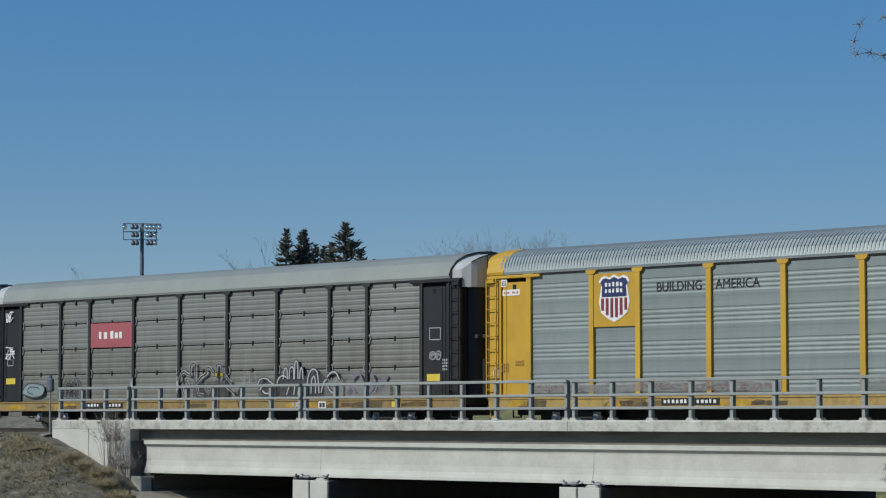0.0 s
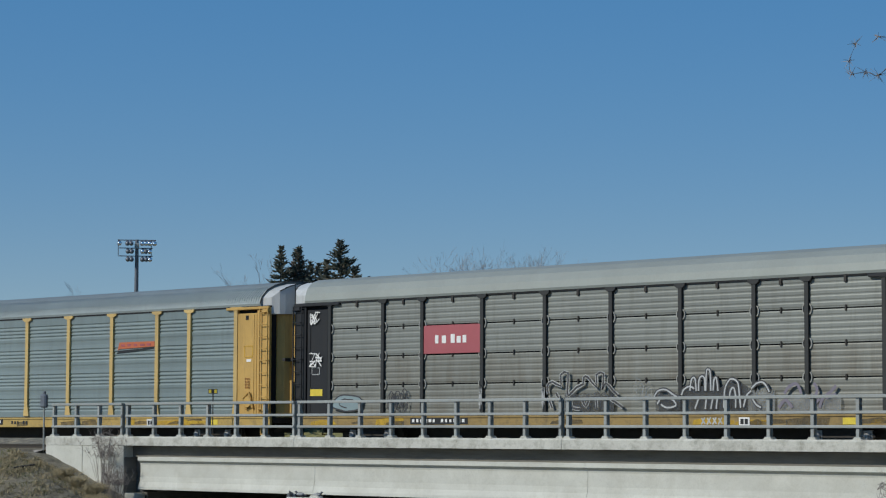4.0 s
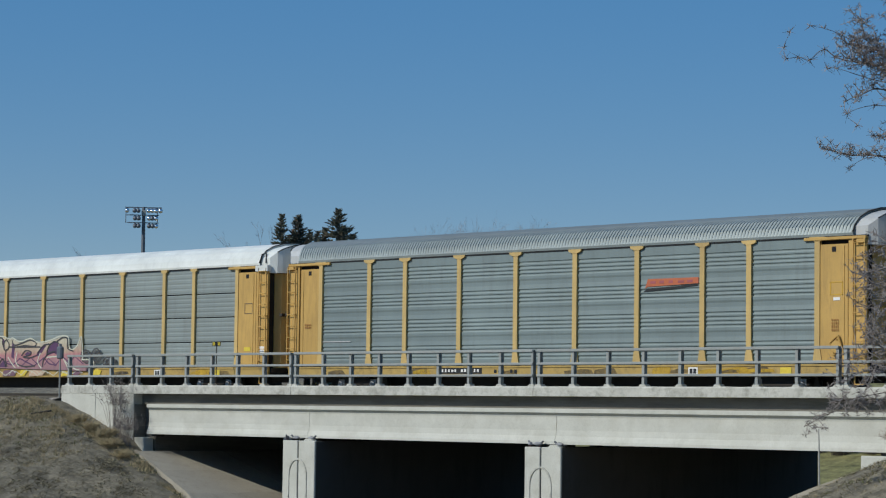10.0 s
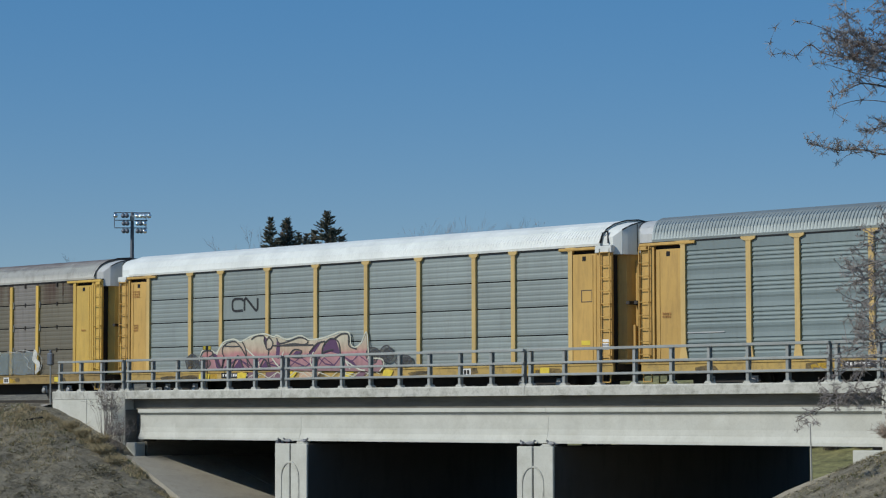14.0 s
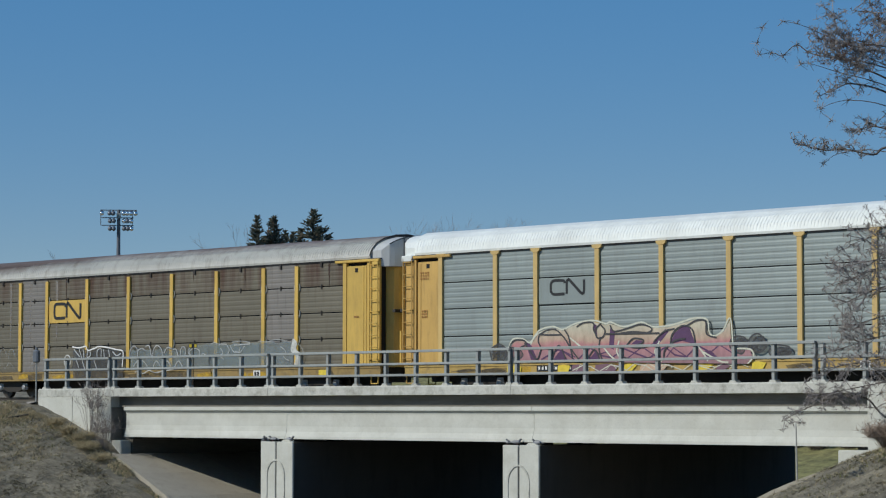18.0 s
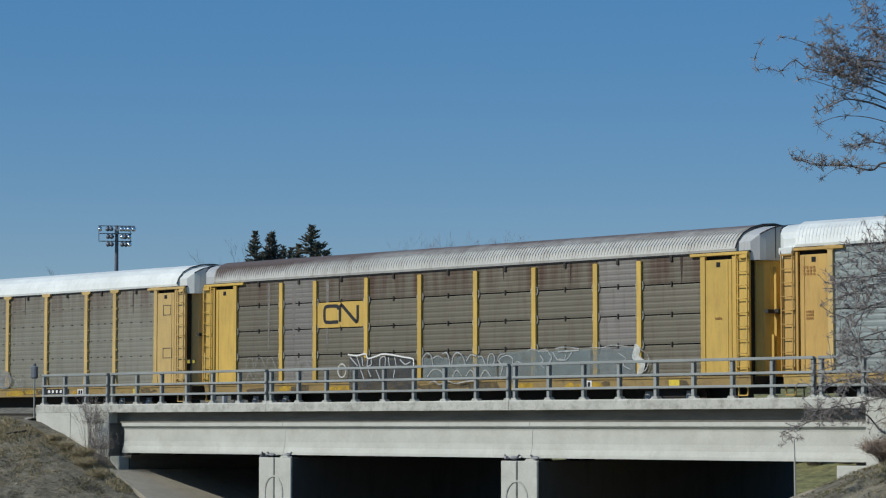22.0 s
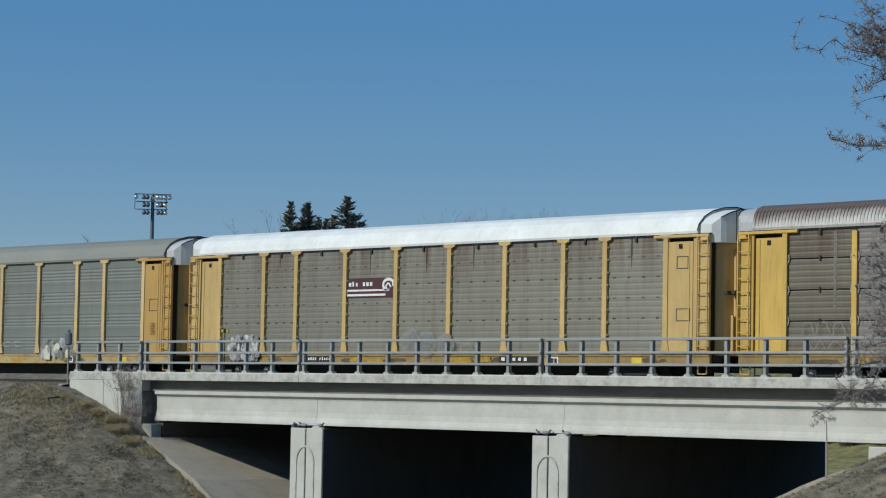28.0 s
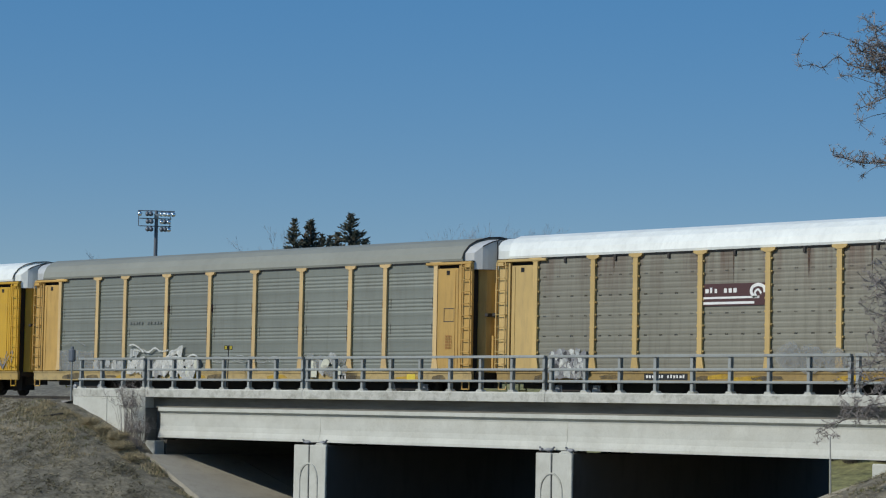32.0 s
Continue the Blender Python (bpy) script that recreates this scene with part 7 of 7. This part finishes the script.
            star(g, loc(p[0] + rnd.uniform(-0.05, 0.05), p[1] + rnd.uniform(-0.05, 0.05), p[2]), 0.15, 6)
        tagged(part("twig_spray", g, M_TWIG, limb), kind="stuff")
    haze = Geo()
    for _ in range(240):
        u = rnd.gauss(-4.5, 0.62)
        star(haze, loc(max(u, -5.7), rnd.gauss(9.42 + 0.12 * (u + 4.5), 0.26), rnd.uniform(-0.7, 0.7)), rnd.uniform(0.06, 0.15), 4)
    for _ in range(110):
        star(haze, loc(rnd.gauss(-3.8, 0.3), rnd.gauss(10.4, 0.5), rnd.uniform(-0.7, 0.7)), rnd.uniform(0.06, 0.15), 4)
    tagged(part("seed_head_spray", haze, M_RUSTLEAF, root, "dry reddish-brown seed heads"), kind="stuff")


def curve_pts3(ctrl, n=6):
    out = []
    m = len(ctrl)
    for i in range(m - 1):
        p = [ctrl[min(max(i + k - 1, 0), m - 1)] for k in range(4)]
        for s in range(n):
            t = s / n
            out.append(0.5 * (2 * p[1] + (p[2] - p[0]) * t + (2 * p[0] - 5 * p[1] + 4 * p[2] - p[3]) * t * t + (3 * p[1] - p[0] - 3 * p[2] + p[3]) * t ** 3))
    out.append(ctrl[-1])
    return out


near_tree()


# ---------------------------------------------------------------- shrubs and grass
def shrub(x, y, h, r, n, mat, label, seed, lean=0.0):
    rnd = random.Random(seed)
    z = ground_height(x, y) - 0.1
    root = thing("bare_shrub", label, "shrub", pose(x, y, z))
    for k in range(4):
        g = Geo()
        for _ in range(n // 4):
            a = rnd.uniform(0, 6.28)
            s = rnd.uniform(0.2, 1.0)
            p0 = Vector((rnd.uniform(-0.25, 0.25) * r, rnd.uniform(-0.2, 0.2) * r, 0))
            p1 = p0 + Vector((math.cos(a) * r * 0.4 * s + lean * h * 0.3, math.sin(a) * r * 0.4 * s, h * 0.5))
            p2 = p0 + Vector((math.cos(a) * r * s + lean * h, math.sin(a) * r * s, h * rnd.uniform(0.6, 1.0)))
            g.tube([p0, p1, p2], [0.008, 0.006, 0.003], 3)
            for _ in range(7):
                c = p1.lerp(p2, rnd.random())
                e = c + Vector((rnd.uniform(-1, 1), rnd.uniform(-1, 1), rnd.uniform(-0.2, 1))) * 0.28
                g.tube([c, e], [0.007, 0.004], 3)
        part("stem_spray", g, mat, root)


shrub(-3.9, -3.25, 2.6, 1.1, 52, M_SHRUB, "leafless grey shrub in front of the abutment", 5)
shrub(-3.0, -3.4, 1.7, 0.8, 44, M_SHRUB, "leafless grey shrub in front of the abutment", 6)
for sx, sy, sh, sd in ((-3.3, -4.2, 0.55, 21), (-2.6, -4.5, 0.45, 22), (-4.2, -4.3, 0.5, 23), (-1.6, -4.7, 0.35, 24), (-5.2, -4.1, 0.45, 25)):
    shrub(sx, sy, sh, 0.55, 60, M_WEED, "low clump of bleached grass beside the paving", sd)
shrub(35.9, -4.5, 0.8, 0.85, 420, M_FUZZ, "fuzzy pinkish-tan dry shrub beside the abutment", 7)
shrub(37.0, -4.6, 1.4, 1.0, 420, M_FUZZ, "fuzzy pinkish-tan dry shrub beside the abutment", 8)
for k in range(8):
    shrub(-5.0 + 1.7 * k, 38.6 + 0.4 * (k % 2), 2.3, 1.5, 200, M_HEDGE, "dark leafless hedge shrub behind the far lawn", 40 + k)


def grass_tufts(name, n, seed, x_span, y_span, label):
    """Short withered blades all over a bank, thicker in drifts."""
    rnd = random.Random(seed)
    v, f = [], []
    k = 0
    while k < n:
        x, y = rnd.uniform(*x_span), rnd.uniform(*y_span)
        if -2.6 < x < 30 and y > -4.9 - 0.22 * max(0.0, min(9.0, x + 2.3)):
            continue
        if noise.noise((x * 0.5, y * 0.5, 4)) + 0.6 * noise.noise((x * 2.1, y * 2.1, 6)) < rnd.uniform(-0.9, 0.4):
            continue
        k += 1
        z = ground_height(x, y) + 0.16 * noise.noise((x * 0.45, y * 0.45, 0)) + 0.07 * noise.noise((x * 1.7, y * 1.7, 3)) - 0.03
        for _ in range(3):
            a, h, w = rnd.uniform(0, 6.28), rnd.uniform(0.02, 0.07), rnd.uniform(0.014, 0.028)
            dx, dy = math.cos(a) * w, math.sin(a) * w
            px, py = x + rnd.uniform(-0.08, 0.08), y + rnd.uniform(-0.08, 0.08)
            lx, ly = rnd.uniform(-0.16, 0.18), rnd.uniform(-0.16, 0.16)
            i = len(v)
            v += [(px - dx, py - dy, z), (px + dx, py + dy, z), (px + lx, py + ly, z + h)]
            f.append((i, i + 1, i + 2))
    single(name, Geo().add(v, f), M_TUFT, label, "grass", "stuff")


grass_tufts("dry_grass_tufts", 42000, 17, (-20, 9), (-17, -3.5), "withered olive and straw grass on the west bank")
grass_tufts("dry_grass_tufts", 14000, 18, (31, 44), (-16, -3.9), "withered grey-brown grass on the east bank")


def crest_weeds(n, mat, label, seed, tall):
    """Rank growth along the crest of the bank and the edge of the paving."""
    rnd = random.Random(seed)
    g = Geo()
    for k in range(n):
        if k % 3:
            x, y = rnd.uniform(-9.5, -2.7), -3.7 - abs(rnd.gauss(0, 2.0))
        else:
            x = rnd.uniform(-3.0, 7.0)
            y = -3.75 - 0.22 * (x + 2.3) - abs(rnd.gauss(0, 0.35))
        y = min(y, -3.65 - 0.22 * max(0.0, x + 2.3))
        if noise.noise((x * 0.9, y * 0.9, seed)) < rnd.uniform(-0.35, 0.3):
            continue
        z = ground_height(x, y) + 0.16 * noise.noise((x * 0.45, y * 0.45, 0)) + 0.07 * noise.noise((x * 1.7, y * 1.7, 3)) - 0.03
        for _ in range(6):
            a, hh = rnd.uniform(0, 6.28), rnd.uniform(0.3, 1.0) * tall
            px, py = x + rnd.uniform(-0.1, 0.1), y + rnd.uniform(-0.1, 0.1)
            dx, dy = math.cos(a) * 0.014, math.sin(a) * 0.014
            lx, ly = rnd.uniform(-0.6, 0.6) * hh, rnd.uniform(-0.6, 0.6) * hh
            g.add([(px - dx, py - dy, z), (px + dx, py + dy, z), (px + lx, py + ly, z + hh)], [(0, 1, 2)])
    single("crest_weeds", g, mat, label, "weeds", "stuff")


def east_weeds(n, mat, label, seed, tall):
    """Rough growth on the bank beyond the far abutment."""
    rnd = random.Random(seed)
    g = Geo()
    for _ in range(n):
        x, y = rnd.uniform(36.0, 44), -4.4 - abs(rnd.gauss(0, 3.0))
        z = ground_height(x, y) + 0.16 * noise.noise((x * 0.45, y * 0.45, 0)) + 0.07 * noise.noise((x * 1.7, y * 1.7, 3)) - 0.03
        for _ in range(7):
            a, hh = rnd.uniform(0, 6.28), rnd.uniform(0.3, 1.0) * tall
            px, py = x + rnd.uniform(-0.12, 0.12), y + rnd.uniform(-0.12, 0.12)
            dx, dy = math.cos(a) * 0.014, math.sin(a) * 0.014
            g.add([(px - dx, py - dy, z), (px + dx, py + dy, z), (px + rnd.uniform(-0.6, 0.6) * hh, py + rnd.uniform(-0.6, 0.6) * hh, z + hh)], [(0, 1, 2)])
    single("bank_weeds", g, mat, label, "weeds", "stuff")


east_weeds(420, M_WEED, "bleached dead weeds on the bank by the tree", 31, 0.12)
east_weeds(500, M_MOSS, "olive-green winter weeds on the bank by the tree", 32, 0.12)
crest_weeds(4200, M_WEED, "bleached dead weeds along the crest of the bank", 3, 0.17)
crest_weeds(900, M_MOSS, "olive-green winter weeds along the crest of the bank", 8, 0.13)
single("marker_stake", Geo().tube([(32.89, -5.0, -3.6), (32.86, -5.0, -1.6), (32.83, -4.98, -0.93)], [0.032, 0.026, 0.02], 8), M_STAKE, "thin pale stake standing on the bank before the girder", "stake")
single("old_plank", Geo().box(-0.5, 0.35, -0.11, 0.11, -0.03, 0.03, 0.01).turned(pose(-7.0, -4.72, -0.80, 4, -9, 63)), M_STEEL, "dark weathered plank lying on the crest of the bank", "plank")



# ---------------------------------------------------------------- pigeons
def blob(rx, ry, rz, cx=0.0, cy=0.0, cz=0.0, tip=1.0):
    """A tapered egg along x."""
    v, f = [], []
    n, m = 7, 8
    for i in range(n + 1):
        a = math.pi * i / n
        r = math.sin(a) * (1 - 0.25 * tip * math.cos(a) * -1 if tip else 1)
        for k in range(m):
            b = 2 * math.pi * k / m
            v.append((cx - rx * math.cos(a), cy + ry * r * math.cos(b), cz + rz * r * math.sin(b)))
    for i in range(n):
        for k in range(m):
            f.append((i * m + k, i * m + (k + 1) % m, i * m + m + (k + 1) % m, i * m + m + k))
    return Geo().add(v, f)


def pigeon(at, label, flying=False, pale=False):
    mat = M_PIGEON_PALE if pale else M_PIGEON
    root = thing("pigeon", label, "bird", at, "pigeons on the piers")
    part("body", blob(0.15, 0.062, 0.07, 0, 0, 0.10), mat, root, "", True)
    part("head", blob(0.042, 0.034, 0.036, 0.15, 0, 0.185, 0), M_PIGEON, root, "", True)
    part("neck", Geo().tube([(0.09, 0, 0.12), (0.14, 0, 0.17)], [0.045, 0.03], 7), M_PIGEON, root)
    part("beak", Geo().tube([(0.185, 0, 0.185), (0.212, 0, 0.178)], [0.009, 0.002], 5), M_STEEL, root)
    part("tail", Geo().prism([(-0.13, 0.105), (-0.27, 0.075), (-0.27, 0.062), (-0.12, 0.085)], -0.04, 0.04), M_PIGEON, root)
    wings = []
    for s in (-1, 1):
        if flying:
            g = Geo().add([(0.09, 0, 0), (0.12, s * 0.16, 0.02), (0.02, s * 0.33, 0.0), (-0.08, s * 0.18, -0.01), (-0.10, 0, 0), (0.0, s * 0.12, 0.022), (0.0, s * 0.12, -0.012)],
                          [(0, 1, 5), (1, 2, 5), (2, 3, 5), (3, 4, 5), (4, 0, 5), (1, 0, 6), (2, 1, 6), (3, 2, 6), (4, 3, 6), (0, 4, 6)])
            wings.append(part("wing", g, M_PIGEON_PALE, root, "pale raised wing", False, pose(0, s * 0.045, 0.13)))
        else:
            part("wing", blob(0.135, 0.018, 0.05, -0.03, s * 0.055, 0.105), M_PIGEON_PALE, root, "folded grey wing", True)
    for s in (-0.025, 0.025):
        part("leg", Geo().tube([(0.02, s, 0.0), (0.02, s, 0.05)], 0.006, 5), M_CRIMSON, root)
    return root, wings


SILL_Z = -1.738
flyer, flyer_wings = pigeon(pose(6.32, -2.86, SILL_Z, 0, 0, -60), "grey pigeon taking off from the pier top", True)
pigeon(pose(6.75, -2.84, SILL_Z, 0, 0, 200), "slate-grey pigeon perched on the pier top")
pigeon(pose(7.72, -2.84, SILL_Z, 0, 0, 10), "slate-grey pigeon perched on the pier top")
pigeon(pose(19.0, -2.84, SILL_Z, 0, 0, 150), "slate-grey pigeon perched on the pier top")
pigeon(pose(19.4, -2.83, SILL_Z, 0, 0, 20), "pale grey pigeon perched on the pier top", False, True)
pigeon(pose(20.35, -2.84, SILL_Z, 0, 0, 190), "slate-grey pigeon perched on the pier top")


# ---------------------------------------------------------------- what moves
def motions():
    steps = [0.5 * k for k in range(65)]
    for car in [o for o in scene.objects if o.parent is None and o.name.startswith("autorack_car")]:
        x0 = car.location.x - run(0)
        walk(car, [(t, pose(x0 + run(t), 0, 0)) for t in steps])
    fine = [0.1 * k for k in range(321)]
    for w, dx in wheelsets:
        walk(w, [(t, pose(dx, 0, WHEEL_R, 0, math.degrees((run(t) - run(0)) / WHEEL_R) % 360, 0)) for t in fine])

    # one pigeon drops off the pier and glides away over the bank
    perch = pose(6.32, -2.86, SILL_Z, 0, 0, -60)
    walk(flyer, [(0, perch), (30.6, perch), (30.8, pose(6.25, -3.05, -1.72, 0, 0, -110)),
                 (30.9, pose(5.99, -3.15, -1.58, 0, 12, 205)),
                 (31.0, pose(5.80, -3.25, -1.78, 0, 12, 205)),
                 (31.1, pose(5.30, -3.40, -2.23, 0, 12, 205)),
                 (31.2, pose(5.01, -3.60, -2.44, 0, 12, 205)),
                 (31.3, pose(4.55, -3.90, -2.74, 0, 12, 205)),
                 (31.4, pose(4.22, -4.20, -3.02, 0, 12, 205)),
                 (31.5, pose(3.99, -4.50, -3.33, 0, 12, 205)),
                 (31.6, pose(3.57, -4.80, -3.66, 0, 12, 205)),
                 (31.8, pose(2.98, -5.40, -4.34, 0, 12, 205)),
                 (32.0, pose(2.52, -6.00, -4.92, 0, 12, 205))])
    for w, s in zip(flyer_wings, (-1, 1)):
        def beat(deg, sweep, sy=s):
            return pose(0, sy * 0.045, 0.13, sy * deg, 0, sy * sweep)
        folded = beat(-70, 70)
        rows = [(0, folded), (30.6, folded)]
        walk(w, rows + [(30.7 + 0.1 * k, beat(50 if k % 2 else -35, 8)) for k in range(14)])


motions()
